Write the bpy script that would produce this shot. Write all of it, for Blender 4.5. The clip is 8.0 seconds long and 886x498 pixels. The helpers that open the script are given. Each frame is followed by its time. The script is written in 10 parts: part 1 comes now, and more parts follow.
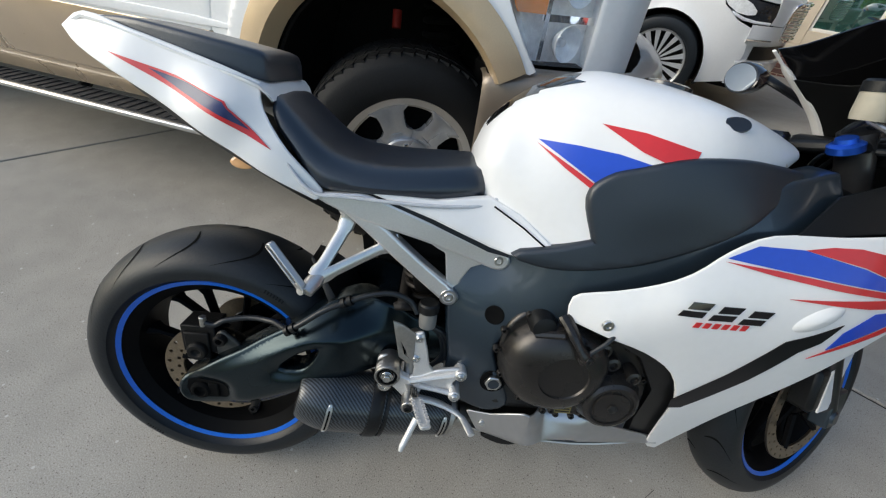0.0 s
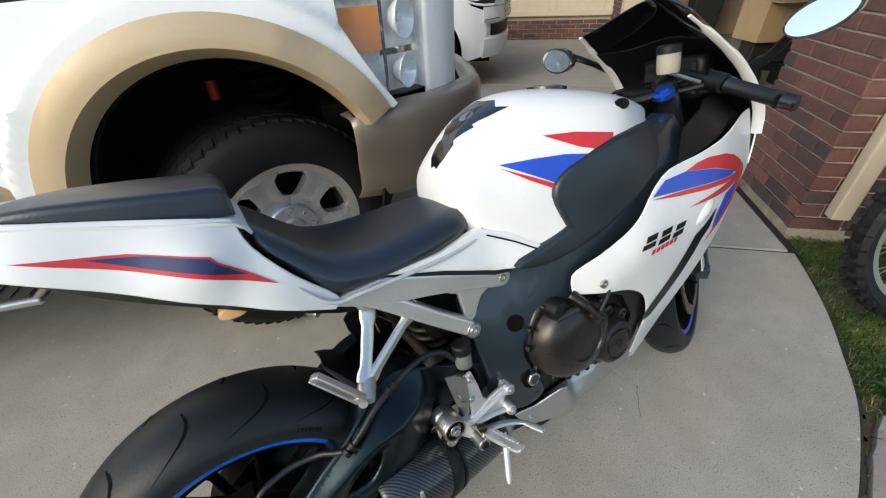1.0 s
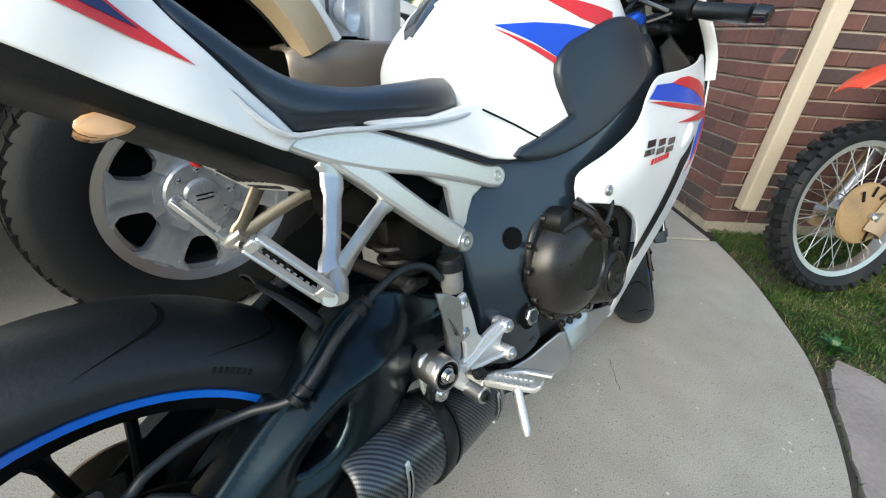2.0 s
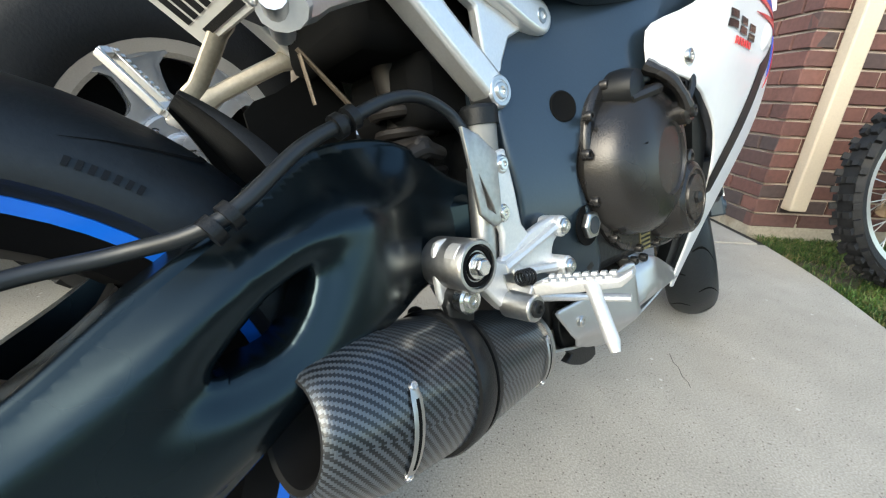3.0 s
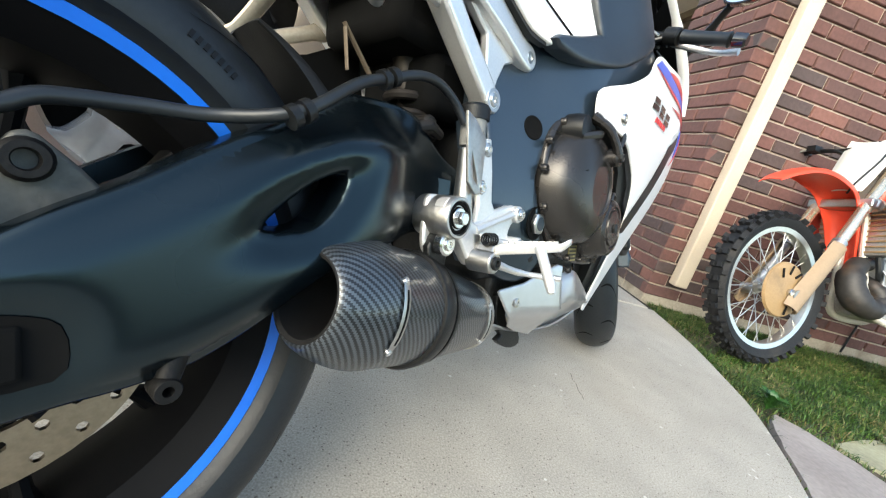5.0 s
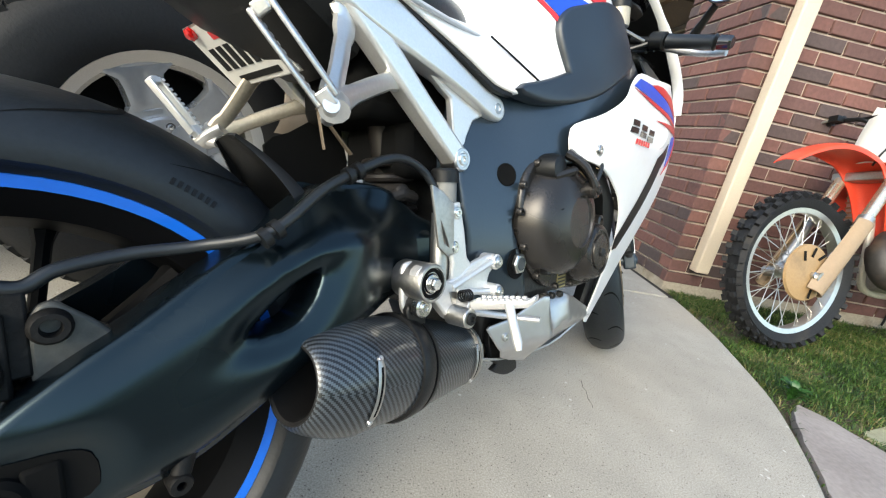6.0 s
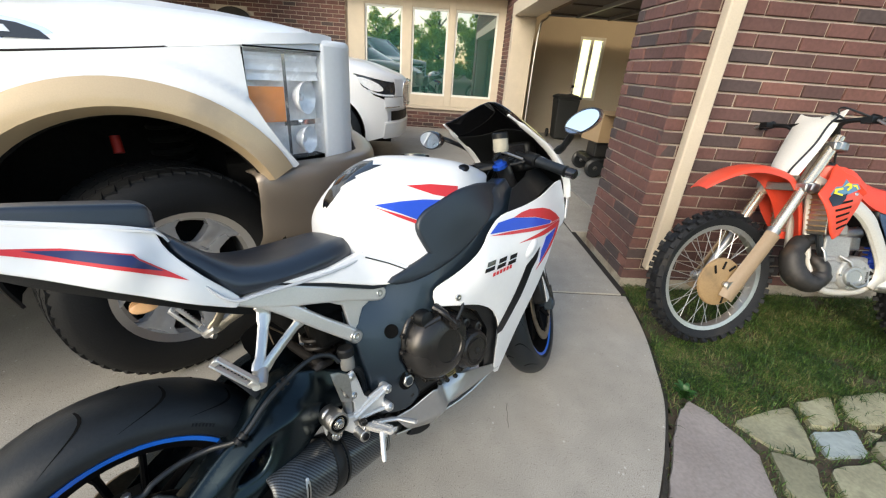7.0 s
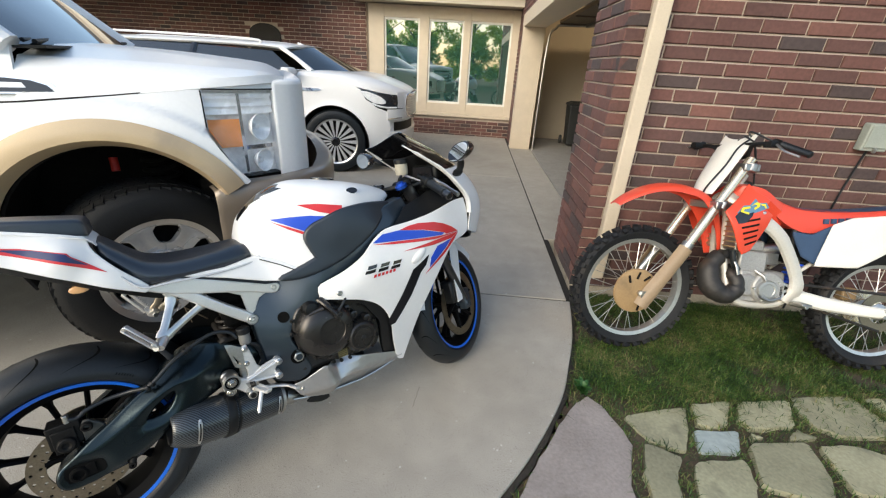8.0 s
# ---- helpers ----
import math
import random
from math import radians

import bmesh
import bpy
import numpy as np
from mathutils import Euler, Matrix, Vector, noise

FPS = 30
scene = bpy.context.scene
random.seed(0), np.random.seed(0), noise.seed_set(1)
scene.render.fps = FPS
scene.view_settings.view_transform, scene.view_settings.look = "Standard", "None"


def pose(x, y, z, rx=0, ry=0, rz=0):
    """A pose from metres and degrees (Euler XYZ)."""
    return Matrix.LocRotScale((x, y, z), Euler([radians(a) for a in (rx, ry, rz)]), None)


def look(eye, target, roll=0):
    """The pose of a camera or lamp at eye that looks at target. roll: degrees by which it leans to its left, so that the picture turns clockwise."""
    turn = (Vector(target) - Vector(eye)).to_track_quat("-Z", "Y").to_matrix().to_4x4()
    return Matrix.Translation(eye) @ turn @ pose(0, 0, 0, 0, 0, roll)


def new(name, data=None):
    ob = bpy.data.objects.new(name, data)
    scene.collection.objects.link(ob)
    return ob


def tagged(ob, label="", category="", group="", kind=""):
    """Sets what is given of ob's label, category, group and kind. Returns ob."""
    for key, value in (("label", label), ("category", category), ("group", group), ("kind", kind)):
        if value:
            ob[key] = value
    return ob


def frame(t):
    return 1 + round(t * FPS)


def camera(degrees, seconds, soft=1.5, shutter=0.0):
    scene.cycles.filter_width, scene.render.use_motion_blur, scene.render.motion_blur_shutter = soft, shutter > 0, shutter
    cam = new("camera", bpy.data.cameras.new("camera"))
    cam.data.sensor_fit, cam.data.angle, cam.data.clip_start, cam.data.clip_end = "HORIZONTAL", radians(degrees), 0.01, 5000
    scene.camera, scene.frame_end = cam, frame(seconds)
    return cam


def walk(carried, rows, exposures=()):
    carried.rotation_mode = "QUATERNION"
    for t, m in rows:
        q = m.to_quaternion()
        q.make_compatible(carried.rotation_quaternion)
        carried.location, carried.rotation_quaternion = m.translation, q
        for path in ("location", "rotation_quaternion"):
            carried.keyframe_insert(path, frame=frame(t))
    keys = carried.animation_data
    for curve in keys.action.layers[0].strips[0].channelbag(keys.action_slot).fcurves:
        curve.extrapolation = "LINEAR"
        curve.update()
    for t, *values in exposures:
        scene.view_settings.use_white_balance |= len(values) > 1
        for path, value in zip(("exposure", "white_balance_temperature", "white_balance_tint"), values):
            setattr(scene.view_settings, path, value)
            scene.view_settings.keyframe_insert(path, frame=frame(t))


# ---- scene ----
cam = camera(96.5, 8.0, 1.2)
ROWS = [
    (0, 0.6854, -0.0912, 1.1403, 51.829, -5.937, 44.385),
    (0.5, 0.5464, -0.1612, 1.1853, 54.081, -1.642, 28.289),
    (1, 0.4152, -0.2135, 1.2062, 54.299, 2.095, 10.800),
    (1.2, 0.3533, -0.2526, 1.2178, 54.832, 1.333, 3.293),
    (2.3, 0.3008, -0.1696, 0.7429, 64.264, -3.286, 0.148),
    (2.5, 0.3046, -0.1445, 0.6906, 66.259, -2.634, 1.110),
    (3, 0.3014, -0.1261, 0.5893, 68.497, -2.495, 1.691),
    (3.5, 0.3049, -0.1657, 0.5155, 69.614, -2.863, 0.962),
    (4, 0.2880, -0.1991, 0.5081, 71.084, -6.858, -2.611),
    (4.5, 0.2569, -0.2350, 0.5117, 73.084, -13.832, -5.179),
    (4.7, 0.2470, -0.2420, 0.5147, 74.218, -16.187, -5.503),
    (5.8, 0.2584, -0.2584, 0.5504, 75.386, -14.943, -3.113),
    (6, 0.2847, -0.2671, 0.6362, 72.746, -11.020, -2.593),
    (6.5, 0.3501, -0.3409, 1.0135, 65.780, -4.956, -2.920),
    (7, 0.5143, -0.4658, 1.2276, 65.064, -3.872, -0.837),
    (7.5, 0.7281, -0.6409, 1.3374, 65.201, -3.575, 1.472),
    (8, 1.0224, -0.6917, 1.3928, 64.992, -3.116, 4.498),
]
EXPOSURES = [(0.0, 0.76, 6600, 5), (1.0, 0.90, 6800, 5), (2.3, 1.45, 6500, 1), (4.0, 2.02, 6720, 2), (6.0, 1.85, 6760, 3), (7.0, 1.26, 6950, 6), (8.0, 1.14, 7000, 6)]
walk(cam, [(t, pose(x, y, z, rx, ry, rz)) for t, x, y, z, rx, ry, rz in ROWS], EXPOSURES)

# ---- light: open shade under a bright late-afternoon sky ----
SUN_ELEV, SUN_AZ = 30.0, 215.0
world = bpy.data.worlds.new("sky")
scene.world = world
world.use_nodes = True
wn = world.node_tree
sky = wn.nodes.new("ShaderNodeTexSky")
sky.sky_type = 'NISHITA'
sky.sun_disc = False
sky.sun_elevation = radians(SUN_ELEV)
sky.sun_rotation = radians(SUN_AZ)
sky.dust_density = 1.5
wn.links.new(sky.outputs[0], wn.nodes["Background"].inputs[0])
wn.nodes["Background"].inputs[1].default_value = 0.15
sun_data = bpy.data.lights.new("sun", 'SUN')
sun_data.energy, sun_data.angle, sun_data.color = 0.75, radians(35), (1.0, 0.95, 0.88)
sun = new("sun", sun_data)
sun.matrix_world = look((0, 0, 14), (13.0, 24.0, 0))

# ---- materials ----
MATS = {}


def mat(name, color, rough=0.5, metal=0.0, vary=0.12, scale=6.0, bump=0.0, bscale=60.0, coat=0.0, spec=0.5, trans=0.0, emit=None, rvary=0.1, dirt=None, rand=0.0):
    """A principled material with two scales of variation in colour, roughness and fine relief."""
    if name in MATS:
        return MATS[name]
    m = bpy.data.materials.new(name)
    m.use_nodes = True
    nt = m.node_tree
    n, l = nt.nodes, nt.links
    p = n["Principled BSDF"]
    p.inputs["Roughness"].default_value = rough
    p.inputs["Metallic"].default_value = metal
    p.inputs["Coat Weight"].default_value = coat
    p.inputs["Coat Roughness"].default_value = 0.04
    p.inputs["Specular IOR Level"].default_value = spec
    p.inputs["Transmission Weight"].default_value = trans
    tc = n.new("ShaderNodeTexCoord")
    big = n.new("ShaderNodeTexNoise")
    big.inputs["Scale"].default_value = scale
    big.inputs["Detail"].default_value = 3.0
    l.new(tc.outputs["Object"], big.inputs["Vector"])
    small = n.new("ShaderNodeTexNoise")
    small.inputs["Scale"].default_value = bscale
    small.inputs["Detail"].default_value = 4.0
    l.new(tc.outputs["Object"], small.inputs["Vector"])
    mixv = n.new("ShaderNodeMath")
    mixv.operation = 'ADD'
    l.new(big.outputs["Fac"], mixv.inputs[0])
    l.new(small.outputs["Fac"], mixv.inputs[1])
    ramp = n.new("ShaderNodeMapRange")
    ramp.inputs["From Min"].default_value, ramp.inputs["From Max"].default_value = 0.65, 1.35
    ramp.inputs["To Min"].default_value, ramp.inputs["To Max"].default_value = 1 - vary, 1 + vary
    l.new(mixv.outputs[0], ramp.inputs["Value"])
    sc = n.new("ShaderNodeVectorMath")
    sc.operation = 'SCALE'
    sc.inputs[0].default_value = color[:3]
    fac = ramp.outputs[0]
    if rand:
        oi = n.new("ShaderNodeObjectInfo")
        rr = n.new("ShaderNodeMapRange")
        rr.inputs["To Min"].default_value, rr.inputs["To Max"].default_value = 1 - rand, 1 + rand
        l.new(oi.outputs["Random"], rr.inputs["Value"])
        mu = n.new("ShaderNodeMath")
        mu.operation = 'MULTIPLY'
        l.new(fac, mu.inputs[0])
        l.new(rr.outputs[0], mu.inputs[1])
        fac = mu.outputs[0]
    l.new(fac, sc.inputs["Scale"])
    out = sc.outputs[0]
    if dirt:
        dn = n.new("ShaderNodeTexNoise")
        dn.inputs["Scale"].default_value = dirt[1]
        dn.inputs["Detail"].default_value = 6.0
        l.new(tc.outputs["Object"], dn.inputs["Vector"])
        dr = n.new("ShaderNodeMapRange")
        dr.inputs["From Min"].default_value, dr.inputs["From Max"].default_value = dirt[2], dirt[2] + 0.18
        l.new(dn.outputs["Fac"], dr.inputs["Value"])
        mx = n.new("ShaderNodeMix")
        mx.data_type = 'RGBA'
        l.new(dr.outputs[0], mx.inputs["Factor"])
        l.new(out, mx.inputs["A"])
        mx.inputs["B"].default_value = (*dirt[0], 1)
        out = mx.outputs["Result"]
    l.new(out, p.inputs["Base Color"])
    rm = n.new("ShaderNodeMapRange")
    rm.inputs["To Min"].default_value, rm.inputs["To Max"].default_value = max(rough - rvary, 0.0), min(rough + rvary, 1.0)
    l.new(big.outputs["Fac"], rm.inputs["Value"])
    if rvary:
        l.new(rm.outputs[0], p.inputs["Roughness"])
    if bump:
        b = n.new("ShaderNodeBump")
        b.inputs["Strength"].default_value = bump
        b.inputs["Distance"].default_value = 0.004
        l.new(small.outputs["Fac"], b.inputs["Height"])
        l.new(b.outputs[0], p.inputs["Normal"])
    if emit:
        p.inputs["Emission Color"].default_value = (*emit[:3], 1)
        p.inputs["Emission Strength"].default_value = emit[3]
    MATS[name] = m
    return m


def carbon_mat():
    """Twill-woven carbon fibre under clear lacquer: dark fibre bundles crossing over and under."""
    m = bpy.data.materials.new("carbon_fibre")
    m.use_nodes = True
    n, l = m.node_tree.nodes, m.node_tree.links
    p = n["Principled BSDF"]
    uv = n.new("ShaderNodeUVMap")
    sep = n.new("ShaderNodeSeparateXYZ")
    l.new(uv.outputs[0], sep.inputs[0])

    def math_node(op, a, b=None):
        k = n.new("ShaderNodeMath")
        k.operation = op
        for i, v in enumerate((a, b)):
            if v is None:
                continue
            if isinstance(v, (int, float)):
                k.inputs[i].default_value = v
            else:
                l.new(v, k.inputs[i])
        return k.outputs[0]
    u = math_node('DIVIDE', sep.outputs[0], 0.0021)
    v = math_node('DIVIDE', sep.outputs[1], 0.0021)
    fu, fv = math_node('FLOOR', u), math_node('FLOOR', v)
    tw = math_node('MODULO', math_node('ADD', math_node('ADD', fu, fv), 4000.0), 4.0)
    over = math_node('LESS_THAN', tw, 1.5)
    cu = math_node('ABSOLUTE', math_node('SUBTRACT', math_node('FRACT', u), 0.5))
    cv = math_node('ABSOLUTE', math_node('SUBTRACT', math_node('FRACT', v), 0.5))
    mix = n.new("ShaderNodeMix")
    l.new(over, mix.inputs["Factor"])
    l.new(cu, mix.inputs["A"])
    l.new(cv, mix.inputs["B"])
    col = n.new("ShaderNodeMix")
    col.data_type = 'RGBA'
    l.new(over, col.inputs["Factor"])
    col.inputs["A"].default_value = (0.006, 0.008, 0.010, 1)
    col.inputs["B"].default_value = (0.062, 0.072, 0.082, 1)
    l.new(col.outputs["Result"], p.inputs["Base Color"])
    b = n.new("ShaderNodeBump")
    b.inputs["Strength"].default_value = 0.25
    b.inputs["Distance"].default_value = 0.0008
    b.invert = True
    l.new(mix.outputs[0], b.inputs["Height"])
    l.new(b.outputs[0], p.inputs["Normal"])
    p.inputs["Roughness"].default_value = 0.38
    p.inputs["Metallic"].default_value = 0.35
    p.inputs["Coat Weight"].default_value = 0.5
    p.inputs["Coat Roughness"].default_value = 0.12
    return m


def brick_mat():
    """Fired clay: red-brown with some dark, purplish and orange bricks, each brick its own tone."""
    m = bpy.data.materials.new("brick")
    m.use_nodes = True
    n, l = m.node_tree.nodes, m.node_tree.links
    p = n["Principled BSDF"]
    oi = n.new("ShaderNodeObjectInfo")
    geo = n.new("ShaderNodeNewGeometry")
    add = n.new("ShaderNodeMath")
    add.operation = 'ADD'
    l.new(oi.outputs["Random"], add.inputs[0])
    l.new(geo.outputs["Random Per Island"], add.inputs[1])
    fr = n.new("ShaderNodeMath")
    fr.operation = 'FRACT'
    l.new(add.outputs[0], fr.inputs[0])
    cr = n.new("ShaderNodeValToRGB")
    e = cr.color_ramp.elements
    e[0].position, e[0].color = 0.0, (0.060, 0.044, 0.043, 1)
    e[1].position, e[1].color = 1.0, (0.165, 0.076, 0.060, 1)
    for pos, c in ((0.12, (0.070, 0.046, 0.043, 1)), (0.2, (0.098, 0.050, 0.044, 1)), (0.5, (0.116, 0.055, 0.047, 1)), (0.85, (0.134, 0.060, 0.050, 1))):
        k = e.new(pos)
        k.color = c
    l.new(fr.outputs[0], cr.inputs[0])
    tc = n.new("ShaderNodeTexCoord")
    nz = n.new("ShaderNodeTexNoise")
    nz.inputs["Scale"].default_value = 45.0
    nz.inputs["Detail"].default_value = 5.0
    l.new(geo.outputs["Position"], nz.inputs["Vector"])
    nb = n.new("ShaderNodeTexNoise")
    nb.inputs["Scale"].default_value = 3.0
    l.new(geo.outputs["Position"], nb.inputs["Vector"])
    ad = n.new("ShaderNodeMath")
    ad.operation = 'ADD'
    l.new(nz.outputs["Fac"], ad.inputs[0])
    l.new(nb.outputs["Fac"], ad.inputs[1])
    mr = n.new("ShaderNodeMapRange")
    mr.inputs["From Min"].default_value, mr.inputs["From Max"].default_value = 0.6, 1.4
    mr.inputs["To Min"].default_value, mr.inputs["To Max"].default_value = 0.72, 1.28
    l.new(ad.outputs[0], mr.inputs["Value"])
    sc = n.new("ShaderNodeVectorMath")
    sc.operation = 'SCALE'
    l.new(cr.outputs[0], sc.inputs[0])
    l.new(mr.outputs[0], sc.inputs["Scale"])
    l.new(sc.outputs[0], p.inputs["Base Color"])
    p.inputs["Roughness"].default_value = 0.85
    b = n.new("ShaderNodeBump")
    b.inputs["Strength"].default_value = 0.5
    b.inputs["Distance"].default_value = 0.004
    l.new(nz.outputs["Fac"], b.inputs["Height"])
    l.new(b.outputs[0], p.inputs["Normal"])
    return m


def concrete_mat():
    """Broom-finished driveway concrete: warm grey, cloudy stains, dark specks and pale flecks."""
    m = bpy.data.materials.new("concrete")
    m.use_nodes = True
    n, l = m.node_tree.nodes, m.node_tree.links
    p = n["Principled BSDF"]
    geo = n.new("ShaderNodeNewGeometry")

    def noise_node(scale, detail=4.0):
        k = n.new("ShaderNodeTexNoise")
        k.inputs["Scale"].default_value = scale
        k.inputs["Detail"].default_value = detail
        l.new(geo.outputs["Position"], k.inputs["Vector"])
        return k.outputs["Fac"]
    a, c, d = noise_node(1.1), noise_node(9.0, 6.0), noise_node(300.0, 3.0)
    r = n.new("ShaderNodeValToRGB")
    r.color_ramp.elements[0].position, r.color_ramp.elements[0].color = 0.3, (0.345, 0.316, 0.268, 1)
    r.color_ramp.elements[1].position, r.color_ramp.elements[1].color = 0.7, (0.430, 0.398, 0.342, 1)
    l.new(a, r.inputs[0])
    mr = n.new("ShaderNodeMapRange")
    mr.inputs["From Min"].default_value, mr.inputs["From Max"].default_value = 0.3, 0.7
    mr.inputs["To Min"].default_value, mr.inputs["To Max"].default_value = 0.93, 1.06
    l.new(c, mr.inputs["Value"])
    mr2 = n.new("ShaderNodeMapRange")
    mr2.inputs["From Min"].default_value, mr2.inputs["From Max"].default_value = 0.25, 0.75
    mr2.inputs["To Min"].default_value, mr2.inputs["To Max"].default_value = 0.64, 1.32
    l.new(d, mr2.inputs["Value"])
    mu = n.new("ShaderNodeMath")
    mu.operation = 'MULTIPLY'
    l.new(mr.outputs[0], mu.inputs[0])
    l.new(mr2.outputs[0], mu.inputs[1])
    sc = n.new("ShaderNodeVectorMath")
    sc.operation = 'SCALE'
    l.new(r.outputs[0], sc.inputs[0])
    l.new(mu.outputs[0], sc.inputs["Scale"])
    vor = n.new("ShaderNodeTexVoronoi")
    vor.inputs["Scale"].default_value = 95.0
    l.new(geo.outputs["Position"], vor.inputs["Vector"])
    lt = n.new("ShaderNodeMath")
    lt.operation = 'LESS_THAN'
    l.new(vor.outputs["Distance"], lt.inputs[0])
    lt.inputs[1].default_value = 0.15
    mx = n.new("ShaderNodeMix")
    mx.data_type = 'RGBA'
    l.new(lt.outputs[0], mx.inputs["Factor"])
    l.new(sc.outputs[0], mx.inputs["A"])
    mx.inputs["B"].default_value = (0.17, 0.145, 0.12, 1)
    st = n.new("ShaderNodeMapRange")
    st.inputs["From Min"].default_value, st.inputs["From Max"].default_value = 0.54, 0.72
    st.inputs["To Max"].default_value = 0.32
    l.new(noise_node(2.3, 8.0), st.inputs["Value"])
    sm = n.new("ShaderNodeMix")
    sm.data_type = 'RGBA'
    l.new(st.outputs[0], sm.inputs["Factor"])
    l.new(mx.outputs["Result"], sm.inputs["A"])
    sm.inputs["B"].default_value = (0.27, 0.235, 0.185, 1)
    fl = n.new("ShaderNodeTexVoronoi")
    fl.inputs["Scale"].default_value = 17.0
    l.new(geo.outputs["Position"], fl.inputs["Vector"])
    ft = n.new("ShaderNodeMath")
    ft.operation = 'LESS_THAN'
    l.new(fl.outputs["Distance"], ft.inputs[0])
    ft.inputs[1].default_value = 0.07
    fm = n.new("ShaderNodeMix")
    fm.data_type = 'RGBA'
    l.new(ft.outputs[0], fm.inputs["Factor"])
    l.new(sm.outputs["Result"], fm.inputs["A"])
    fm.inputs["B"].default_value = (0.56, 0.54, 0.49, 1)
    l.new(fm.outputs["Result"], p.inputs["Base Color"])
    p.inputs["Roughness"].default_value = 0.8
    b = n.new("ShaderNodeBump")
    b.inputs["Strength"].default_value = 0.12
    b.inputs["Distance"].default_value = 0.0012
    l.new(d, b.inputs["Height"])
    l.new(b.outputs[0], p.inputs["Normal"])
    return m


def glass_mat(name, color=(0.8, 0.9, 0.88), rough=0.0, alpha=1.0):
    m = bpy.data.materials.new(name)
    m.use_nodes = True
    p = m.node_tree.nodes["Principled BSDF"]
    p.inputs["Base Color"].default_value = (*color, 1)
    p.inputs["Roughness"].default_value = rough
    p.inputs["Transmission Weight"].default_value = 1.0
    p.inputs["IOR"].default_value = 1.45
    return m


CARBON, BRICK, CONCRETE = carbon_mat(), brick_mat(), concrete_mat()
WHITE = mat("white_paint", (0.84, 0.83, 0.81), 0.36, vary=0.02, coat=0.35, rvary=0.03)
WHITE_T = mat("truck_white_paint", (0.82, 0.82, 0.81), 0.4, vary=0.03, coat=0.35, rvary=0.04, scale=2.0)
WHITE_S = mat("pearl_white_paint", (0.78, 0.78, 0.775), 0.35, vary=0.02, coat=0.5, rvary=0.03, scale=2.0)
BEIGE_T = mat("tan_metallic_paint", (0.43, 0.335, 0.235), 0.30, metal=0.5, vary=0.05, coat=0.8, bscale=300)
RED = mat("red_vinyl", (0.62, 0.025, 0.03), 0.36, vary=0.05, coat=0.2)
BLUE = mat("blue_vinyl", (0.012, 0.07, 0.55), 0.36, vary=0.05, coat=0.2)
NAVY = mat("navy_vinyl", (0.01, 0.018, 0.10), 0.36, vary=0.05, coat=0.2)
TAPE = mat("blue_rim_tape", (0.005, 0.125, 0.60), 0.32, vary=0.08, scale=20)
BLACK_PL = mat("black_plastic", (0.007, 0.0075, 0.008), 0.42, spec=0.3, vary=0.2, bump=0.12, bscale=500)
BLACK_GL = mat("black_gloss", (0.012, 0.012, 0.014), 0.12, vary=0.1, coat=0.6)
GREY_FR = mat("satin_grey_frame_paint", (0.021, 0.035, 0.050), 0.36, metal=0.45, vary=0.1, bump=0.03, bscale=350, coat=0.4, spec=1.0)
GREY_PAD = mat("grey_tank_pad_plastic", (0.009, 0.015, 0.023), 0.40, spec=0.8, vary=0.1, bump=0.14, bscale=900)
VINYL = mat("black_seat_vinyl", (0.009, 0.016, 0.027), 0.36, spec=0.85, vary=0.15, bump=0.12, bscale=420)
SWING = mat("black_painted_swingarm", (0.0020, 0.0036, 0.0050), 0.26, spec=0.48, vary=0.15, bump=0.012, bscale=600)
SWING.node_tree.nodes["Principled BSDF"].inputs["Specular Tint"].default_value = (0.66, 0.90, 1.0, 1)
ENGINE = mat("dark_engine_paint", (0.046, 0.043, 0.041), 0.27, metal=0.65, vary=0.15, bump=0.1, bscale=500, scale=9)
BLOCK = mat("black_engine_block", (0.018, 0.018, 0.018), 0.5, metal=0.3, vary=0.3, bump=0.3, bscale=120)
ALU = mat("brushed_aluminium", (0.62, 0.62, 0.62), 0.32, metal=1.0, vary=0.08, bump=0.05, bscale=300)
ALU_D = mat("dull_aluminium", (0.45, 0.44, 0.42), 0.42, metal=1.0, vary=0.18, bump=0.1, bscale=150)
CHROME = mat("chrome", (0.85, 0.85, 0.86), 0.06, metal=1.0, vary=0.02, rvary=0.03)
STEEL = mat("zinc_bolt_steel", (0.6, 0.6, 0.58), 0.28, metal=1.0, vary=0.1)
DISC = mat("worn_brake_disc", (0.27, 0.22, 0.16), 0.38, metal=1.0, vary=0.2, bscale=200)
TYRE = mat("tyre_rubber", (0.0085, 0.0112, 0.014), 0.46, spec=0.36, vary=0.25, bump=0.10, bscale=180, dirt=((0.010, 0.010, 0.010), 5.0, 0.58))
TYRE_T = mat("truck_tyre_rubber", (0.010, 0.010, 0.010), 0.65, spec=0.3, vary=0.25, bump=0.2, bscale=150, dirt=((0.020, 0.0185, 0.0165), 4.0, 0.55))
GRIME = mat("grimy_black_casting", (0.006, 0.0056, 0.0053), 0.6, spec=0.2, vary=0.35, bump=0.25, bscale=160)
RUBBER = mat("rubber_hose", (0.010, 0.012, 0.014), 0.42, vary=0.2)
RIMBLK = mat("black_rim_paint", (0.003, 0.003, 0.0034), 0.6, vary=0.15, spec=0.08)
# near-black with mottled tone, shared by wheel wells, underbody and small dark marks
WELL = mat("near_black_rough", (0.008, 0.007, 0.006), 0.9, spec=0.2, vary=0.4, bump=0.4, bscale=40)
AMBER = mat("amber_lens", (0.95, 0.30, 0.04), 0.12, vary=0.08, coat=1.0, scale=40)
REDLENS = mat("red_lens", (0.6, 0.01, 0.01), 0.12, vary=0.08, coat=1.0)
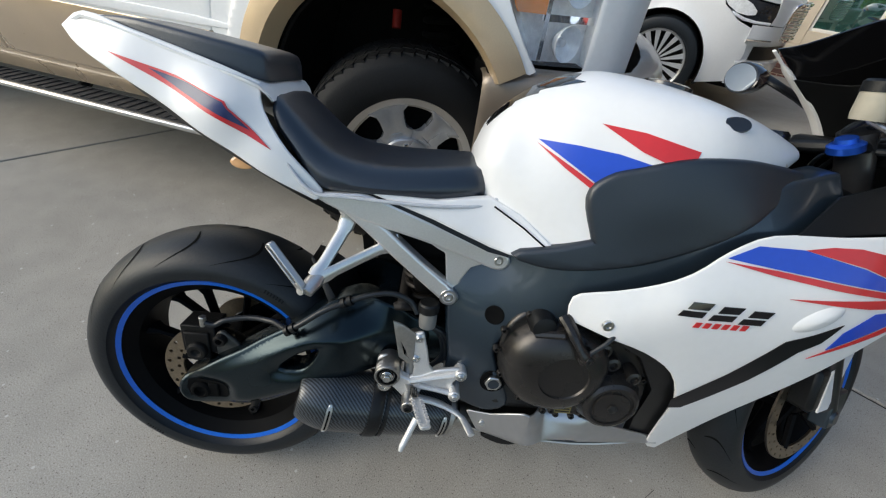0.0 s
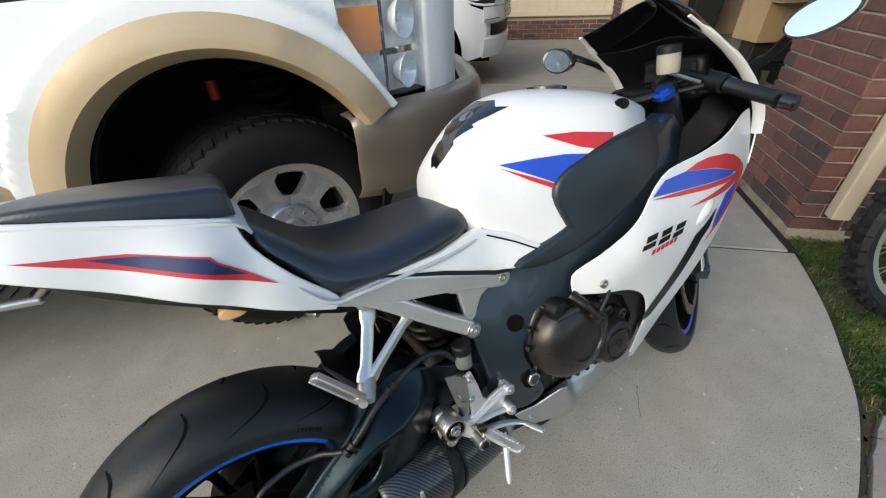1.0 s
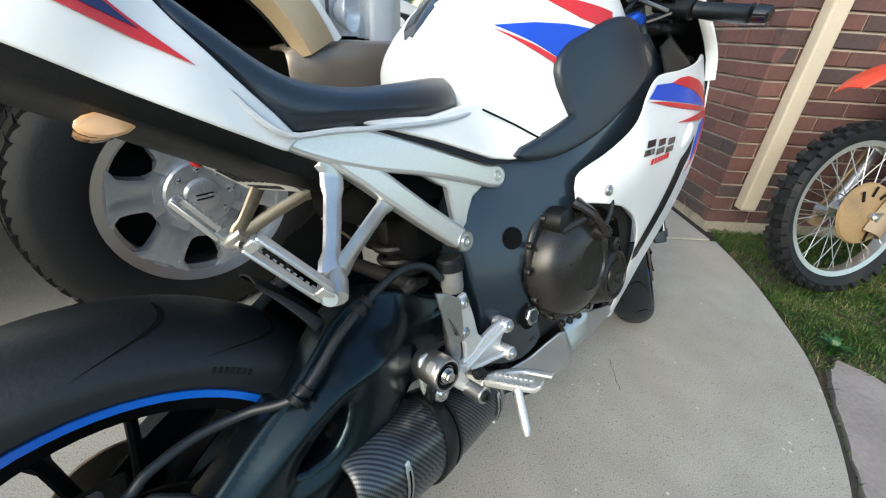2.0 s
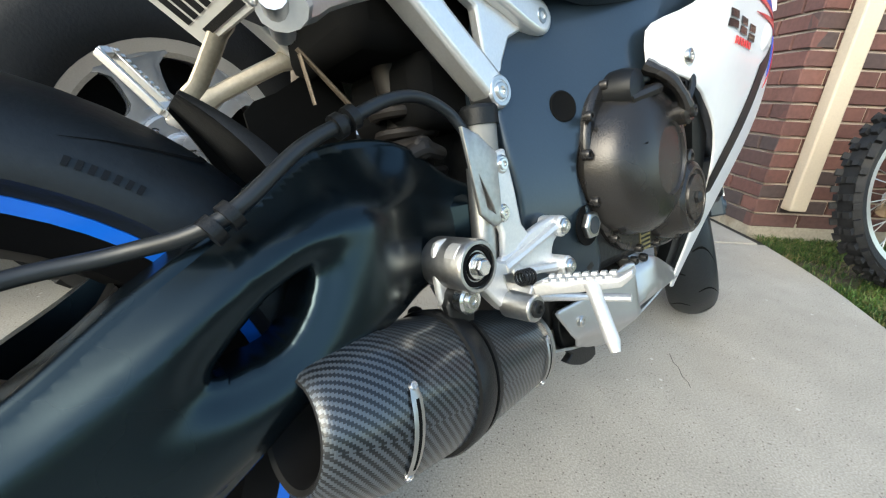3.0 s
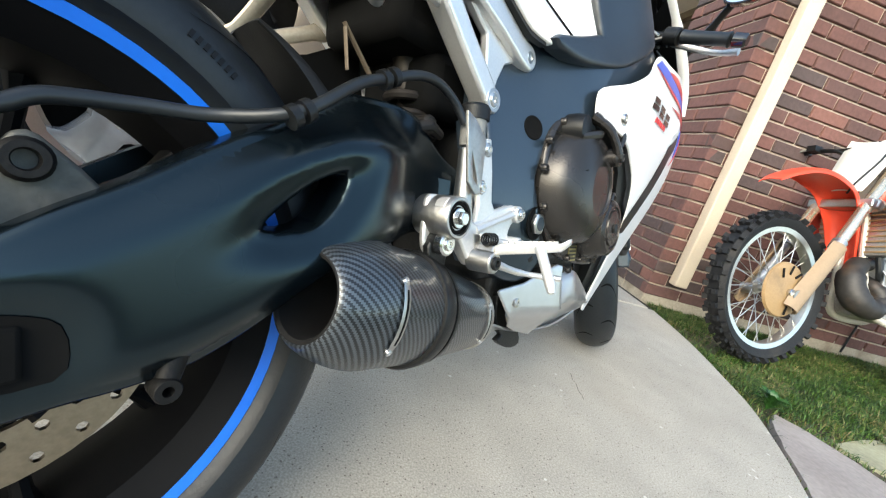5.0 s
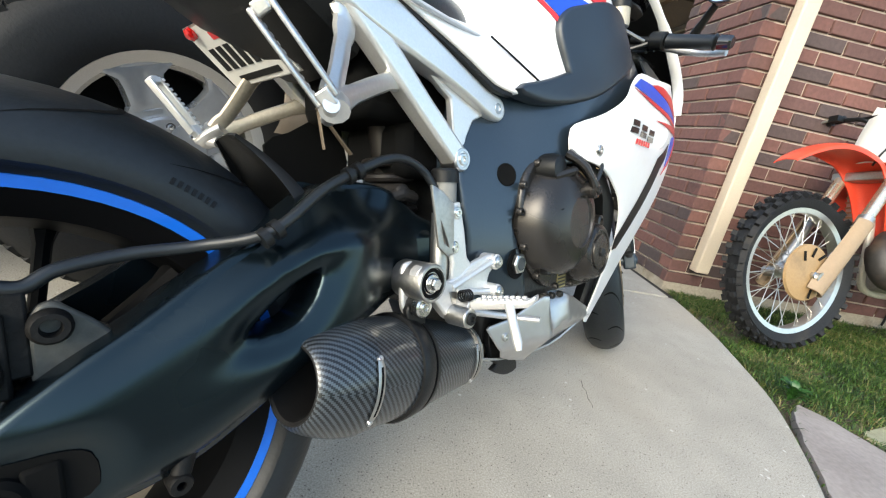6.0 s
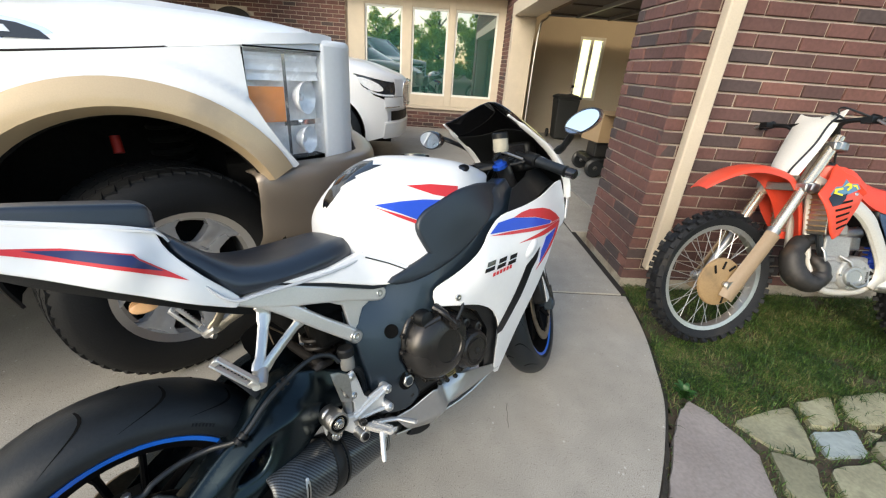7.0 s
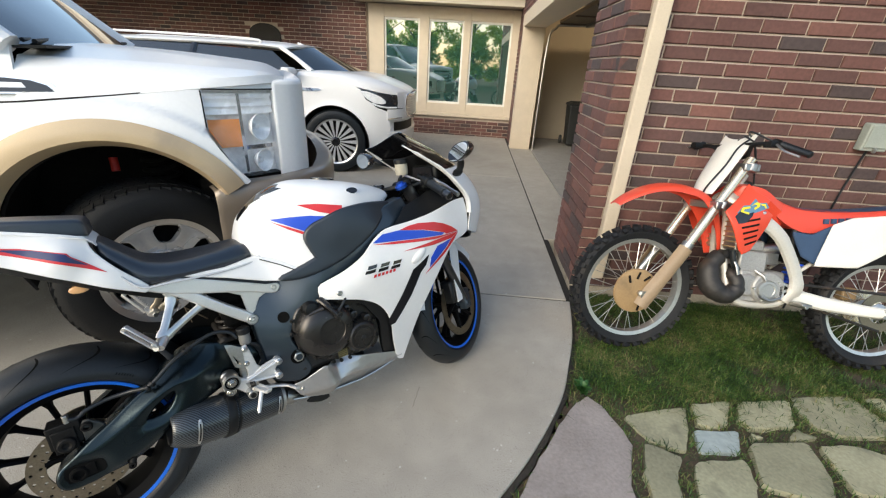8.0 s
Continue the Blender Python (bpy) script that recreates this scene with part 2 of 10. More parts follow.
MIRROR = mat("mirror_glass", (0.9, 0.9, 0.9), 0.01, metal=1.0, vary=0.0, rvary=0.0)
SPOKES = mat("machined_silver_spoke", (0.74, 0.74, 0.75), 0.32, metal=0.55, vary=0.06)
MIRROR_LENS = mat("silvered_lamp_bowl", (0.93, 0.94, 0.95), 0.22, metal=0.15, vary=0.12, scale=30, rvary=0.08)
TRIM = mat("beige_trim_paint", (0.57, 0.485, 0.37), 0.6, vary=0.08, bump=0.08, bscale=120)
SOFFIT = mat("pale_soffit_paint", (0.55, 0.49, 0.40), 0.7, vary=0.08)
MORTAR = mat("grey_mortar", (0.45, 0.375, 0.305), 0.9, vary=0.2, bump=0.5, bscale=220)
FOUND = mat("foundation_concrete", (0.33, 0.29, 0.23), 0.88, vary=0.25, bump=0.5, bscale=90, dirt=((0.16, 0.12, 0.08), 4.0, 0.52))
SOIL = mat("bare_soil", (0.085, 0.062, 0.042), 0.95, vary=0.35, bump=0.9, bscale=60)
EDGESOIL = mat("dark_edge_soil", (0.03, 0.024, 0.018), 0.95, vary=0.4, bump=1.0, bscale=90)
LAWN = mat("lawn_base", (0.030, 0.030, 0.012), 0.95, vary=0.4, bump=0.9, bscale=80)
JOINT = mat("dark_expansion_joint", (0.02, 0.016, 0.013), 0.95, vary=0.4, bump=0.6, bscale=120)
DRYWALL = mat("garage_drywall", (0.55, 0.47, 0.36), 0.85, vary=0.06, scale=1.5)
GLASS_DK = mat("reflective_window_glass", (0.022, 0.075, 0.062), 0.02, vary=0.1, rvary=0.0, spec=1.0, coat=1.0, scale=1.0)
GLASS_DK.node_tree.nodes["Principled BSDF"].inputs["IOR"].default_value = 2.3
GLASS_CAR = mat("tinted_car_glass", (0.010, 0.013, 0.014), 0.03, vary=0.1, rvary=0.0, spec=0.8, coat=1.0)
ORANGE_RED = mat("faded_red_plastic", (0.72, 0.07, 0.035), 0.38, vary=0.08, bump=0.05, bscale=200)
GOLD = mat("worn_gold_plastic", (0.33, 0.215, 0.105), 0.5, vary=0.12, bump=0.12, bscale=120, dirt=((0.18, 0.12, 0.06), 9.0, 0.55))
GOLDT = mat("champagne_fork_tube", (0.74, 0.64, 0.49), 0.26, metal=0.85, vary=0.08)
FORK_WHITE = mat("aged_white_plastic", (0.74, 0.72, 0.66), 0.4, vary=0.06, bump=0.05, bscale=150)
FORK_GREY = mat("tan_fork_guard", (0.29, 0.205, 0.125), 0.5, vary=0.1, bscale=100)
SLATE = mat("slate_flagstone", (0.33, 0.315, 0.205), 0.8, vary=0.24, bump=0.3, bscale=75, scale=5, rand=0.28, dirt=((0.16, 0.16, 0.11), 7.0, 0.6))
PURPLE_SLATE = mat("purple_grey_flagstone", (0.295, 0.257, 0.236), 0.8, vary=0.2, bump=0.3, bscale=80, scale=5, dirt=((0.16, 0.14, 0.12), 6.0, 0.62))
BLUESTONE = mat("bluestone_flagstone", (0.33, 0.38, 0.37), 0.75, vary=0.2, bump=0.5, bscale=40, scale=5)


import collections

# ---- mesh helpers ----
def part(name, bm, material, parent=None, label="", smooth=True, bevel=0.0, segs=2, angle=35):
    """Link a bmesh as one mesh object, under a thing or a part."""
    bmesh.ops.recalc_face_normals(bm, faces=bm.faces)
    me = bpy.data.meshes.new(name)
    bm.to_mesh(me)
    bm.free()
    me.materials.append(material)
    ob = new(name, me)
    if smooth:
        me.polygons.foreach_set("use_smooth", [True] * len(me.polygons))
        me.set_sharp_from_angle(angle=radians(angle))
    if bevel:
        b = ob.modifiers.new("soft_edges", 'BEVEL')
        b.width, b.segments, b.limit_method, b.angle_limit = bevel, segs, 'ANGLE', radians(40)
        b.harden_normals = False
    if parent is not None:
        ob.parent = parent
    if label:
        ob["label"] = label
    return ob


def thing(name, m, label, category, group="", kind=""):
    ob = new(name)
    ob.empty_display_size = 0.1
    ob.matrix_world = m
    return tagged(ob, label, category, group, kind)


def join(*bms):
    """Fold several bmeshes into the first."""
    out = bms[0]
    for b in bms[1:]:
        me = bpy.data.meshes.new("tmp")
        b.to_mesh(me)
        b.free()
        out.from_mesh(me)
        bpy.data.meshes.remove(me)
    return out


def loft(rings, close=True, caps=True, bm=None):
    bm = bm or bmesh.new()
    vs = [[bm.verts.new(p) for p in r] for r in rings]
    n = len(vs[0])
    for a, b in zip(vs, vs[1:]):
        for i in range(n if close else n - 1):
            j = (i + 1) % n
            try:
                bm.faces.new((a[i], a[j], b[j], b[i]))
            except ValueError:
                pass
    if caps and close:
        bm.faces.new(vs[0][::-1])
        bm.faces.new(vs[-1])
    return bm


def smooth_path(pts, n=6):
    """Catmull-Rom through the points, n steps a span."""
    p = [Vector(q) for q in pts]
    p = [p[0] * 2 - p[1]] + p + [p[-1] * 2 - p[-2]]
    out = []
    for i in range(1, len(p) - 2):
        a, b, c, d = p[i - 1], p[i], p[i + 1], p[i + 2]
        for k in range(n):
            t = k / n
            out.append(0.5 * (2 * b + (c - a) * t + (2 * a - 5 * b + 4 * c - d) * t * t + (3 * b - a - 3 * c + d) * t ** 3))
    out.append(p[-2])
    return out


def tube(path, radius, n=10, caps=True, flat=1.0, bm=None, up=None):
    """A round or oval rod along a path; radius may be a list."""
    p = [Vector(q) for q in path]
    rad = radius if isinstance(radius, (list, tuple)) else [radius] * len(p)
    if len(rad) != len(p):
        rad = [rad[min(len(rad) - 1, int(i * (len(rad) - 1) / (len(p) - 1) + 0.5))] for i in range(len(p))]
    rings, side = [], None
    for i, q in enumerate(p):
        d = (p[min(i + 1, len(p) - 1)] - p[max(i - 1, 0)]).normalized()
        if side is None:
            side = d.cross(Vector(up) if up else (Vector((0, 0, 1)) if abs(d.z) < 0.9 else Vector((1, 0, 0)))).normalized()
        side = (side - d * side.dot(d)).normalized()
        other = d.cross(side)
        rings.append([q + rad[i] * (side * math.cos(a) + other * math.sin(a) * flat) for a in (2 * math.pi * k / n for k in range(n))])
    return loft(rings, True, caps, bm)


def lathe(profile, n=32, m=None, caps=False, bm=None):
    """Turn a profile of (radius, height) about local z."""
    rings = [[Vector((r * math.cos(a), r * math.sin(a), h)) for a in (2 * math.pi * k / n for k in range(n))] for r, h in profile]
    out = loft(rings, True, caps)
    if m is not None:
        out.transform(m)
    if bm:
        return join(bm, out)
    return out


def rod(a, b, r, n=12, r2=None, bm=None):
    return tube([a, b], [r, r if r2 is None else r2], n, True, 1.0, bm)


def box(x0, x1, y0, y1, z0, z1, bm=None):
    bm = bm or bmesh.new()
    bmesh.ops.create_cube(bm, size=1.0, matrix=Matrix.Translation(((x0 + x1) / 2, (y0 + y1) / 2, (z0 + z1) / 2)) @ Matrix.Diagonal((x1 - x0, y1 - y0, z1 - z0, 1)))
    return bm


def prism(poly, y0, y1, axes="xz", bm=None):
    """A flat polygon given in two axes, extruded along the third."""
    bm = bm or bmesh.new()

    def at(p, w):
        if axes == "xz":
            return (p[0], w, p[1])
        if axes == "yz":
            return (w, p[0], p[1])
        return (p[0], p[1], w)
    a = [bm.verts.new(at(p, y0)) for p in poly]
    b = [bm.verts.new(at(p, y1)) for p in poly]
    n = len(poly)
    bm.faces.new(a)
    bm.faces.new(b[::-1])
    for i in range(n):
        bm.faces.new((a[i], b[i], b[(i + 1) % n], a[(i + 1) % n]))
    return bm


def smooth_poly(pts, n=4, sharp=()):
    """Round a closed outline; corners whose index is in sharp stay as they are."""
    out, m = [], len(pts)
    for i in range(m):
        a, b, c, d = (Vector(pts[(i + k) % m]) for k in (-1, 0, 1, 2))
        if i in sharp:
            a = b * 2 - c
        if (i + 1) % m in sharp:
            d = c * 2 - b
        for k in range(n):
            t = k / n
            out.append(tuple(0.5 * (2 * b + (c - a) * t + (2 * a - 5 * b + 4 * c - d) * t * t + (3 * b - a - 3 * c + d) * t ** 3)))
    return out


def sheet(poly, step, holes=()):
    """A polygon in x and z filled with a fine net of faces, at y = 0."""
    bm = bmesh.new()
    f = bm.faces.new([bm.verts.new((p[0], 0, p[1])) for p in poly])
    xs, zs = [p[0] for p in poly], [p[1] for p in poly]
    for lo, hi, no in ((min(xs), max(xs), (1, 0, 0)), (min(zs), max(zs), (0, 0, 1))):
        k = math.ceil(lo / step + 1e-6)
        while k * step < hi:
            co = Vector(no) * (k * step)
            bmesh.ops.bisect_plane(bm, geom=bm.verts[:] + bm.edges[:] + bm.faces[:], plane_co=co, plane_no=no, dist=1e-5)
            k += 1
    bmesh.ops.triangulate(bm, faces=[f for f in bm.faces if len(f.verts) > 4])
    return bm


def backed(bm, depth, thick, rim):
    """Give an open panel a rounded rim and a back."""
    edges = [e for e in bm.edges if e.is_boundary]
    top = bm.faces[:]
    last = {}
    out = collections.defaultdict(Vector)
    for e in edges:
        a, b = (v.co for v in e.verts)
        d = Vector((b.x - a.x, 0, b.z - a.z))
        n = Vector((-d.z, 0, d.x)).normalized()
        m = (a + b) / 2 - e.link_faces[0].calc_center_median()
        if n.dot(m) < 0:
            n = -n
        for v in e.verts:
            out[v] += n * d.length
    for v in out:
        last[v] = v
        out[v] = out[v].normalized()
    if rim:
        for a in (0.5, 1.05, 1.5708):
            ring = {v: bm.verts.new(v.co + out[v] * (rim * math.sin(a)) + Vector((0, rim * (1 - math.cos(a)), 0))) for v in out}
            for e in edges:
                p, q = e.verts
                bm.faces.new((last[p], last[q], ring[q], ring[p]))
            last = ring
    copy = {}
    for v in {v for f in top for v in f.verts}:
        copy[v] = bm.verts.new((v.co.x + (out[v].x * rim if v in out else 0), v.co.y + max(thick, rim * 1.05), v.co.z + (out[v].z * rim if v in out else 0)))
    for f in top:
        bm.faces.new([copy[v] for v in reversed(f.verts)])
    for e in edges:
        p, q = e.verts
        bm.faces.new((last[p], last[q], copy[q], copy[p]))
    return bm


def shell(poly, depth, thick, step=0.02, mirror=False, curl=0.0, curl_w=0.02):
    """A curved body panel: outline in x and z, y from depth(x, z), with thickness towards the middle and a rim rounded by curl."""
    bm = sheet(poly, step)
    for v in bm.verts:
        v.co.y = depth(v.co.x, v.co.z)
    backed(bm, depth, thick, curl)
    if mirror:
        bmesh.ops.scale(bm, vec=(1, -1, 1), verts=bm.verts)
    return bm


def decal(poly, depth, off=0.0015, step=0.015, mirror=False):
    """A thin vinyl graphic that follows a panel's curve."""
    bm = shell(poly, lambda x, z: depth(x, z) - off, 0.001, step)
    if mirror:
        bmesh.ops.scale(bm, vec=(1, -1, 1), verts=bm.verts)
    return bm


def field(points, power=3.0, soft=3e-4):
    """A smooth depth surface near (x, z, y) points: a thin-plate spline, slightly relaxed."""
    p = np.array(points, dtype=float)
    n = len(p)
    q = p[:, :2]
    r2 = ((q[:, None, :] - q[None, :, :]) ** 2).sum(2)
    k = 0.5 * r2 * np.log(r2 + 1e-12) + np.eye(n) * soft
    a = np.hstack([np.ones((n, 1)), q])
    sol = np.linalg.solve(np.vstack([np.hstack([k, a]), np.hstack([a.T, np.zeros((3, 3))])]), np.concatenate([p[:, 2], np.zeros(3)]))
    w, lin = sol[:n], sol[n:]

    def f(x, z):
        d2 = (q[:, 0] - x) ** 2 + (q[:, 1] - z) ** 2
        return float((w * 0.5 * d2 * np.log(d2 + 1e-12)).sum() + lin[0] + lin[1] * x + lin[2] * z)
    return f


def bolt(at, axis, r=0.008, h=0.006, socket=True, bm=None):
    """A round-headed socket bolt at a place, its head along axis."""
    m = Matrix.Translation(at) @ Vector((0, 0, 1)).rotation_difference(Vector(axis)).to_matrix().to_4x4()
    prof = [(0.0, -0.002), (r, -0.002), (r, h * 0.7), (r * 0.85, h)]
    prof += [(r * 0.5, h), (r * 0.45, h * 0.35), (0.0, h * 0.35)] if socket else [(0.0, h)]
    return lathe(prof, 14, m, bm=bm)


def hexnut(at, axis, r, h, bm=None):
    m = Matrix.Translation(at) @ Vector((0, 0, 1)).rotation_difference(Vector(axis)).to_matrix().to_4x4()
    return lathe([(0, 0), (r, 0), (r, h * 0.8), (r * 0.9, h), (0, h)], 6, m, bm=bm)


# ---- setting: ground, driveway, house ----
def structure(name, bm, material, label, category="", smooth=False, bevel=0.0):
    ob = part(name, bm, material, None, "", smooth, bevel)
    return tagged(ob, label, category or name.rstrip("_0123456789").replace("_", " "), "", "structure")


bm = bmesh.new()
bmesh.ops.create_grid(bm, x_segments=60, y_segments=60, size=300.0)
for v in bm.verts:
    v.co.z = -0.12 + 0.02 * noise.noise(v.co * 0.05)
structure("ground", bm, LAWN, "wide grassy ground around the house and driveway", "ground")

EDGE = [(1.78, 1.70), (1.745, 1.45), (1.70, 1.22), (1.63, 0.98), (1.56, 0.77), (1.45, 0.56), (1.33, 0.37), (1.19, 0.18), (1.06, -0.05), (0.97, -0.35), (0.95, -0.8)]
edge_curve = [tuple(p)[:2] for p in smooth_path([(x, y, 0) for x, y in EDGE], 5)]


def slab_poly(name, poly, label):
    bm = prism(poly, -0.12, 0.0, "xy")
    ob = structure(name, bm, CONCRETE, label, "driveway", bevel=0.006)
    return ob


GAP = 0.008
slab_poly("driveway_1", [(-2.2 + GAP, 1.64 - GAP), (1.772, 1.64 - GAP)] + [p for p in edge_curve if p[1] < 1.62 and p[1] > -1.6] + [(0.95, -1.6 + GAP), (-2.2 + GAP, -1.6 + GAP)], "pale broom-finished concrete driveway slab with a curved edge")
slab_poly("driveway_2", [(-2.2 + GAP, 1.64 + GAP), (1.76 - GAP, 1.64 + GAP), (1.76 - GAP, 4.88 - GAP), (-2.2 + GAP, 4.88 - GAP)], "pale concrete driveway slab beside the garage")
slab_poly("driveway_3", [(-2.2 + GAP, 4.88 + GAP), (1.76 - GAP, 4.88 + GAP), (1.76 - GAP, 8.4), (-2.2 + GAP, 8.4)], "pale concrete driveway slab below the bay window")
slab_poly("driveway_4", [(1.76 + GAP, 2.7), (2.18 - GAP, 2.7), (2.18 - GAP, 7.5), (1.76 + GAP, 7.5)], "narrow concrete apron in front of the garage opening")
slab_poly("driveway_5", [(-9.0, -1.6 + GAP), (-2.2 - GAP, -1.6 + GAP), (-2.2 - GAP, 8.4), (-9.0, 8.4)], "concrete driveway slab beneath the pickup truck")
slab_poly("driveway_6", [(-9.0, -14), (0.95, -14), (0.95, -1.6 - GAP), (-9.0, -1.6 - GAP)], "concrete driveway running out to the street")
structure("expansion_joint", join(box(-9.0, 1.60, 1.61, 1.67, -0.11, -0.009), box(1.601, 1.79, 1.61, 1.67, -0.11, -0.009), box(-9.0, 1.79, 4.85, 4.91, -0.11, -0.008), box(-2.23, -2.17, -13, 8.4, -0.11, -0.0085), box(1.72, 1.80, 1.675, 8.3, -0.11, -0.0095), box(-9.0, 0.95, -1.63, -1.57, -0.11, -0.0075)), JOINT, "dark fibre joint filler between the driveway slabs", "joint")

# crumbling soil strip along the curved slab edge
bm = bmesh.new()
inner, outer = [], []
for i, (x, y) in enumerate(edge_curve):
    a, b = Vector(edge_curve[max(i - 1, 0)]), Vector(edge_curve[min(i + 1, len(edge_curve) - 1)])
    d = (b - a).normalized()
    nrm = Vector((-d.y, d.x))
    w = 0.020 + 0.014 * noise.noise(Vector((x * 9, y * 9, 0)))
    inner.append(Vector((x, y, -0.02)) - Vector((*nrm, 0)) * 0.01)
    outer.append(Vector((x, y, -0.022)) + Vector((*nrm, 0)) * w)
loft([[a, (a + b) / 2 + Vector((0, 0, 0.008)), b, b - Vector((0, 0, 0.08)), a - Vector((0, 0, 0.08))] for a, b in zip(inner, outer)], True, True, bm)
structure("edge_soil", bm, EDGESOIL, "dark crumbly soil strip along the driveway edge", "soil")

# hairline crack in the slab
pts = [Vector((0.86 + 0.003 * math.sin(i * 2.1) + 0.002 * i, 0.60 + i * 0.018, 0.0012)) for i in range(8)]
bm = bmesh.new()
for i, (a, b) in enumerate(zip(pts, pts[1:])):
    w = 0.0007
    bm.faces.new([bm.verts.new(q) for q in (a - Vector((w, 0, 0)), a + Vector((w, 0, 0)), b + Vector((w, 0, 0)), b - Vector((w, 0, 0)))])
structure("slab_crack", bm, JOINT, "fine dark crack in the driveway concrete", "crack")

# lawn bed
bm = bmesh.new()
bmesh.ops.create_grid(bm, x_segments=110, y_segments=80, size=0.5)
for v in bm.verts:
    v.co.x, v.co.y = 1.0 + (v.co.x + 0.5) * 5.0, -1.6 + (v.co.y + 0.5) * 3.41
    v.co.z = -0.028 + 0.014 * noise.noise(v.co * 2.3) + 0.008 * noise.noise(v.co * 9.0) - (0.0 if v.co.y > 0.9 else 0.012)
kill = []
for f in bm.faces:
    c = f.calc_center_median()
    ex = 0.95
    for (x0, y0), (x1, y1) in zip(edge_curve, edge_curve[1:]):
        if y1 <= c.y <= y0:
            ex = x0 + (x1 - x0) * (c.y - y0) / (y1 - y0 - 1e-9)
    if c.y > 1.62:
        ex = 1.79
    if c.x < ex + 0.015:
        kill.append(f)
bmesh.ops.delete(bm, geom=kill, context='FACES')
structure("lawn_bed", bm, SOIL, "dark soil bed under the patchy lawn and flagstones", "soil", smooth=True)


def edge_x(y):
    for (x0, y0), (x1, y1) in zip(edge_curve, edge_curve[1:]):
        if y1 <= y <= y0:
            return x0 + (x1 - x0) * (y - y0) / (y1 - y0 - 1e-9)
    return 1.79 if y > 1.6 else 0.95


# flagstones, each its own irregular slab
STONES = [
    [(1.615, 0.74), (1.69, 0.79), (1.75, 0.71), (1.81, 0.55), (1.75, 0.38), (1.72, 0.10), (1.60, -0.25), (1.15, -0.30), (1.17, 0.02), (1.28, 0.22), (1.395, 0.41), (1.50, 0.58)],
    [(1.82, 0.70), (2.15, 0.80), (2.09, 0.64), (2.03, 0.53), (1.89, 0.58)],
    [(1.87, 0.56), (2.00, 0.50), (1.93, 0.40), (1.90, 0.25), (1.80, 0.26), (1.81, 0.42)],
    [(2.18, 0.81), (2.39, 0.86), (2.30, 0.72), (2.22, 0.68), (2.15, 0.70)],
    [(2.12, 0.66), (2.32, 0.675), (2.26, 0.56), (2.09, 0.54)],
    [(2.43, 0.86), (2.69, 0.90), (2.60, 0.73), (2.40, 0.70), (2.36, 0.75)],
    [(2.73, 0.93), (3.04, 0.98), (3.10, 0.75), (2.82, 0.70), (2.70, 0.74), (2.69, 0.86)],
    [(2.33, 0.61), (2.60, 0.65), (2.57, 0.49), (2.50, 0.36), (2.26, 0.40)],
    [(2.04, 0.49), (2.27, 0.53), (2.24, 0.40), (2.18, 0.28), (1.98, 0.30)],
    [(2.64, 0.63), (2.80, 0.66), (2.95, 0.60), (2.88, 0.42), (2.62, 0.42)],
    [(2.56, 0.69), (2.61, 0.72), (2.67, 0.68), (2.53, 0.655)],
    [(2.37, 0.67), (2.42, 0.655), (2.36, 0.63)],
    [(3.10, 0.98), (3.45, 1.00), (3.50, 0.72), (3.15, 0.73)],
    [(3.00, 0.68), (3.40, 0.66), (3.36, 0.40), (2.94, 0.42)],
    [(1.80, 0.20), (2.12, 0.23), (2.10, -0.05), (1.78, -0.10)],
    [(2.18, 0.22), (2.52, 0.30), (2.50, 0.00), (2.16, -0.04)],
    [(2.60, 0.36), (2.95, 0.36), (2.90, 0.05), (2.57, 0.05)],
    [(1.70, -0.15), (2.05, -0.12), (2.00, -0.50), (1.60, -0.45)],
]
SMAT = [PURPLE_SLATE, SLATE, SLATE, SLATE, BLUESTONE] + [SLATE] * 20
for i, poly in enumerate(STONES):
    c = Vector((sum(p[0] for p in poly) / len(poly), sum(p[1] for p in poly) / len(poly)))
    rng = random.Random(40 + i)
    ring = []
    for k in range(len(poly)):
        a, b = Vector(poly[k]), Vector(poly[(k + 1) % len(poly)])
        for t in (0.08, 0.35, 0.65, 0.92):
            q = a.lerp(b, t)
            q += (c - q).normalized() * rng.uniform(-0.004, 0.009)
            ring.append(q)
    top, tilt = -0.022 + rng.uniform(-0.004, 0.004), (rng.uniform(-0.02, 0.02), rng.uniform(-0.02, 0.02))

    def zz(q):
        return top + (q.x - c.x) * tilt[0] + (q.y - c.y) * tilt[1]
    bm = bmesh.new()
    rings = []
    for s, dz in ((1.02, -0.05), (1.02, -0.005), (1.008, 0.0), (0.7, 0.001), (0.35, 0.002)):
        rings.append([Vector((c.x + (q.x - c.x) * s, c.y + (q.y - c.y) * s, zz(q) + dz + (0.002 * noise.noise(Vector((q.x * 14, q.y * 14, s * 3))) if s < 0.99 else 0))) for q in ring])
    loft(rings, True, True, bm)
    tone = ("large purple-grey irregular flagstone beside the driveway", "pale blue-grey square flagstone set in grass")[i // 4] if i in (0, 4) else "olive-grey irregular flagstone set in grass"
    ob = part("flagstone", bm, SMAT[i], None, "", True)
    tagged(ob, tone, "flagstone", "flagstone paving", "")


def point_in(poly, x, y, grow=0.0):
    c = False
    for (x0, y0), (x1, y1) in zip(poly, poly[1:] + poly[:1]):
        if (y0 > y) != (y1 > y) and x < (x1 - x0) * (y - y0) / (y1 - y0) + x0:
            c = not c
    return c


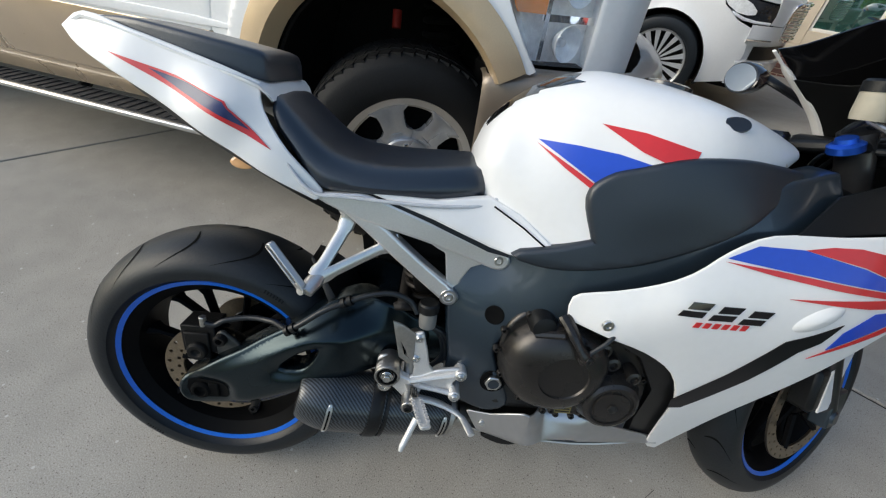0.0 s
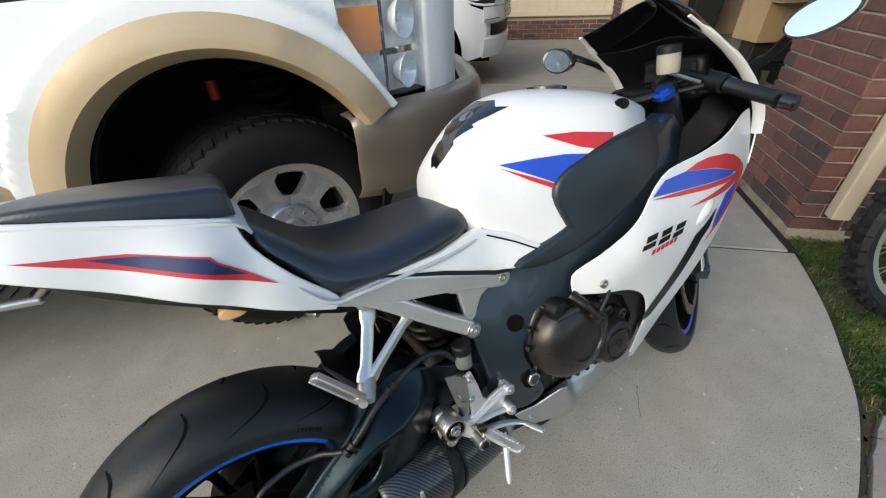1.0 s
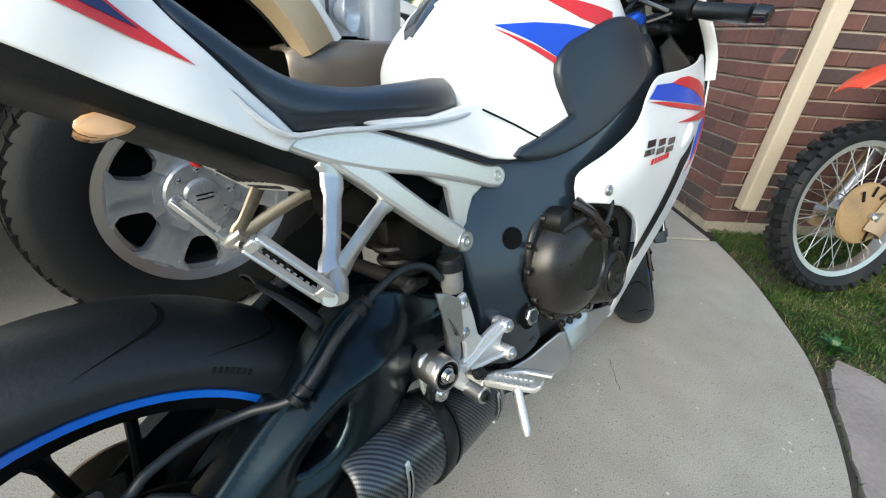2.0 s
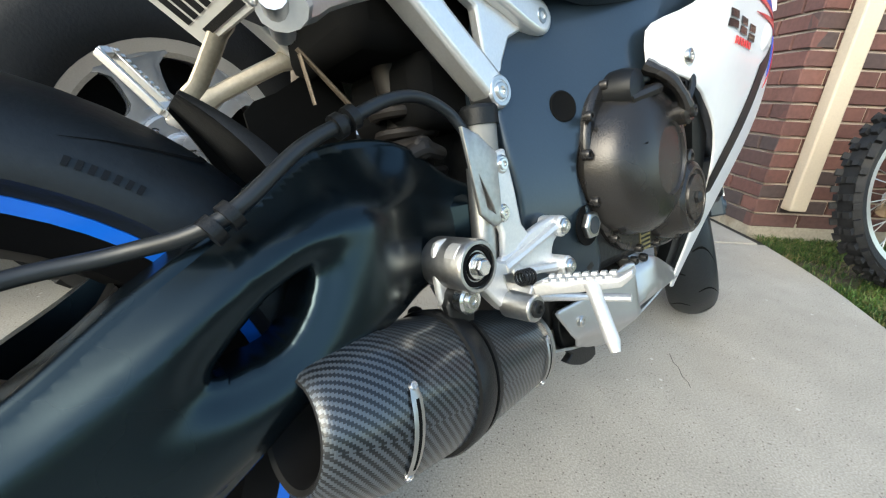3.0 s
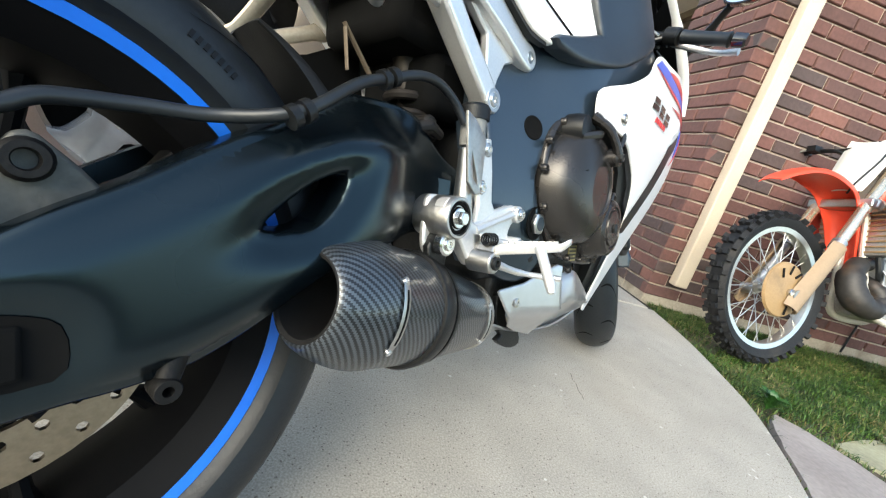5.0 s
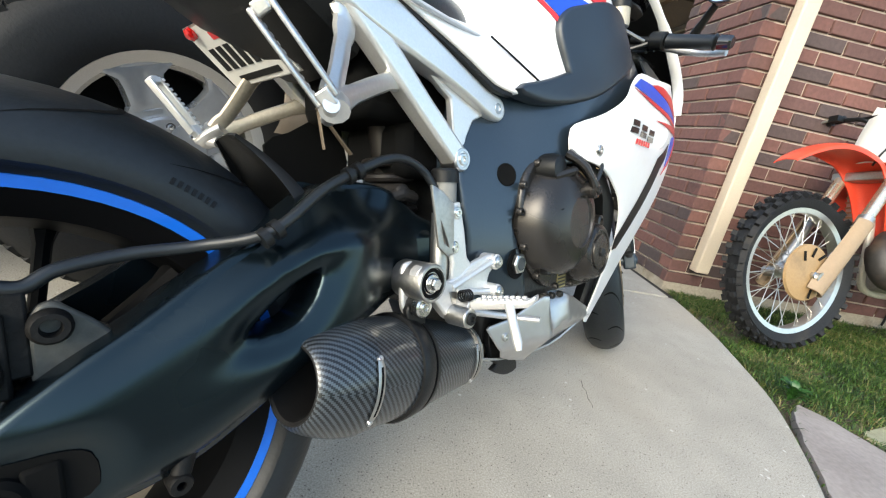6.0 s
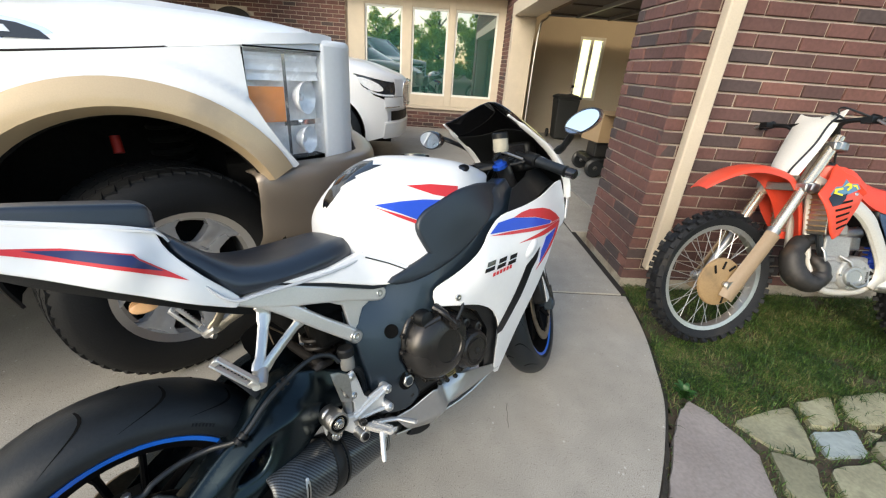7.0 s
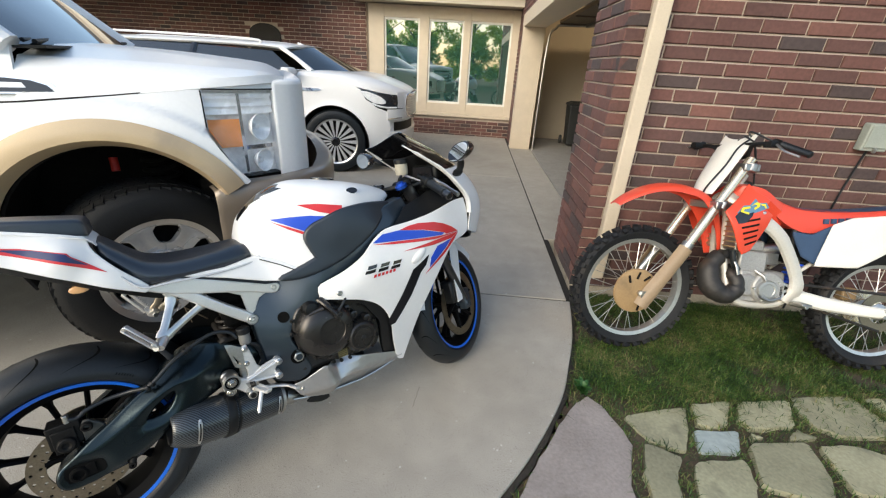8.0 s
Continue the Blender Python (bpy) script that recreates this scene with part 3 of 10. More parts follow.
# ---- grass: thin blades, green and straw, thicker near the wall ----
GRASS = bpy.data.materials.new("grass_blades")
GRASS.use_nodes = True
gn, gl = GRASS.node_tree.nodes, GRASS.node_tree.links
gg = gn.new("ShaderNodeNewGeometry")
gr = gn.new("ShaderNodeValToRGB")
ge = gr.color_ramp.elements
ge[0].position, ge[0].color = 0.0, (0.010, 0.030, 0.004, 1)
ge[1].position, ge[1].color = 1.0, (0.25, 0.20, 0.09, 1)
for pos, col in ((0.35, (0.034, 0.090, 0.009, 1)), (0.6, (0.080, 0.155, 0.019, 1)), (0.80, (0.15, 0.145, 0.045, 1))):
    ge.new(pos).color = col
gp = gn.new("ShaderNodeTexNoise")
gp.inputs["Scale"].default_value = 5.0
gp.inputs["Detail"].default_value = 3.0
gl.new(gg.outputs["Position"], gp.inputs["Vector"])
gm = gn.new("ShaderNodeMapRange")
gm.inputs["From Min"].default_value, gm.inputs["From Max"].default_value = 0.3, 0.7
gm.inputs["To Min"].default_value, gm.inputs["To Max"].default_value = -0.36, 0.16
gl.new(gp.outputs["Fac"], gm.inputs["Value"])
ga = gn.new("ShaderNodeMath")
ga.operation = 'ADD'
gl.new(gg.outputs["Random Per Island"], ga.inputs[0])
gl.new(gm.outputs[0], ga.inputs[1])
gl.new(ga.outputs[0], gr.inputs[0])
gl.new(gr.outputs[0], gn["Principled BSDF"].inputs["Base Color"])
gn["Principled BSDF"].inputs["Roughness"].default_value = 0.6
gn["Principled BSDF"].inputs["Subsurface Weight"].default_value = 0.0


def blades(count, place, height, seed):
    rng = np.random.default_rng(seed)
    verts, faces = [], []
    while len(faces) < count * 2:
        x, y, dens = place(rng)
        if rng.random() > dens:
            continue
        tuft = noise.noise(Vector((x * 17.0, y * 17.0, 6.1)))
        h = height * rng.uniform(0.5, 1.3) * (1.0 + 0.55 * tuft)
        a, lean, w = rng.uniform(0, 6.283), rng.uniform(0.3, 1.9), rng.uniform(0.0008, 0.0021)
        dx, dy = math.cos(a), math.sin(a)
        px, py = -dy * w, dx * w
        z = -0.032
        k = len(verts)
        verts += [(x - px, y - py, z), (x + px, y + py, z), (x + dx * h * lean * 0.4 + px * 0.8, y + dy * h * lean * 0.4 + py * 0.8, z + h * 0.6), (x + dx * h * lean * 0.4 - px * 0.8, y + dy * h * lean * 0.4 - py * 0.8, z + h * 0.6), (x + dx * h * lean, y + dy * h * lean, z + h * (1.0 - 0.33 * lean))]
        faces += [(k, k + 1, k + 2, k + 3), (k + 3, k + 2, k + 4)]
    me = bpy.data.meshes.new("grass")
    me.from_pydata(verts, [], faces)
    me.materials.append(GRASS)
    return me


def lawn_spot(rng):
    x, y = rng.uniform(1.45, 4.6), rng.uniform(0.72, 1.77)
    if x < edge_x(y) + 0.03:
        return x, y, 0.0
    n1 = noise.noise(Vector((x * 3.1, y * 3.1, 1.7)))
    n2 = noise.noise(Vector((x * 11.0, y * 11.0, 0.3)))
    d = 0.55 + 0.9 * n1 + 0.5 * n2
    if y < 0.86 + 0.05 * n2:
        d *= 0.55
    return x, y, max(0.03, min(1.0, d)) * (0.15 if any(point_in(p, x, y) for p in STONES) else 1.0)


lawn = new("grass", blades(85000, lawn_spot, 0.038, 3))
tagged(lawn, "short patchy green and straw-coloured lawn grass beside the wall", "grass", "", "stuff")


def gap_spot(rng):
    x, y = rng.uniform(1.2, 3.5), rng.uniform(-0.5, 0.95)
    if x < edge_x(y) + 0.03 or any(point_in(p, x, y) for p in STONES):
        return x, y, 0.0
    return x, y, 0.55 + 0.5 * noise.noise(Vector((x * 6, y * 6, 4.0)))


tagged(new("joint_grass", blades(14000, gap_spot, 0.026, 8)), "tufts of grass growing in the joints between flagstones", "grass", "", "stuff")

# broad-leaved weed at the slab edge
weed = thing("weed", pose(1.652, 0.800, -0.02) @ Matrix.Scale(1.35, 4), "small bright green broad-leaved weed at the driveway edge", "weed")
LEAF = mat("weed_leaf", (0.028, 0.095, 0.018), 0.45, vary=0.25, bscale=30)
rng = random.Random(5)
for i in range(30):
    a, ln = i * 2.4 + rng.uniform(-0.3, 0.3), rng.uniform(0.012, 0.036)
    rings = []
    for k in range(5):
        t = k / 4
        w = 0.008 * math.sin(math.pi * min(t * 0.9 + 0.08, 1.0)) + 0.0006
        c = Vector((math.cos(a) * ln * t, math.sin(a) * ln * t, 0.006 + 0.05 * t * (1 - 0.55 * t) + 0.006 * (i % 5)))
        s = Vector((-math.sin(a), math.cos(a), 0))
        rings.append([c - s * w + Vector((0, 0, 0.002)), c, c + s * w + Vector((0, 0, 0.002)), c - Vector((0, 0, 0.0008))])
    part("leaf", loft(rings), LEAF, weed)

# ---- house walls (bodies behind the bricks; bricks come last in the file) ----
WX, WY, TOP = 1.80, 1.80, 2.78
structure("wall_lawn", join(box(WX + 0.012, 8.5, WY + 0.012, WY + 0.22, 0.065, TOP)), MORTAR, "red-brown brick house wall behind the dirt bike", "wall")
structure("wall_lawn_foundation", box(WX + 0.005, 8.5, WY + 0.004, WY + 0.22, -0.12, 0.06), FOUND, "stained concrete foundation below the brick wall", "foundation", bevel=0.006)
OPEN0, OPEN1, OPENZ = 2.47, 7.35, 2.06
structure("wall_garage_pier", box(WX + 0.012, WX + 0.3, WY + 0.225, OPEN0, 0.065, TOP), MORTAR, "brick pier at the corner of the garage opening", "wall")
structure("wall_garage_pier_foundation", box(WX + 0.004, WX + 0.3, WY + 0.225, OPEN0, -0.12, 0.06), FOUND, "concrete footing below the brick garage pier", "foundation", bevel=0.006)
structure("wall_garage_header", box(WX + 0.012, WX + 0.3, OPEN0, OPEN1, OPENZ + 0.2, TOP), MORTAR, "brick header above the garage opening", "wall")
structure("wall_garage_return", box(WX + 0.012, WX + 0.3, OPEN1, 8.4, -0.1, TOP), MORTAR, "brick return between garage opening and bay window", "wall")
BAYY = 8.30
structure("wall_house", join(box(-14, -1.30, 8.4, 8.6, -0.1, 3.4), box(-1.30, 1.82, 8.45, 8.6, -0.1, 3.4)), MORTAR, "red-brown brick front wall of the house", "wall")
# garage door surround
structure("garage_trim", join(box(WX + 0.06, WX + 0.34, OPEN0, OPEN0 + 0.06, 0, OPENZ), box(WX - 0.03, WX + 0.34, OPEN1 - 0.22, OPEN1, 0, OPENZ), box(WX - 0.032, WX + 0.34, OPEN0 - 0.02, OPEN1 + 0.02, OPENZ, OPENZ + 0.2)), TRIM, "beige painted timber surround of the garage opening", "trim", bevel=0.006)
# garage room
structure("garage_floor", box(2.18, 8.4, 2.02, 8.9, -0.1, 0.012), mat("garage_floor_concrete", (0.28, 0.27, 0.25), 0.6, vary=0.2, bscale=40), "smooth grey concrete garage floor", "floor")
structure("wall_garage_back", box(8.2, 8.4, 2.02, 8.9, 0, 2.7), DRYWALL, "plain tan garage back wall", "wall")
structure("wall_garage_near", box(2.15, 8.3, 2.03, 2.13, 0, 2.7), DRYWALL, "plain tan garage side wall", "wall")
GW0, GW1, GZ0, GZ1 = 3.42, 3.95, 0.75, 1.95
structure("wall_garage_far", join(box(2.1, GW0, 8.62, 8.74, 0, 2.7), box(GW1, 8.3, 8.62, 8.74, 0, 2.7), box(GW0, GW1, 8.62, 8.74, 0, GZ0), box(GW0, GW1, 8.62, 8.74, GZ1, 2.7)), DRYWALL, "tan painted far garage wall with a window", "wall")
structure("ceiling_garage", box(2.1, 8.4, 2.03, 8.9, 2.6, 2.7), mat("unfinished_ceiling", (0.16, 0.15, 0.13), 0.9, vary=0.3), "dim unfinished garage ceiling", "ceiling")
gwin = thing("window_2", pose((GW0 + GW1) / 2, 8.66, GZ0), "white-framed garage window with a glowing panel behind it", "window", "", "structure")
hw, hh = (GW1 - GW0) / 2, GZ1 - GZ0
part("window_frame", join(box(-hw, -hw + 0.05, -0.05, 0.03, 0, hh), box(hw - 0.05, hw, -0.05, 0.03, 0, hh), box(-hw + 0.05, hw - 0.05, -0.05, 0.03, 0, 0.05), box(-hw + 0.05, hw - 0.05, -0.05, 0.03, hh - 0.05, hh), box(-0.025, 0.025, -0.045, 0.025, 0.05, hh - 0.05)), FORK_WHITE, gwin, smooth=False, bevel=0.004)
pane = part("pane", box(-hw + 0.05, hw - 0.05, -0.01, -0.006, 0.05, hh - 0.05), glass_mat("clear_window_glass"), gwin, smooth=False)
pane.visible_shadow = False
# added panel seen through it; its emission stands in for a sunlit garden
BACK = mat("garden_glow_panel", (0.45, 0.50, 0.22), 1.0, vary=0.5, scale=1.2, bscale=6, emit=(0.75, 0.62, 0.34, 1.3))
structure("backdrop_garden", box(0, 14, 16.0, 16.1, -0.1, 5.0), BACK, "added glowing panel standing for a sunlit garden beyond the garage window", "backdrop")

# ---- bay window with three tall panes ----
bay = thing("window_1", pose(0, BAYY, 0), "triple bay window with beige painted frame and reflective panes", "window", "", "structure")
XS = [-1.23, -0.91, -0.19, 0.0, 0.70, 0.84, 1.66, 1.82]
Z0, Z1, ZB, ZT = 0.64, 2.20, 0.40, 2.42
for i in (0, 2, 4, 6):
    part("mullion", box(XS[i] + 0.001, XS[i + 1] - 0.001, 0.0, 0.16, ZB + 0.05, ZT), TRIM, bay, smooth=False, bevel=0.006)
for i in (1, 3, 5):
    a, b = XS[i], XS[i + 1]
    part("rail", box(a, b, 0.004, 0.155, ZB + 0.05, Z0), TRIM, bay, smooth=False, bevel=0.005)
    part("rail", box(a, b, 0.004, 0.155, Z1, ZT), TRIM, bay, smooth=False, bevel=0.005)
    part("sash", join(box(a, a + 0.035, 0.03, 0.07, Z0, Z1), box(b - 0.035, b, 0.03, 0.07, Z0, Z1), box(a + 0.035, b - 0.035, 0.03, 0.07, Z0, Z0 + 0.04), box(a + 0.035, b - 0.035, 0.03, 0.07, Z1 - 0.04, Z1)), FORK_WHITE, bay, "off-white sash frame", smooth=False, bevel=0.004)
    part("pane", box(a + 0.03, b - 0.03, 0.05, 0.056, Z0 + 0.03, Z1 - 0.03), GLASS_DK, bay, "dark reflective pane", smooth=False)
part("sill", box(-1.26, 1.84, -0.05, 0.16, ZB - 0.02, ZB + 0.05), TRIM, bay, smooth=False, bevel=0.01)
part("bay_base", box(-1.22, 1.81, 0.02, 0.16, -0.05, ZB - 0.022), MORTAR, bay, smooth=False)
# eaves and porch
structure("eave_bay", join(box(-1.5, 1.80, 7.85, 8.62, 2.44, 2.50), box(-1.52, 1.80, 7.80, 7.86, 2.42, 2.62)), SOFFIT, "beige soffit and fascia above the bay window", "eave", bevel=0.006)
structure("eave_porch", join(box(-14, -2.6, 6.3, 8.62, 2.42, 2.48), box(-14, -2.55, 6.22, 6.30, 2.38, 2.62)), SOFFIT, "pale beige porch soffit with a straight fascia", "eave", bevel=0.006)
structure("porch_column", box(-7.9, -7.3, 6.3, 6.9, -0.1, 2.42), MORTAR, "square brick column holding the porch roof", "column")
ROOFM = mat("brown_shingle_roof", (0.10, 0.085, 0.07), 0.9, vary=0.3, bump=0.6, bscale=60)
structure("roof", join(prism([(7.6, 2.62), (12, 4.6), (12, 4.8), (7.6, 2.75)], -14, 1.75, "yz"), prism([(1.3, 2.80), (5.0, 4.4), (9.0, 2.9), (9.0, 3.0), (5.0, 4.6), (1.3, 2.9)], 1.75, 9.0, "yz")), ROOFM, "brown shingled house roof with low pitch", "roof")
arch = thing("window_3", pose(-3.45, 8.36, 1.35), "small dark arched window in the brick wall", "window", "", "structure")
apts = [(-0.33, 0.0), (0.33, 0.0)] + [(0.33 * math.cos(a), 0.42 + 0.2 * math.sin(a)) for a in (math.pi * k / 12 for k in range(13))]
part("pane", prism(apts, 0.0, 0.04), mat("dim_arched_glass", (0.02, 0.018, 0.018), 0.5, vary=0.3, spec=0.15), arch, smooth=False)

# ---- downspout on the brick corner ----
DSX0, DSX1 = 1.905, 1.985
ds = thing("downspout", pose(0, 0, 0), "beige square metal downspout fixed to the brick wall corner", "downspout")
part("pipe", box(DSX0, DSX1, WY - 0.075, WY - 0.012, 0.14, 2.70), TRIM, ds, smooth=False, bevel=0.008)
# ---- grey utility box and cable on the wall ----
ub = thing("utility_box", pose(3.28, WY - 0.002, 1.08) @ Matrix.Scale(0.62, 4), "weathered grey plastic utility box screwed to the brick wall", "utility box")
UB = mat("grey_box_plastic", (0.30, 0.33, 0.29), 0.55, vary=0.12, bump=0.1, bscale=80)
part("case", box(-0.11, 0.11, -0.085, 0.0, 0, 0.24), UB, ub, smooth=False, bevel=0.012)
part("lid", box(-0.10, 0.10, -0.10, -0.086, 0.03, 0.23), UB, ub, smooth=False, bevel=0.008)
part("hasp", box(-0.012, 0.012, -0.105, -0.086, -0.012, 0.03), STEEL, ub, smooth=False, bevel=0.003)
wire = thing("cable", pose(0, 0, 0), "thin black cable running down the brick wall", "cable")
part("lead", tube(smooth_path([(3.28, WY - 0.02, 1.08), (3.27, WY - 0.012, 0.95), (3.25, WY - 0.012, 0.7), (3.26, WY - 0.012, 0.3), (3.26, WY - 0.01, 0.0)], 5), 0.006, 8), RUBBER, wire)

# ---- things in the garage ----
binm = mat("black_bin_plastic", (0.02, 0.022, 0.022), 0.5, vary=0.2)
tb = thing("trash_bin", pose(3.12, 7.85, 0.012), "black wheeled trash bin standing in the garage", "trash bin")
part("body", loft([[Vector((sx * w, sy * w * 0.9, z)) for sx, sy in ((-1, -1), (1, -1), (1, 1), (-1, 1))] for w, z in ((0.17, 0.03), (0.22, 0.78))]), binm, tb, smooth=False, bevel=0.02)
part("lid", loft([[Vector((sx * w, sy * w * 0.9, z)) for sx, sy in ((-1, -1), (1, -1), (1, 1), (-1, 1))] for w, z in ((0.235, 0.78), (0.235, 0.82), (0.16, 0.86))]), binm, tb, smooth=False, bevel=0.015)
for sx in (-1, 1):
    part("wheel", lathe([(0.0, -0.02), (0.08, -0.02), (0.09, 0), (0.08, 0.02), (0, 0.02)], 18, pose(sx * 0.23, 0.2, 0.09, 0, 90, 0)), RUBBER, tb)
fan = thing("fan", pose(3.17, 7.78, 0.874) @ Matrix.Scale(0.62, 4), "small round metal desk fan on the trash bin", "fan")
part("base", lathe([(0, 0), (0.09, 0), (0.085, 0.02), (0.02, 0.03), (0.015, 0.12), (0, 0.12)], 20), BLACK_PL, fan)
part("guard", join(*[lathe([(r - 0.002, 0), (r, 0.003), (r + 0.002, 0), (r, -0.003), (r - 0.002, 0)], 24, pose(0, -0.06, 0.24, 90)) for r in (0.03, 0.06, 0.09, 0.12, 0.15)]), STEEL, fan)
part("motor", lathe([(0, -0.06), (0.04, -0.06), (0.05, 0), (0.03, 0.05), (0, 0.05)], 18, pose(0, -0.02, 0.24, 90)), BLACK_PL, fan)
cart = thing("cart", pose(2.86, 4.95, 0.012), "small two-wheeled cart carrying a cardboard box", "cart")
part("deck", box(-0.3, 0.3, -0.22, 0.22, 0.18, 0.24), BLACK_PL, cart, smooth=False, bevel=0.01)
part("engine", join(box(-0.2, 0.2, -0.15, 0.15, 0.24, 0.44)), BLOCK, cart, smooth=False, bevel=0.02)
part("tank", box(0.205, 0.30, -0.13, 0.13, 0.26, 0.42), RED, cart, smooth=False, bevel=0.03)
part("handle", tube(smooth_path([(0.3, -0.15, 0.22), (0.5, -0.15, 0.6), (0.52, 0.0, 0.64), (0.5, 0.15, 0.6), (0.3, 0.15, 0.22)], 5), 0.014, 8), ALU_D, cart)
for sy in (-1, 1):
    part("wheel", lathe([(0.03, -0.03), (0.10, -0.035), (0.125, -0.02), (0.125, 0.02), (0.10, 0.035), (0.03, 0.03), (0.03, -0.03)], 20, pose(-0.2, sy * 0.27, 0.125, 90)), RUBBER, cart)
part("leg", box(0.2, 0.24, -0.15, 0.15, 0.0, 0.18), BLACK_PL, cart, smooth=False)
CARD = mat("cardboard", (0.36, 0.25, 0.14), 0.85, vary=0.1, bscale=60)
cb = thing("cardboard_box", pose(2.84, 4.95, 0.456, 0, 0, 12), "brown cardboard box resting on a small cart", "carton")
part("body", box(-0.25, 0.25, -0.2, 0.2, 0, 0.36), CARD, cb, smooth=False, bevel=0.004)
part("flap", box(-0.25, 0.25, -0.36, -0.2, 0.35, 0.356), CARD, cb, smooth=False)
# raised sectional door under the ceiling
# dark brown puts the underside's shade into the door colour
DOORBACK = mat("shaded_brown_door_back", (0.13, 0.10, 0.07), 0.7, vary=0.2)
gd = thing("garage_door", pose(2.35, 0, 2.13), "raised sectional garage door lying under the ceiling", "garage door")
for i in range(4):
    pan = part("panel", box(i * 0.53, i * 0.53 + 0.525, OPEN0 + 0.12, OPEN1 - 0.25, 0, 0.045), DOORBACK, gd, smooth=False, bevel=0.006)
    part("strut", box(i * 0.53 + 0.44, i * 0.53 + 0.48, OPEN0 + 0.13, OPEN1 - 0.26, -0.05, -0.001), ALU_D, pan, "thin steel stiffening strut", smooth=False)
    for k in range(5):
        y = OPEN0 + 0.14 + k * (OPEN1 - OPEN0 - 0.43) / 4
        part("stile", box(i * 0.53 + 0.01, i * 0.53 + 0.43, y - 0.03, y + 0.03, -0.02, -0.001), DOORBACK, pan, smooth=False)
for yy in (OPEN0 + 0.105, OPEN1 - 0.235):
    part("track", tube(smooth_path([(-0.15, yy, -2.15), (-0.15, yy, -0.4), (-0.05, yy, -0.08), (0.3, yy, -0.02), (2.6, yy, -0.02)], 6), 0.02, 8), ALU_D, gd)

# ---- trees across the street, seen mirrored in the window panes ----
BARK = mat("tree_bark", (0.09, 0.065, 0.045), 0.9, vary=0.3, bump=0.8, bscale=30)
TLEAF = mat("tree_leaves", (0.12, 0.22, 0.035), 0.6, vary=0.4, scale=0.8, bscale=8)
# thin leaves let the low sun shine through
tn, tl = TLEAF.node_tree.nodes, TLEAF.node_tree.links
thin, both_sides = tn.new("ShaderNodeBsdfTranslucent"), tn.new("ShaderNodeMixShader")
thin.inputs["Color"].default_value = (0.46, 0.62, 0.09, 1)
both_sides.inputs[0].default_value = 0.62
tl.new(tn["Principled BSDF"].outputs[0], both_sides.inputs[1])
tl.new(thin.outputs[0], both_sides.inputs[2])
tl.new(both_sides.outputs[0], tn["Material Output"].inputs[0])


def tree(x, y, h, seed):
    rng = np.random.default_rng(seed)
    t = thing("tree", pose(x, y, -0.12), "broad leafy green tree across the street", "tree", "street trees")
    trunk = tube(smooth_path([(0, 0, 0), (0.1, 0.05, h * 0.2), (-0.05, 0.1, h * 0.42), (0.1, 0, h * 0.7)], 4), [0.28, 0.22, 0.18, 0.08], 10)
    for k in range(7):
        a, z0 = k * 2.2, h * (0.3 + 0.05 * k)
        trunk = join(trunk, tube([(0, 0, z0), (math.cos(a) * h * 0.13, math.sin(a) * h * 0.13, z0 + h * 0.12), (math.cos(a) * h * 0.28, math.sin(a) * h * 0.28, z0 + h * 0.2)], [0.09, 0.06, 0.025], 6))
    part("trunk", trunk, BARK, t)
    verts, faces = [], []
    cl = [(rng.normal(0, h * 0.17), rng.normal(0, h * 0.17), max(0.9, h * (0.36 + rng.normal(0, 0.19)))) for _ in range(64)]
    for cx, cy, cz in cl:
        for _ in range(90):
            d = rng.normal(0, 1, 3)
            d *= h * 0.085 * rng.random() ** 0.4 / np.linalg.norm(d)
            c = np.array([cx, cy, cz]) + d
            u, w = rng.normal(0, 1, 3), rng.normal(0, 1, 3)
            u *= 0.17 / np.linalg.norm(u)
            w *= 0.17 / np.linalg.norm(w)
            k = len(verts)
            verts += [tuple(c - u), tuple(c + w * 0.6), tuple(c + u), tuple(c - w * 0.6)]
            faces.append((k, k + 1, k + 2, k + 3))
    me = bpy.data.meshes.new("crown")
    me.from_pydata(verts, [], faces)
    me.materials.append(TLEAF)
    c = new("crown", me)
    c.parent = t


for i, (x, y, h) in enumerate([(-13, -20, 6.5), (-8, -24, 7.5), (-4, -19, 6.2), (0.5, -22, 7), (4.5, -19, 6.4), (9, -22, 7), (14, -19, 6.5), (20, -23, 7.5)]):
    tree(x, y, h, 50 + i)


# ---- vehicles behind the motorcycle ----
def ss(a, b, x):
    t = max(0.0, min(1.0, (x - a) / (b - a)))
    return t * t * (3 - 2 * t)


def arc(cx, cz, r, a0, a1, n=14):
    return [(cx + r * math.cos(radians(a0 + (a1 - a0) * k / n)), cz + r * math.sin(radians(a0 + (a1 - a0) * k / n))) for k in range(n + 1)]


def both(name, make, material, parent, label="", **kw):
    """The same panel on the near and the far side."""
    for far in (False, True):
        bm = make()
        if far:
            bmesh.ops.scale(bm, vec=(1, -1, 1), verts=bm.verts)
        part(name, bm, material, parent, label, **kw)


def skin(rows, thick=0.012):
    bm = loft(rows, False, False)
    bmesh.ops.recalc_face_normals(bm, faces=bm.faces)
    bmesh.ops.solidify(bm, geom=bm.faces[:], thickness=thick)
    return bm


def full(half):
    """Half a cross-section from the outer right edge to the middle, mirrored."""
    return [(x, y, z) for x, y, z in half] + [(x, -y, z) for x, y, z in reversed(half[:-1])]


def dense(rows, n=2, m=2):
    fine = [smooth_path(r, m) for r in rows]
    cols = [smooth_path(c, n) for c in zip(*fine)]
    return [list(r) for r in zip(*cols)]


# -- white pickup truck with tan lower body --
truck = thing("pickup_truck", pose(-0.82, 1.70, 0, 0, 0, 27), "white pickup truck with tan flared arches and lower body", "pickup truck")
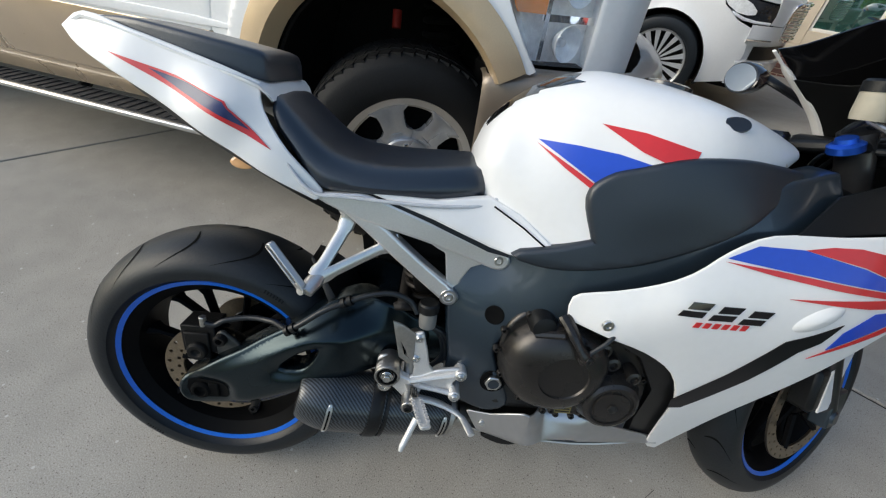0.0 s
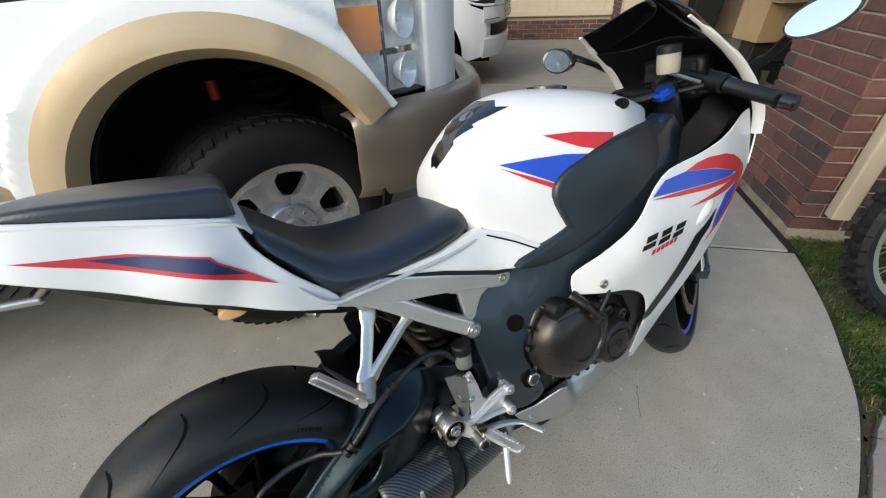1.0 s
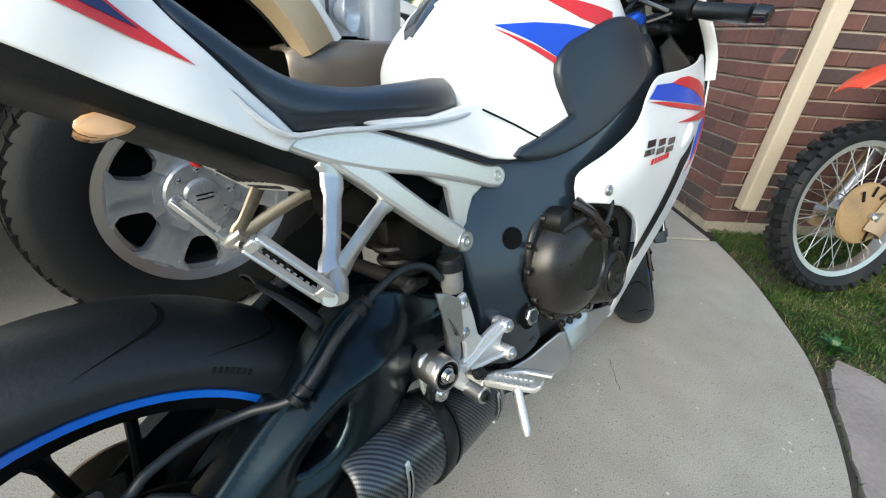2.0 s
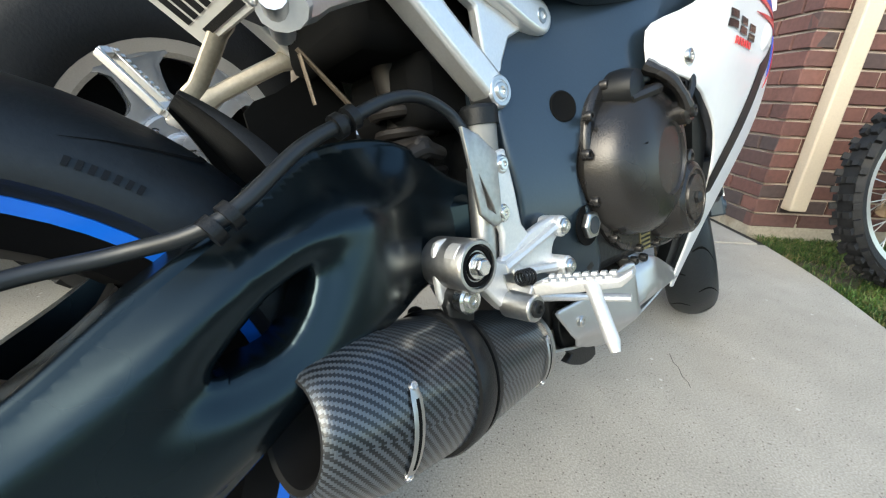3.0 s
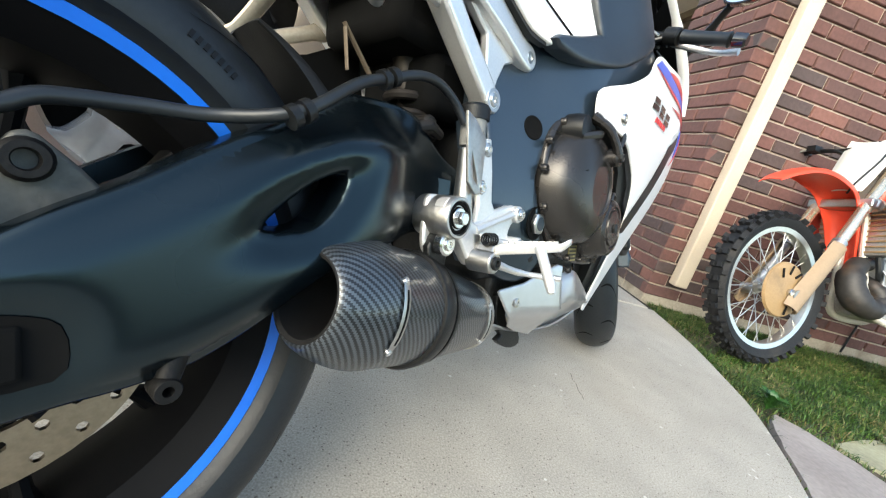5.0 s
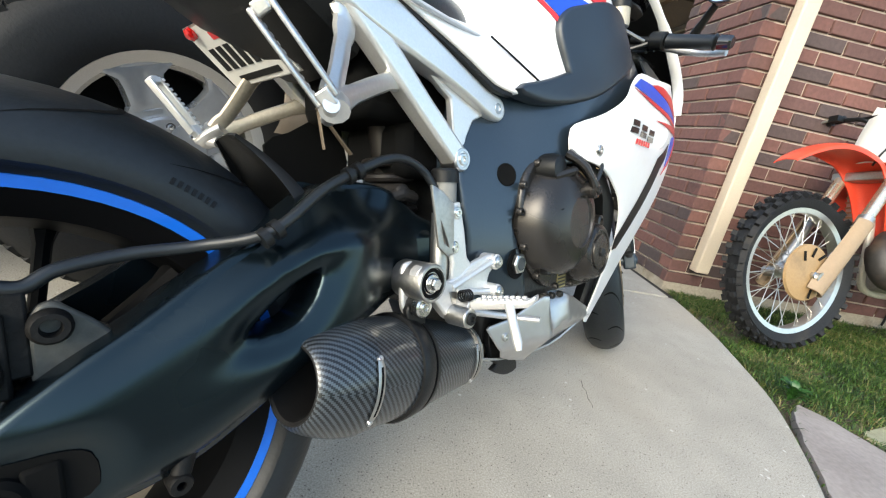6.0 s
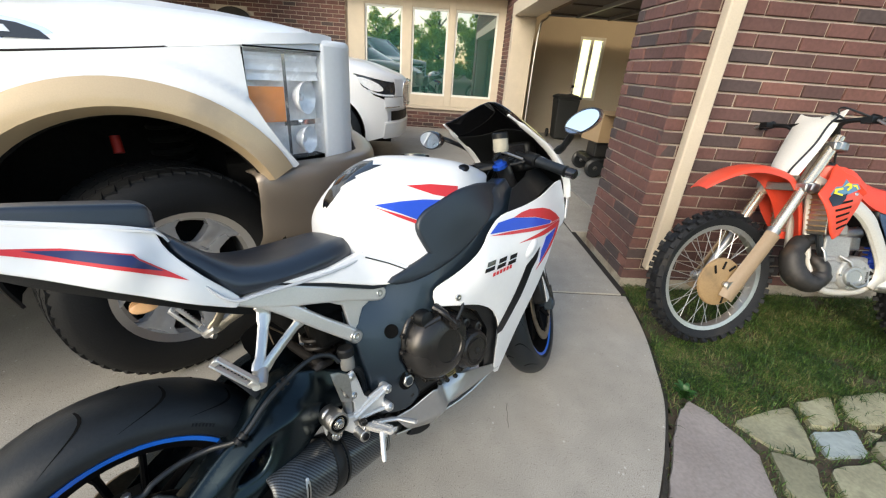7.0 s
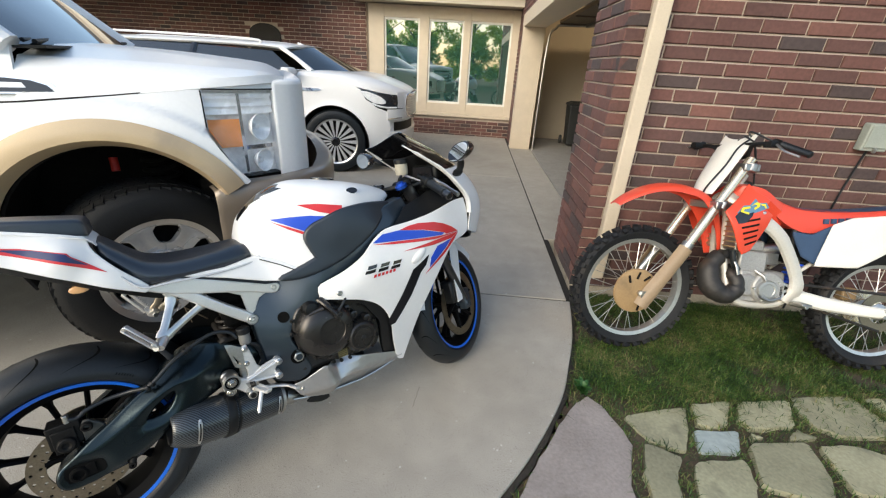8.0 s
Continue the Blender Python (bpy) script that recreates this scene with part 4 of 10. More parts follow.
ACX, ACZ = -0.06, 0.60


def truck_y(x, z):
    y = -(1.0 - 0.072 * max(0.0, (z - 0.93) / 0.3) ** 1.5 - 0.05 * max(0.0, (0.72 - z) / 0.3) ** 2)
    y += 0.55 * max(0.0, x - 0.1) ** 2
    r = math.hypot(x - ACX, z - ACZ)
    if x > -0.75:
        y -= 0.030 * (1 - ss(0.588, 0.606, r)) * ss(0.60, 0.72, z)
    return y


FENDER = [(-0.63, 1.165), (-0.45, 1.172), (-0.27, 1.182), (0.0, 1.21), (0.296, 1.243), (0.300, 1.085), (0.345, 1.00), (0.395, 0.92), (0.445, 0.85), (0.43, 0.84)] + arc(ACX, ACZ, 0.522, 28, 171, 22) + [(-0.70, 0.80), (-0.66, 0.98)]
both("front_fender", lambda: shell(FENDER, truck_y, 0.012, 0.014), WHITE_T, truck, "white front fender")
# tan wheel-arch flare: a rolled ring
FLM = mat("tan_arch_flare", (0.52, 0.39, 0.24), 0.38, metal=0.15, vary=0.06, coat=0.5, bscale=300, dirt=((0.30, 0.24, 0.17), 3.0, 0.6))


def flare_bm(cx, cz, r0, r1, a0, a1, taper=True):
    rows = []
    for k in range(33):
        a = radians(a0 + (a1 - a0) * k / 32)
        row = []
        for q in range(8):
            t = q / 7
            r = r1 + (r0 - r1) * t
            x, z = cx + r * math.cos(a), cz + r * math.sin(a)
            tp = 0.55 * max(0.0, x - 0.1) ** 2 if taper else 0.0
            y = -(1.034 + 0.016 * math.sin(t * 2.0)) + tp + (0.06 * (t - 0.75) / 0.25 if t > 0.75 else 0)
            row.append((x, y, z))
        rows.append(row)
    return skin(rows, 0.01)


both("arch_flare", lambda: flare_bm(ACX, ACZ, 0.428, 0.538, 27, 172), FLM, truck, "tan painted wheel-arch flare", angle=50)
both("arch_flare", lambda: flare_bm(-4.03, ACZ, 0.428, 0.538, 10, 172, False), FLM, truck, angle=50)
both("wheel_well", lambda: skin([[(ACX + r * math.cos(radians(a)), y, ACZ + r * math.sin(radians(a))) for a in range(-25, 206, 10)] for r, y in ((0.43, -0.965), (0.46, -0.92), (0.50, -0.80), (0.50, -0.46), (0.05, -0.44))], 0.01), WELL, truck, "near-black wheel well")
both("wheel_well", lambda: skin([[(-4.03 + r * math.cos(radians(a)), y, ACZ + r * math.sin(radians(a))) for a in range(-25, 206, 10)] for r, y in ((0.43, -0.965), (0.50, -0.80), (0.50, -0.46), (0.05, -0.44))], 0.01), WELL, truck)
# hood: near-flat crown with a raised middle and a soft shoulder
rows = []
for x, ze, zc, ye in ((-0.30, 1.181, 1.385, 0.918), (-0.15, 1.194, 1.378, 0.918), (0.0, 1.211, 1.372, 0.917), (0.18, 1.231, 1.362, 0.915), (0.33, 1.248, 1.350, 0.905), (0.48, 1.262, 1.337, 0.860), (0.58, 1.270, 1.322, 0.795), (0.645, 1.264, 1.292, 0.735)):
    rows.append(full([(x, -ye, ze), (x, -ye + 0.012, ze + 0.035), (x, -ye + 0.05, ze + (zc - ze) * 0.52), (x, -ye + 0.12, ze + (zc - ze) * 0.78), (x, -ye + 0.16, ze + (zc - ze) * 0.79), (x, -ye * 0.62, zc), (x, -ye * 0.3, zc + 0.012), (x, 0, zc + 0.015)]))
part("hood", skin(dense(rows, 2, 1), 0.014), WHITE_T, truck, "white sculpted hood", angle=50)
# dark tube along the hood seam; the gap's shade is its colour
both("hood_gap", lambda: tube([(x, truck_y(x, z) + 0.012, z + 0.002) for x, z in ((-0.62, 1.166), (-0.3, 1.181), (0.0, 1.210), (0.30, 1.2445))], 0.0035, 6), JOINT, truck)
# nose post and grille surround
both("grille_post", lambda: prism([(0.578, -0.797), (0.655, -0.768), (0.722, -0.700), (0.740, -0.60), (0.62, -0.60)], 0.60, 1.285, "xy"), WHITE_T, truck, "white grille surround post", bevel=0.022, segs=3)
part("grille_lip", prism([(0.62, 0.6), (0.738, 0.6), (0.755, 0), (0.738, -0.6), (0.62, -0.6)], 1.20, 1.285, "xy"), WHITE_T, truck, bevel=0.02)
for z in (0.88, 0.99, 1.10):
    part("grille_bar", prism([(0.66, 0.6), (0.728, 0.6), (0.75, 0), (0.728, -0.6), (0.66, -0.6)], z - 0.035, z + 0.035, "xy"), CHROME, truck, "chrome grille bar", bevel=0.012)
part("grille_back", box(0.60, 0.63, -0.6, 0.6, 0.8, 1.2), WELL, truck)
# headlight: silvered housing, amber block, bowls and a clear cover
HLP = [Vector(q) for q in smooth_path([(0.303, -0.910, 0), (0.40, -0.884, 0), (0.50, -0.840, 0), (0.594, -0.782, 0)], 4)]


def hl_patch(inset, u0, u1, ztop, zbot, wav=0.0):
    rows = []
    n = len(HLP) - 1
    for k in range(n + 1):
        u = u0 + (u1 - u0) * k / n
        q = HLP[int(u * n)].lerp(HLP[min(int(u * n) + 1, n)], u * n - int(u * n))
        zb = max(zbot, 1.085 - 0.235 * min(u / 0.42, 1.0))
        rows.append([(q.x - inset * 0.5, q.y + inset, ztop + (zb - ztop) * j / 8 + 0) for j in range(9)])
    return loft([[(x - wav * math.sin(j * 1.6 + x * 30), y + wav * math.sin(j * 2.2), z) for j, (x, y, z) in enumerate(r)] for r in rows], False, False)


CLEAR = mat("clear_lamp_cover", (0.95, 0.96, 0.97), 0.04, vary=0.0, rvary=0.0)
CLEAR.node_tree.nodes["Principled BSDF"].inputs["Alpha"].default_value = 0.10
for far in (False, True):
    flip = (lambda b: bmesh.ops.scale(b, vec=(1, -1, 1), verts=b.verts)) if far else (lambda b: None)

    def lamp(name, bm, m, parent, label=""):
        flip(bm)
        return part(name, bm, m, parent, label)
    hl = lamp("headlight", hl_patch(0.060, 0.0, 1.0, 1.235, 0.845, 0.006), MIRROR_LENS, truck, "tall clear headlight with amber side block")
    lamp("amber_block", hl_patch(0.018, 0.03, 0.46, 1.115, 0.99), AMBER, hl, "amber turn-signal block")
    lamp("silver_band", hl_patch(0.030, 0.02, 0.98, 1.225, 1.135, 0.004), mat("ribbed_lamp_silver", (0.92, 0.93, 0.94), 0.25, metal=0.1, vary=0.1, scale=20), hl)
    lamp("divider", hl_patch(0.022, 0.44, 0.98, 0.992, 0.972), CHROME, hl)
    lamp("divider", hl_patch(0.016, 0.46, 0.50, 1.225, 0.86), CHROME, hl)
    for z, r in ((1.075, 0.062), (0.915, 0.055)):
        m = Matrix.Translation((0.492, -0.800, z)) @ Vector((0, 0, 1)).rotation_difference(Vector((0.75, -0.66, 0))).to_matrix().to_4x4()
        lamp("lamp_bowl", lathe([(r, 0.030), (r * 0.98, 0.034), (r * 0.86, 0.014), (r * 0.55, -0.012), (0.016, -0.022), (0.012, 0.012), (0.0, 0.015)], 24, m), MIRROR_LENS, hl, "silvered lamp bowl")
    for q, z1, z0 in ((HLP[-1], 1.238, 0.845), (HLP[0], 1.238, 1.085)):
        lamp("lamp_wall", skin([[(q.x - d * 0.5, q.y + d, z) for z in (z1, (z1 + z0) / 2, z0)] for d in (0.002, 0.032, 0.066)], 0.002), MIRROR_LENS, hl)
    lamp("lamp_wall", skin([[(q.x - d * 0.5, q.y + d, 1.240) for q in HLP] for d in (0.002, 0.066)], 0.002), MIRROR_LENS, hl)
    cov = lamp("lamp_cover", hl_patch(0.0, 0.0, 1.0, 1.238, 0.845), CLEAR, hl, "clear plastic cover")
    cov.visible_shadow = False
    lamp("lamp_gasket", join(tube([(HLP[0].x - 0.004, HLP[0].y, z) for z in (1.238, 1.085)], 0.0035, 6), tube([(q.x, q.y + 0.002, 1.243) for q in HLP], 0.0035, 6)), BLACK_PL, hl)
both("hood_lip", lambda: skin([[(q.x, q.y + 0.003, 1.243), (q.x - 0.003, q.y + 0.006, 1.262), (q.x - 0.012, q.y + 0.020, 1.280)] for q in HLP], 0.004), WHITE_T, truck)
# bumper with a step-shaped end
rows = []
for x, y, zt, zb in ((0.292, -0.985, 0.815, 0.52), (0.32, -0.990, 0.825, 0.52), (0.46, -0.975, 0.842, 0.51), (0.60, -0.925, 0.842, 0.51), (0.76, -0.80, 0.842, 0.50), (0.86, -0.62, 0.84, 0.50), (0.91, -0.35, 0.84, 0.49), (0.925, 0.0, 0.84, 0.49)):
    k = Vector((0.35, -1, 0)).normalized() if y < -0.7 else Vector((1, 0, 0))
    rows.append([Vector((x, y, 0)) + Vector((0, 0, zt)) - k * 0.10, Vector((x, y, zt)) - k * 0.03, Vector((x, y, zt - 0.025)) - k * 0.004, Vector((x, y, zt - 0.10)), Vector((x, y, (zt + zb) / 2)) - k * 0.01, Vector((x, y, zb + 0.06)) - k * 0.015, Vector((x, y, zb)) - k * 0.06])
rows += [[Vector((p.x, -p.y, p.z)) for p in r] for r in reversed(rows[:-1])]
part("front_bumper", skin(dense(rows, 2, 2), 0.008), mat("tan_bumper_paint", (0.21, 0.172, 0.135), 0.38, metal=0.35, vary=0.06, coat=0.4, bscale=300), truck, "tan front bumper", angle=50)
part("bumper_mount", box(0.2, 0.66, -0.7, 0.7, 0.56, 0.80), WELL, truck)
part("tow_hook", tube(smooth_path([(0.31, -0.93, 0.66), (0.315, -0.95, 0.62), (0.34, -0.955, 0.60), (0.36, -0.94, 0.62)], 4), 0.011, 8), CHROME, truck)
# doors, lower body, cab, bed
both("front_door", lambda: shell([(-0.636, 1.20), (-0.640, 1.165), (-0.668, 0.985), (-0.708, 0.80), (-1.86, 0.80), (-1.86, 1.20)], truck_y, 0.02, 0.06, curl=0.006, curl_w=0.02), WHITE_T, truck, "white front door")
both("rear_door", lambda: shell([(-1.872, 1.20), (-1.872, 0.80), (-2.80, 0.80), (-2.86, 1.20)], truck_y, 0.02, 0.06, curl=0.006, curl_w=0.02), WHITE_T, truck, "white rear door")
both("door_moulding", lambda: shell(smooth_poly([(-0.745, 0.835), (-0.745, 0.812), (-1.85, 0.812), (-1.85, 0.835)], 3), lambda x, z: truck_y(x, z) - 0.005, 0.010, 0.2, curl=0.003, curl_w=0.012), WHITE_T, truck, "white door moulding")
both("door_moulding", lambda: shell([(-1.885, 0.835), (-1.885, 0.812), (-2.80, 0.812), (-2.80, 0.835)], lambda x, z: truck_y(x, z) - 0.005, 0.010, 0.2, curl=0.003, curl_w=0.012), WHITE_T, truck)
both("lower_door", lambda: shell([(-0.709, 0.792), (-0.730, 0.56), (-1.86, 0.56), (-1.86, 0.792)], truck_y, 0.02, 0.08, curl=0.006, curl_w=0.02), BEIGE_T, truck, "tan lower door")
both("lower_door", lambda: shell([(-1.872, 0.795), (-1.872, 0.56), (-2.80, 0.56), (-2.80, 0.795)], truck_y, 0.02, 0.08, curl=0.006, curl_w=0.02), BEIGE_T, truck)
both("rocker_panel", lambda: shell([(-0.575, 0.70), (-0.63, 0.795), (-0.695, 0.797), (-0.701, 0.785), (-0.724, 0.555), (-2.9, 0.555), (-2.9, 0.46), (-0.63, 0.46)], lambda x, z: truck_y(x, z) + 0.012, 0.02, 0.1), BEIGE_T, truck, "tan rocker panel")
BADGEM = mat("aged_tan_badge", (0.36, 0.31, 0.24), 0.4, metal=0.6, vary=0.25, scale=40, bump=0.3, bscale=200)
both("door_badge", lambda: shell(smooth_poly([(-0.800, 0.900), (-0.800, 0.928), (-0.822, 0.936), (-0.832, 0.952), (-0.852, 0.952), (-0.862, 0.936), (-0.884, 0.928), (-0.884, 0.900), (-0.862, 0.892), (-0.842, 0.884), (-0.822, 0.892)], 2), lambda x, z: truck_y(x, z) - 0.005, 0.006, 0.05), BADGEM, truck, "small tan metal door badge")
both("badge_bar", lambda: shell([(-0.808, 0.904), (-0.808, 0.918), (-0.876, 0.918), (-0.876, 0.904)], lambda x, z: truck_y(x, z) - 0.0075, 0.003, 0.05), WELL, truck)
# chrome side vent behind the hood
vent = smooth_poly([(-0.48, 1.205), (-0.16, 1.213), (-0.185, 1.243), (-0.23, 1.262), (-0.31, 1.272), (-0.48, 1.272)], 3, (0, 1))
vy = lambda x, z: -0.905 + max(0.0, z - 1.2) * 0.28
both("side_vent", lambda: shell(vent, lambda x, z: vy(x, z) - 0.006, 0.02, 0.05), CHROME, truck, "chrome side vent badge")
both("vent_mesh", lambda: shell([(-0.48, 1.213), (-0.185, 1.219), (-0.205, 1.24), (-0.25, 1.256), (-0.32, 1.263), (-0.48, 1.263)], lambda x, z: vy(x, z) - 0.010, 0.006, 0.05), BLACK_GL, truck)
both("vent_bar", lambda: shell([(-0.48, 1.228), (-0.265, 1.231), (-0.275, 1.248), (-0.48, 1.248)], lambda x, z: vy(x, z) - 0.013, 0.005, 0.05), ALU, truck)
both("inner_fender", lambda: skin([[(x, y, 1.15) for y in (-0.86, -0.72)] for x in (-0.62, -0.2, 0.12)], 0.01), WHITE_T, truck)
both("cowl_side", lambda: shell([(-0.30, 1.18), (-0.30, 1.38), (-0.66, 1.40), (-0.66, 1.17)], lambda x, z: -0.905 + max(0.0, z - 1.18) * 0.35, 0.02, 0.06), WHITE_T, truck)
# cab: windshield, pillars, roof, side glass, back wall
part("cowl", skin([[(-0.29, y, 1.372), (-0.19 - 0.0, y, 1.378)] for y in (-0.84, -0.4, 0, 0.4, 0.84)], 0.01), BLACK_PL, truck, "black wiper cowl")
part("windshield", skin(dense([full([(-0.30, -0.80, 1.375), (-0.24, -0.5, 1.38), (-0.21, 0, 1.38)]), full([(-0.62, -0.72, 1.66), (-0.57, -0.45, 1.665), (-0.545, 0, 1.668)]), full([(-0.95, -0.66, 1.90), (-0.91, -0.4, 1.912), (-0.89, 0, 1.916)])], 4, 4), 0.006), GLASS_CAR, truck, "tinted windshield")
both("a_pillar", lambda: tube([(-0.30, -0.835, 1.37), (-0.63, -0.755, 1.66), (-0.97, -0.69, 1.905)], [0.045, 0.042, 0.045], 10), WHITE_T, truck)
for y0, y1 in ((-0.72, -0.05), (-0.02, 0.62)):
    part("wiper", join(rod((-0.30, y0, 1.392), (-0.275, y1, 1.405), 0.009, 6), rod((-0.27, y0 + 0.02, 1.388), (-0.29, (y0 + y1) / 2, 1.402), 0.010, 6)), BLACK_PL, truck, "black wiper")
part("cab_roof", skin(dense([full([(x, -0.70, z - 0.03), (x, -0.62, z), (x, -0.3, z + 0.02), (x, 0, z + 0.025)]) for x, z in ((-0.92, 1.915), (-1.2, 1.945), (-1.9, 1.955), (-2.6, 1.935), (-2.9, 1.90))], 2, 2), 0.03), WHITE_T, truck, "white cab roof")
both("side_glass", lambda: shell([(-0.62, 1.21), (-0.66, 1.42), (-1.08, 1.86), (-1.80, 1.89), (-1.80, 1.21)], lambda x, z: -0.885 + (z - 1.2) * 0.27, 0.006, 0.1), GLASS_CAR, truck, "tinted side window")
both("side_glass", lambda: shell([(-1.92, 1.21), (-1.92, 1.89), (-2.55, 1.87), (-2.72, 1.21)], lambda x, z: -0.885 + (z - 1.2) * 0.27, 0.006, 0.1), GLASS_CAR, truck)
both("window_frame", lambda: join(*[tube(p, 0.032, 8) for p in ([(-1.86, -0.88, 1.2), (-1.86, -0.70, 1.9)], [(-2.84, -0.88, 1.2), (-2.66, -0.70, 1.89)], [(-0.97, -0.69, 1.905), (-2.7, -0.69, 1.905)], [(-0.60, -0.885, 1.2), (-2.86, -0.885, 1.2)])]), WHITE_T, truck)
part("cab_back", box(-2.92, -2.86, -0.92, 0.92, 0.6, 1.90), WHITE_T, truck, bevel=0.03)
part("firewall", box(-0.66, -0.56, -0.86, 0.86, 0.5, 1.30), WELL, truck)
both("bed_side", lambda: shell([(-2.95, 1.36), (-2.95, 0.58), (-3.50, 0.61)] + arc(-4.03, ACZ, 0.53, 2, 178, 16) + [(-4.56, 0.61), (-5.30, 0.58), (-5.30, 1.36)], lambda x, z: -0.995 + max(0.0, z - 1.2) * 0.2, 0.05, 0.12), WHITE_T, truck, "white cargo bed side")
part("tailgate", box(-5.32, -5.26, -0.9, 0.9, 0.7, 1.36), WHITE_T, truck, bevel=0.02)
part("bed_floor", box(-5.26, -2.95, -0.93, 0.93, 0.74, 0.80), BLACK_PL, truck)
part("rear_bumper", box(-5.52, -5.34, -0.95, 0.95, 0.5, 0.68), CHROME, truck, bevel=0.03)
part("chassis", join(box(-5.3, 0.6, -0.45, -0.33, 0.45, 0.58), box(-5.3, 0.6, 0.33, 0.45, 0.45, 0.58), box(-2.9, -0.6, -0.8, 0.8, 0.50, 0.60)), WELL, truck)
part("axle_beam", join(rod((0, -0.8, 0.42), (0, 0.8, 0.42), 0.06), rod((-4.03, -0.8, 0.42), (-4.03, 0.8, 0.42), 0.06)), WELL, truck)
part("shock", rod((-0.155, -0.62, 0.84), (-0.16, -0.60, 0.90), 0.018), mat("red_shock_paint", (0.5, 0.03, 0.02), 0.5), truck, "red suspension shock")
part("spring", tube([(0.02 + 0.075 * math.cos(q * 0.4), -0.55 + 0.075 * math.sin(q * 0.4), 0.55 + 0.0032 * q) for q in range(142)], 0.012, 6), WELL, truck)
# step bar
STEPM = mat("step_tread", (0.025, 0.025, 0.026), 0.7, vary=0.2, bump=0.4, bscale=200)
for s in (-1, 1):
    stp = part("step_bar", box(-2.7, -0.73, s * 0.985 - 0.075, s * 0.985 + 0.075, 0.40, 0.425), ALU, truck, "silver running board", bevel=0.008)
    part("step_tread", box(-2.66, -0.76, s * 0.985 - 0.058, s * 0.985 + 0.058, 0.423, 0.429), STEPM, stp, "black ribbed tread")
    for k in range(38):
        x = -2.64 + k * 0.05
        part("tread_rib", box(x, x + 0.026, s * 0.985 - 0.05, s * 0.985 + 0.05, 0.429, 0.433), STEPM, stp, smooth=False)
    for x in (-0.9, -1.6, -2.3):
        part("step_bracket", tube([(x, s * 0.80, 0.52), (x, s * 0.90, 0.43), (x, s * 0.95, 0.405)], 0.022, 6), BLACK_PL, stp)


ALLOY = mat("silver_wheel_alloy", (0.56, 0.565, 0.575), 0.26, metal=0.7, vary=0.08)


def truck_wheel(m):
    """Chunky tyre on an eight-lug alloy rim with wide spokes; faces -y."""
    w = part("wheel", lathe([(0.262, -0.13), (0.275, -0.125), (0.272, -0.115), (0.245, -0.10), (0.238, 0.10), (0.272, 0.12)], 56, pose(0, 0, 0, 90)), ALU_D, truck, "grey alloy wheel")
    w.matrix_basis = m @ Matrix.Diagonal((0.95, 1.0, 0.95, 1))
    prof = [(0.268, -0.125), (0.285, -0.138), (0.33, -0.145), (0.385, -0.140), (0.405, -0.132), (0.425, -0.112), (0.432, -0.06), (0.434, 0.0), (0.432, 0.06), (0.425, 0.112), (0.405, 0.132), (0.385, 0.140), (0.33, 0.145), (0.285, 0.138), (0.268, 0.125)]
    part("tyre", lathe([(r, h) for r, h in prof], 72, pose(0, 0, 0, 90)), TYRE_T, w, "dusty all-terrain tyre")
    bm = bmesh.new()
    for k in range(60):
        a = 2 * math.pi * k / 60
        for s in (-1, 1):
            c = a + (0.5 if s > 0 else 0) * 2 * math.pi / 60
            mm = Matrix.Rotation(-c, 4, 'Y')
            for x0, x1, y0, y1 in ((0.412, 0.4315, 0.062, 0.114), (0.416, 0.4345, 0.006, 0.052)):
                b = bmesh.ops.create_cube(bm, size=1.0, matrix=mm @ Matrix.Translation(((x0 + x1) / 2, s * (y0 + y1) / 2, 0)) @ Matrix.Rotation(0.3 * s, 4, 'X') @ Matrix.Diagonal((x1 - x0, y1 - y0, 0.037, 1)))
    tagged(part("tread_block", bm, TYRE_T, w, smooth=False), kind="stuff")
    part("rim_lip", lathe([(0.250, 0.118), (0.272, 0.132), (0.279, 0.136), (0.280, 0.128), (0.272, 0.120)], 56, pose(0, 0, 0, 90)), ALU, w, "bright rim lip")
    # flat near-black disc closes the rim behind the spokes
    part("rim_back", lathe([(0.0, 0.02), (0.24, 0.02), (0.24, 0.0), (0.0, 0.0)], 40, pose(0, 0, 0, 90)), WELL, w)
    for k in range(6):
        a = 2 * math.pi * k / 6 + 0.2
        bm = bmesh.new()
        sec = []
        for r, hw, y, dip in ((0.05, 0.029, -0.088, 0.003), (0.10, 0.0575, -0.094, 0.003), (0.126, 0.0725, -0.098, 0.004), (0.134, 0.060, -0.101, 0.02), (0.148, 0.050, -0.104, 0.035), (0.190, 0.052, -0.111, 0.035), (0.215, 0.058, -0.115, 0.032), (0.230, 0.080, -0.118, 0.024), (0.238, 0.118, -0.120, 0.010), (0.244, 0.140, -0.121, 0.004), (0.266, 0.153, -0.123, 0.002)):
            sec.append([Vector((r, y + dip, -hw)), Vector((r, y + 0.003, -hw * 0.93)), Vector((r, y, -hw * 0.6)), Vector((r, y + 0.007, -hw * 0.22)), Vector((r, y + 0.007, hw * 0.22)), Vector((r, y, hw * 0.6)), Vector((r, y + 0.003, hw * 0.93)), Vector((r, y + dip, hw))])
        bm = loft(sec)
        bm.transform(Matrix.Rotation(a, 4, 'Y'))
        part("spoke", bm, ALLOY, w, "wide silver alloy spoke", angle=50)
    part("hub_cap", lathe([(0.0, 0.128), (0.040, 0.128), (0.050, 0.124), (0.055, 0.112), (0.100, 0.109), (0.106, 0.102), (0.108, 0.07), (0.0, 0.07)], 36, pose(0, 0, 0, 90)), ALLOY, w, "silver hub plate with raised centre cap")
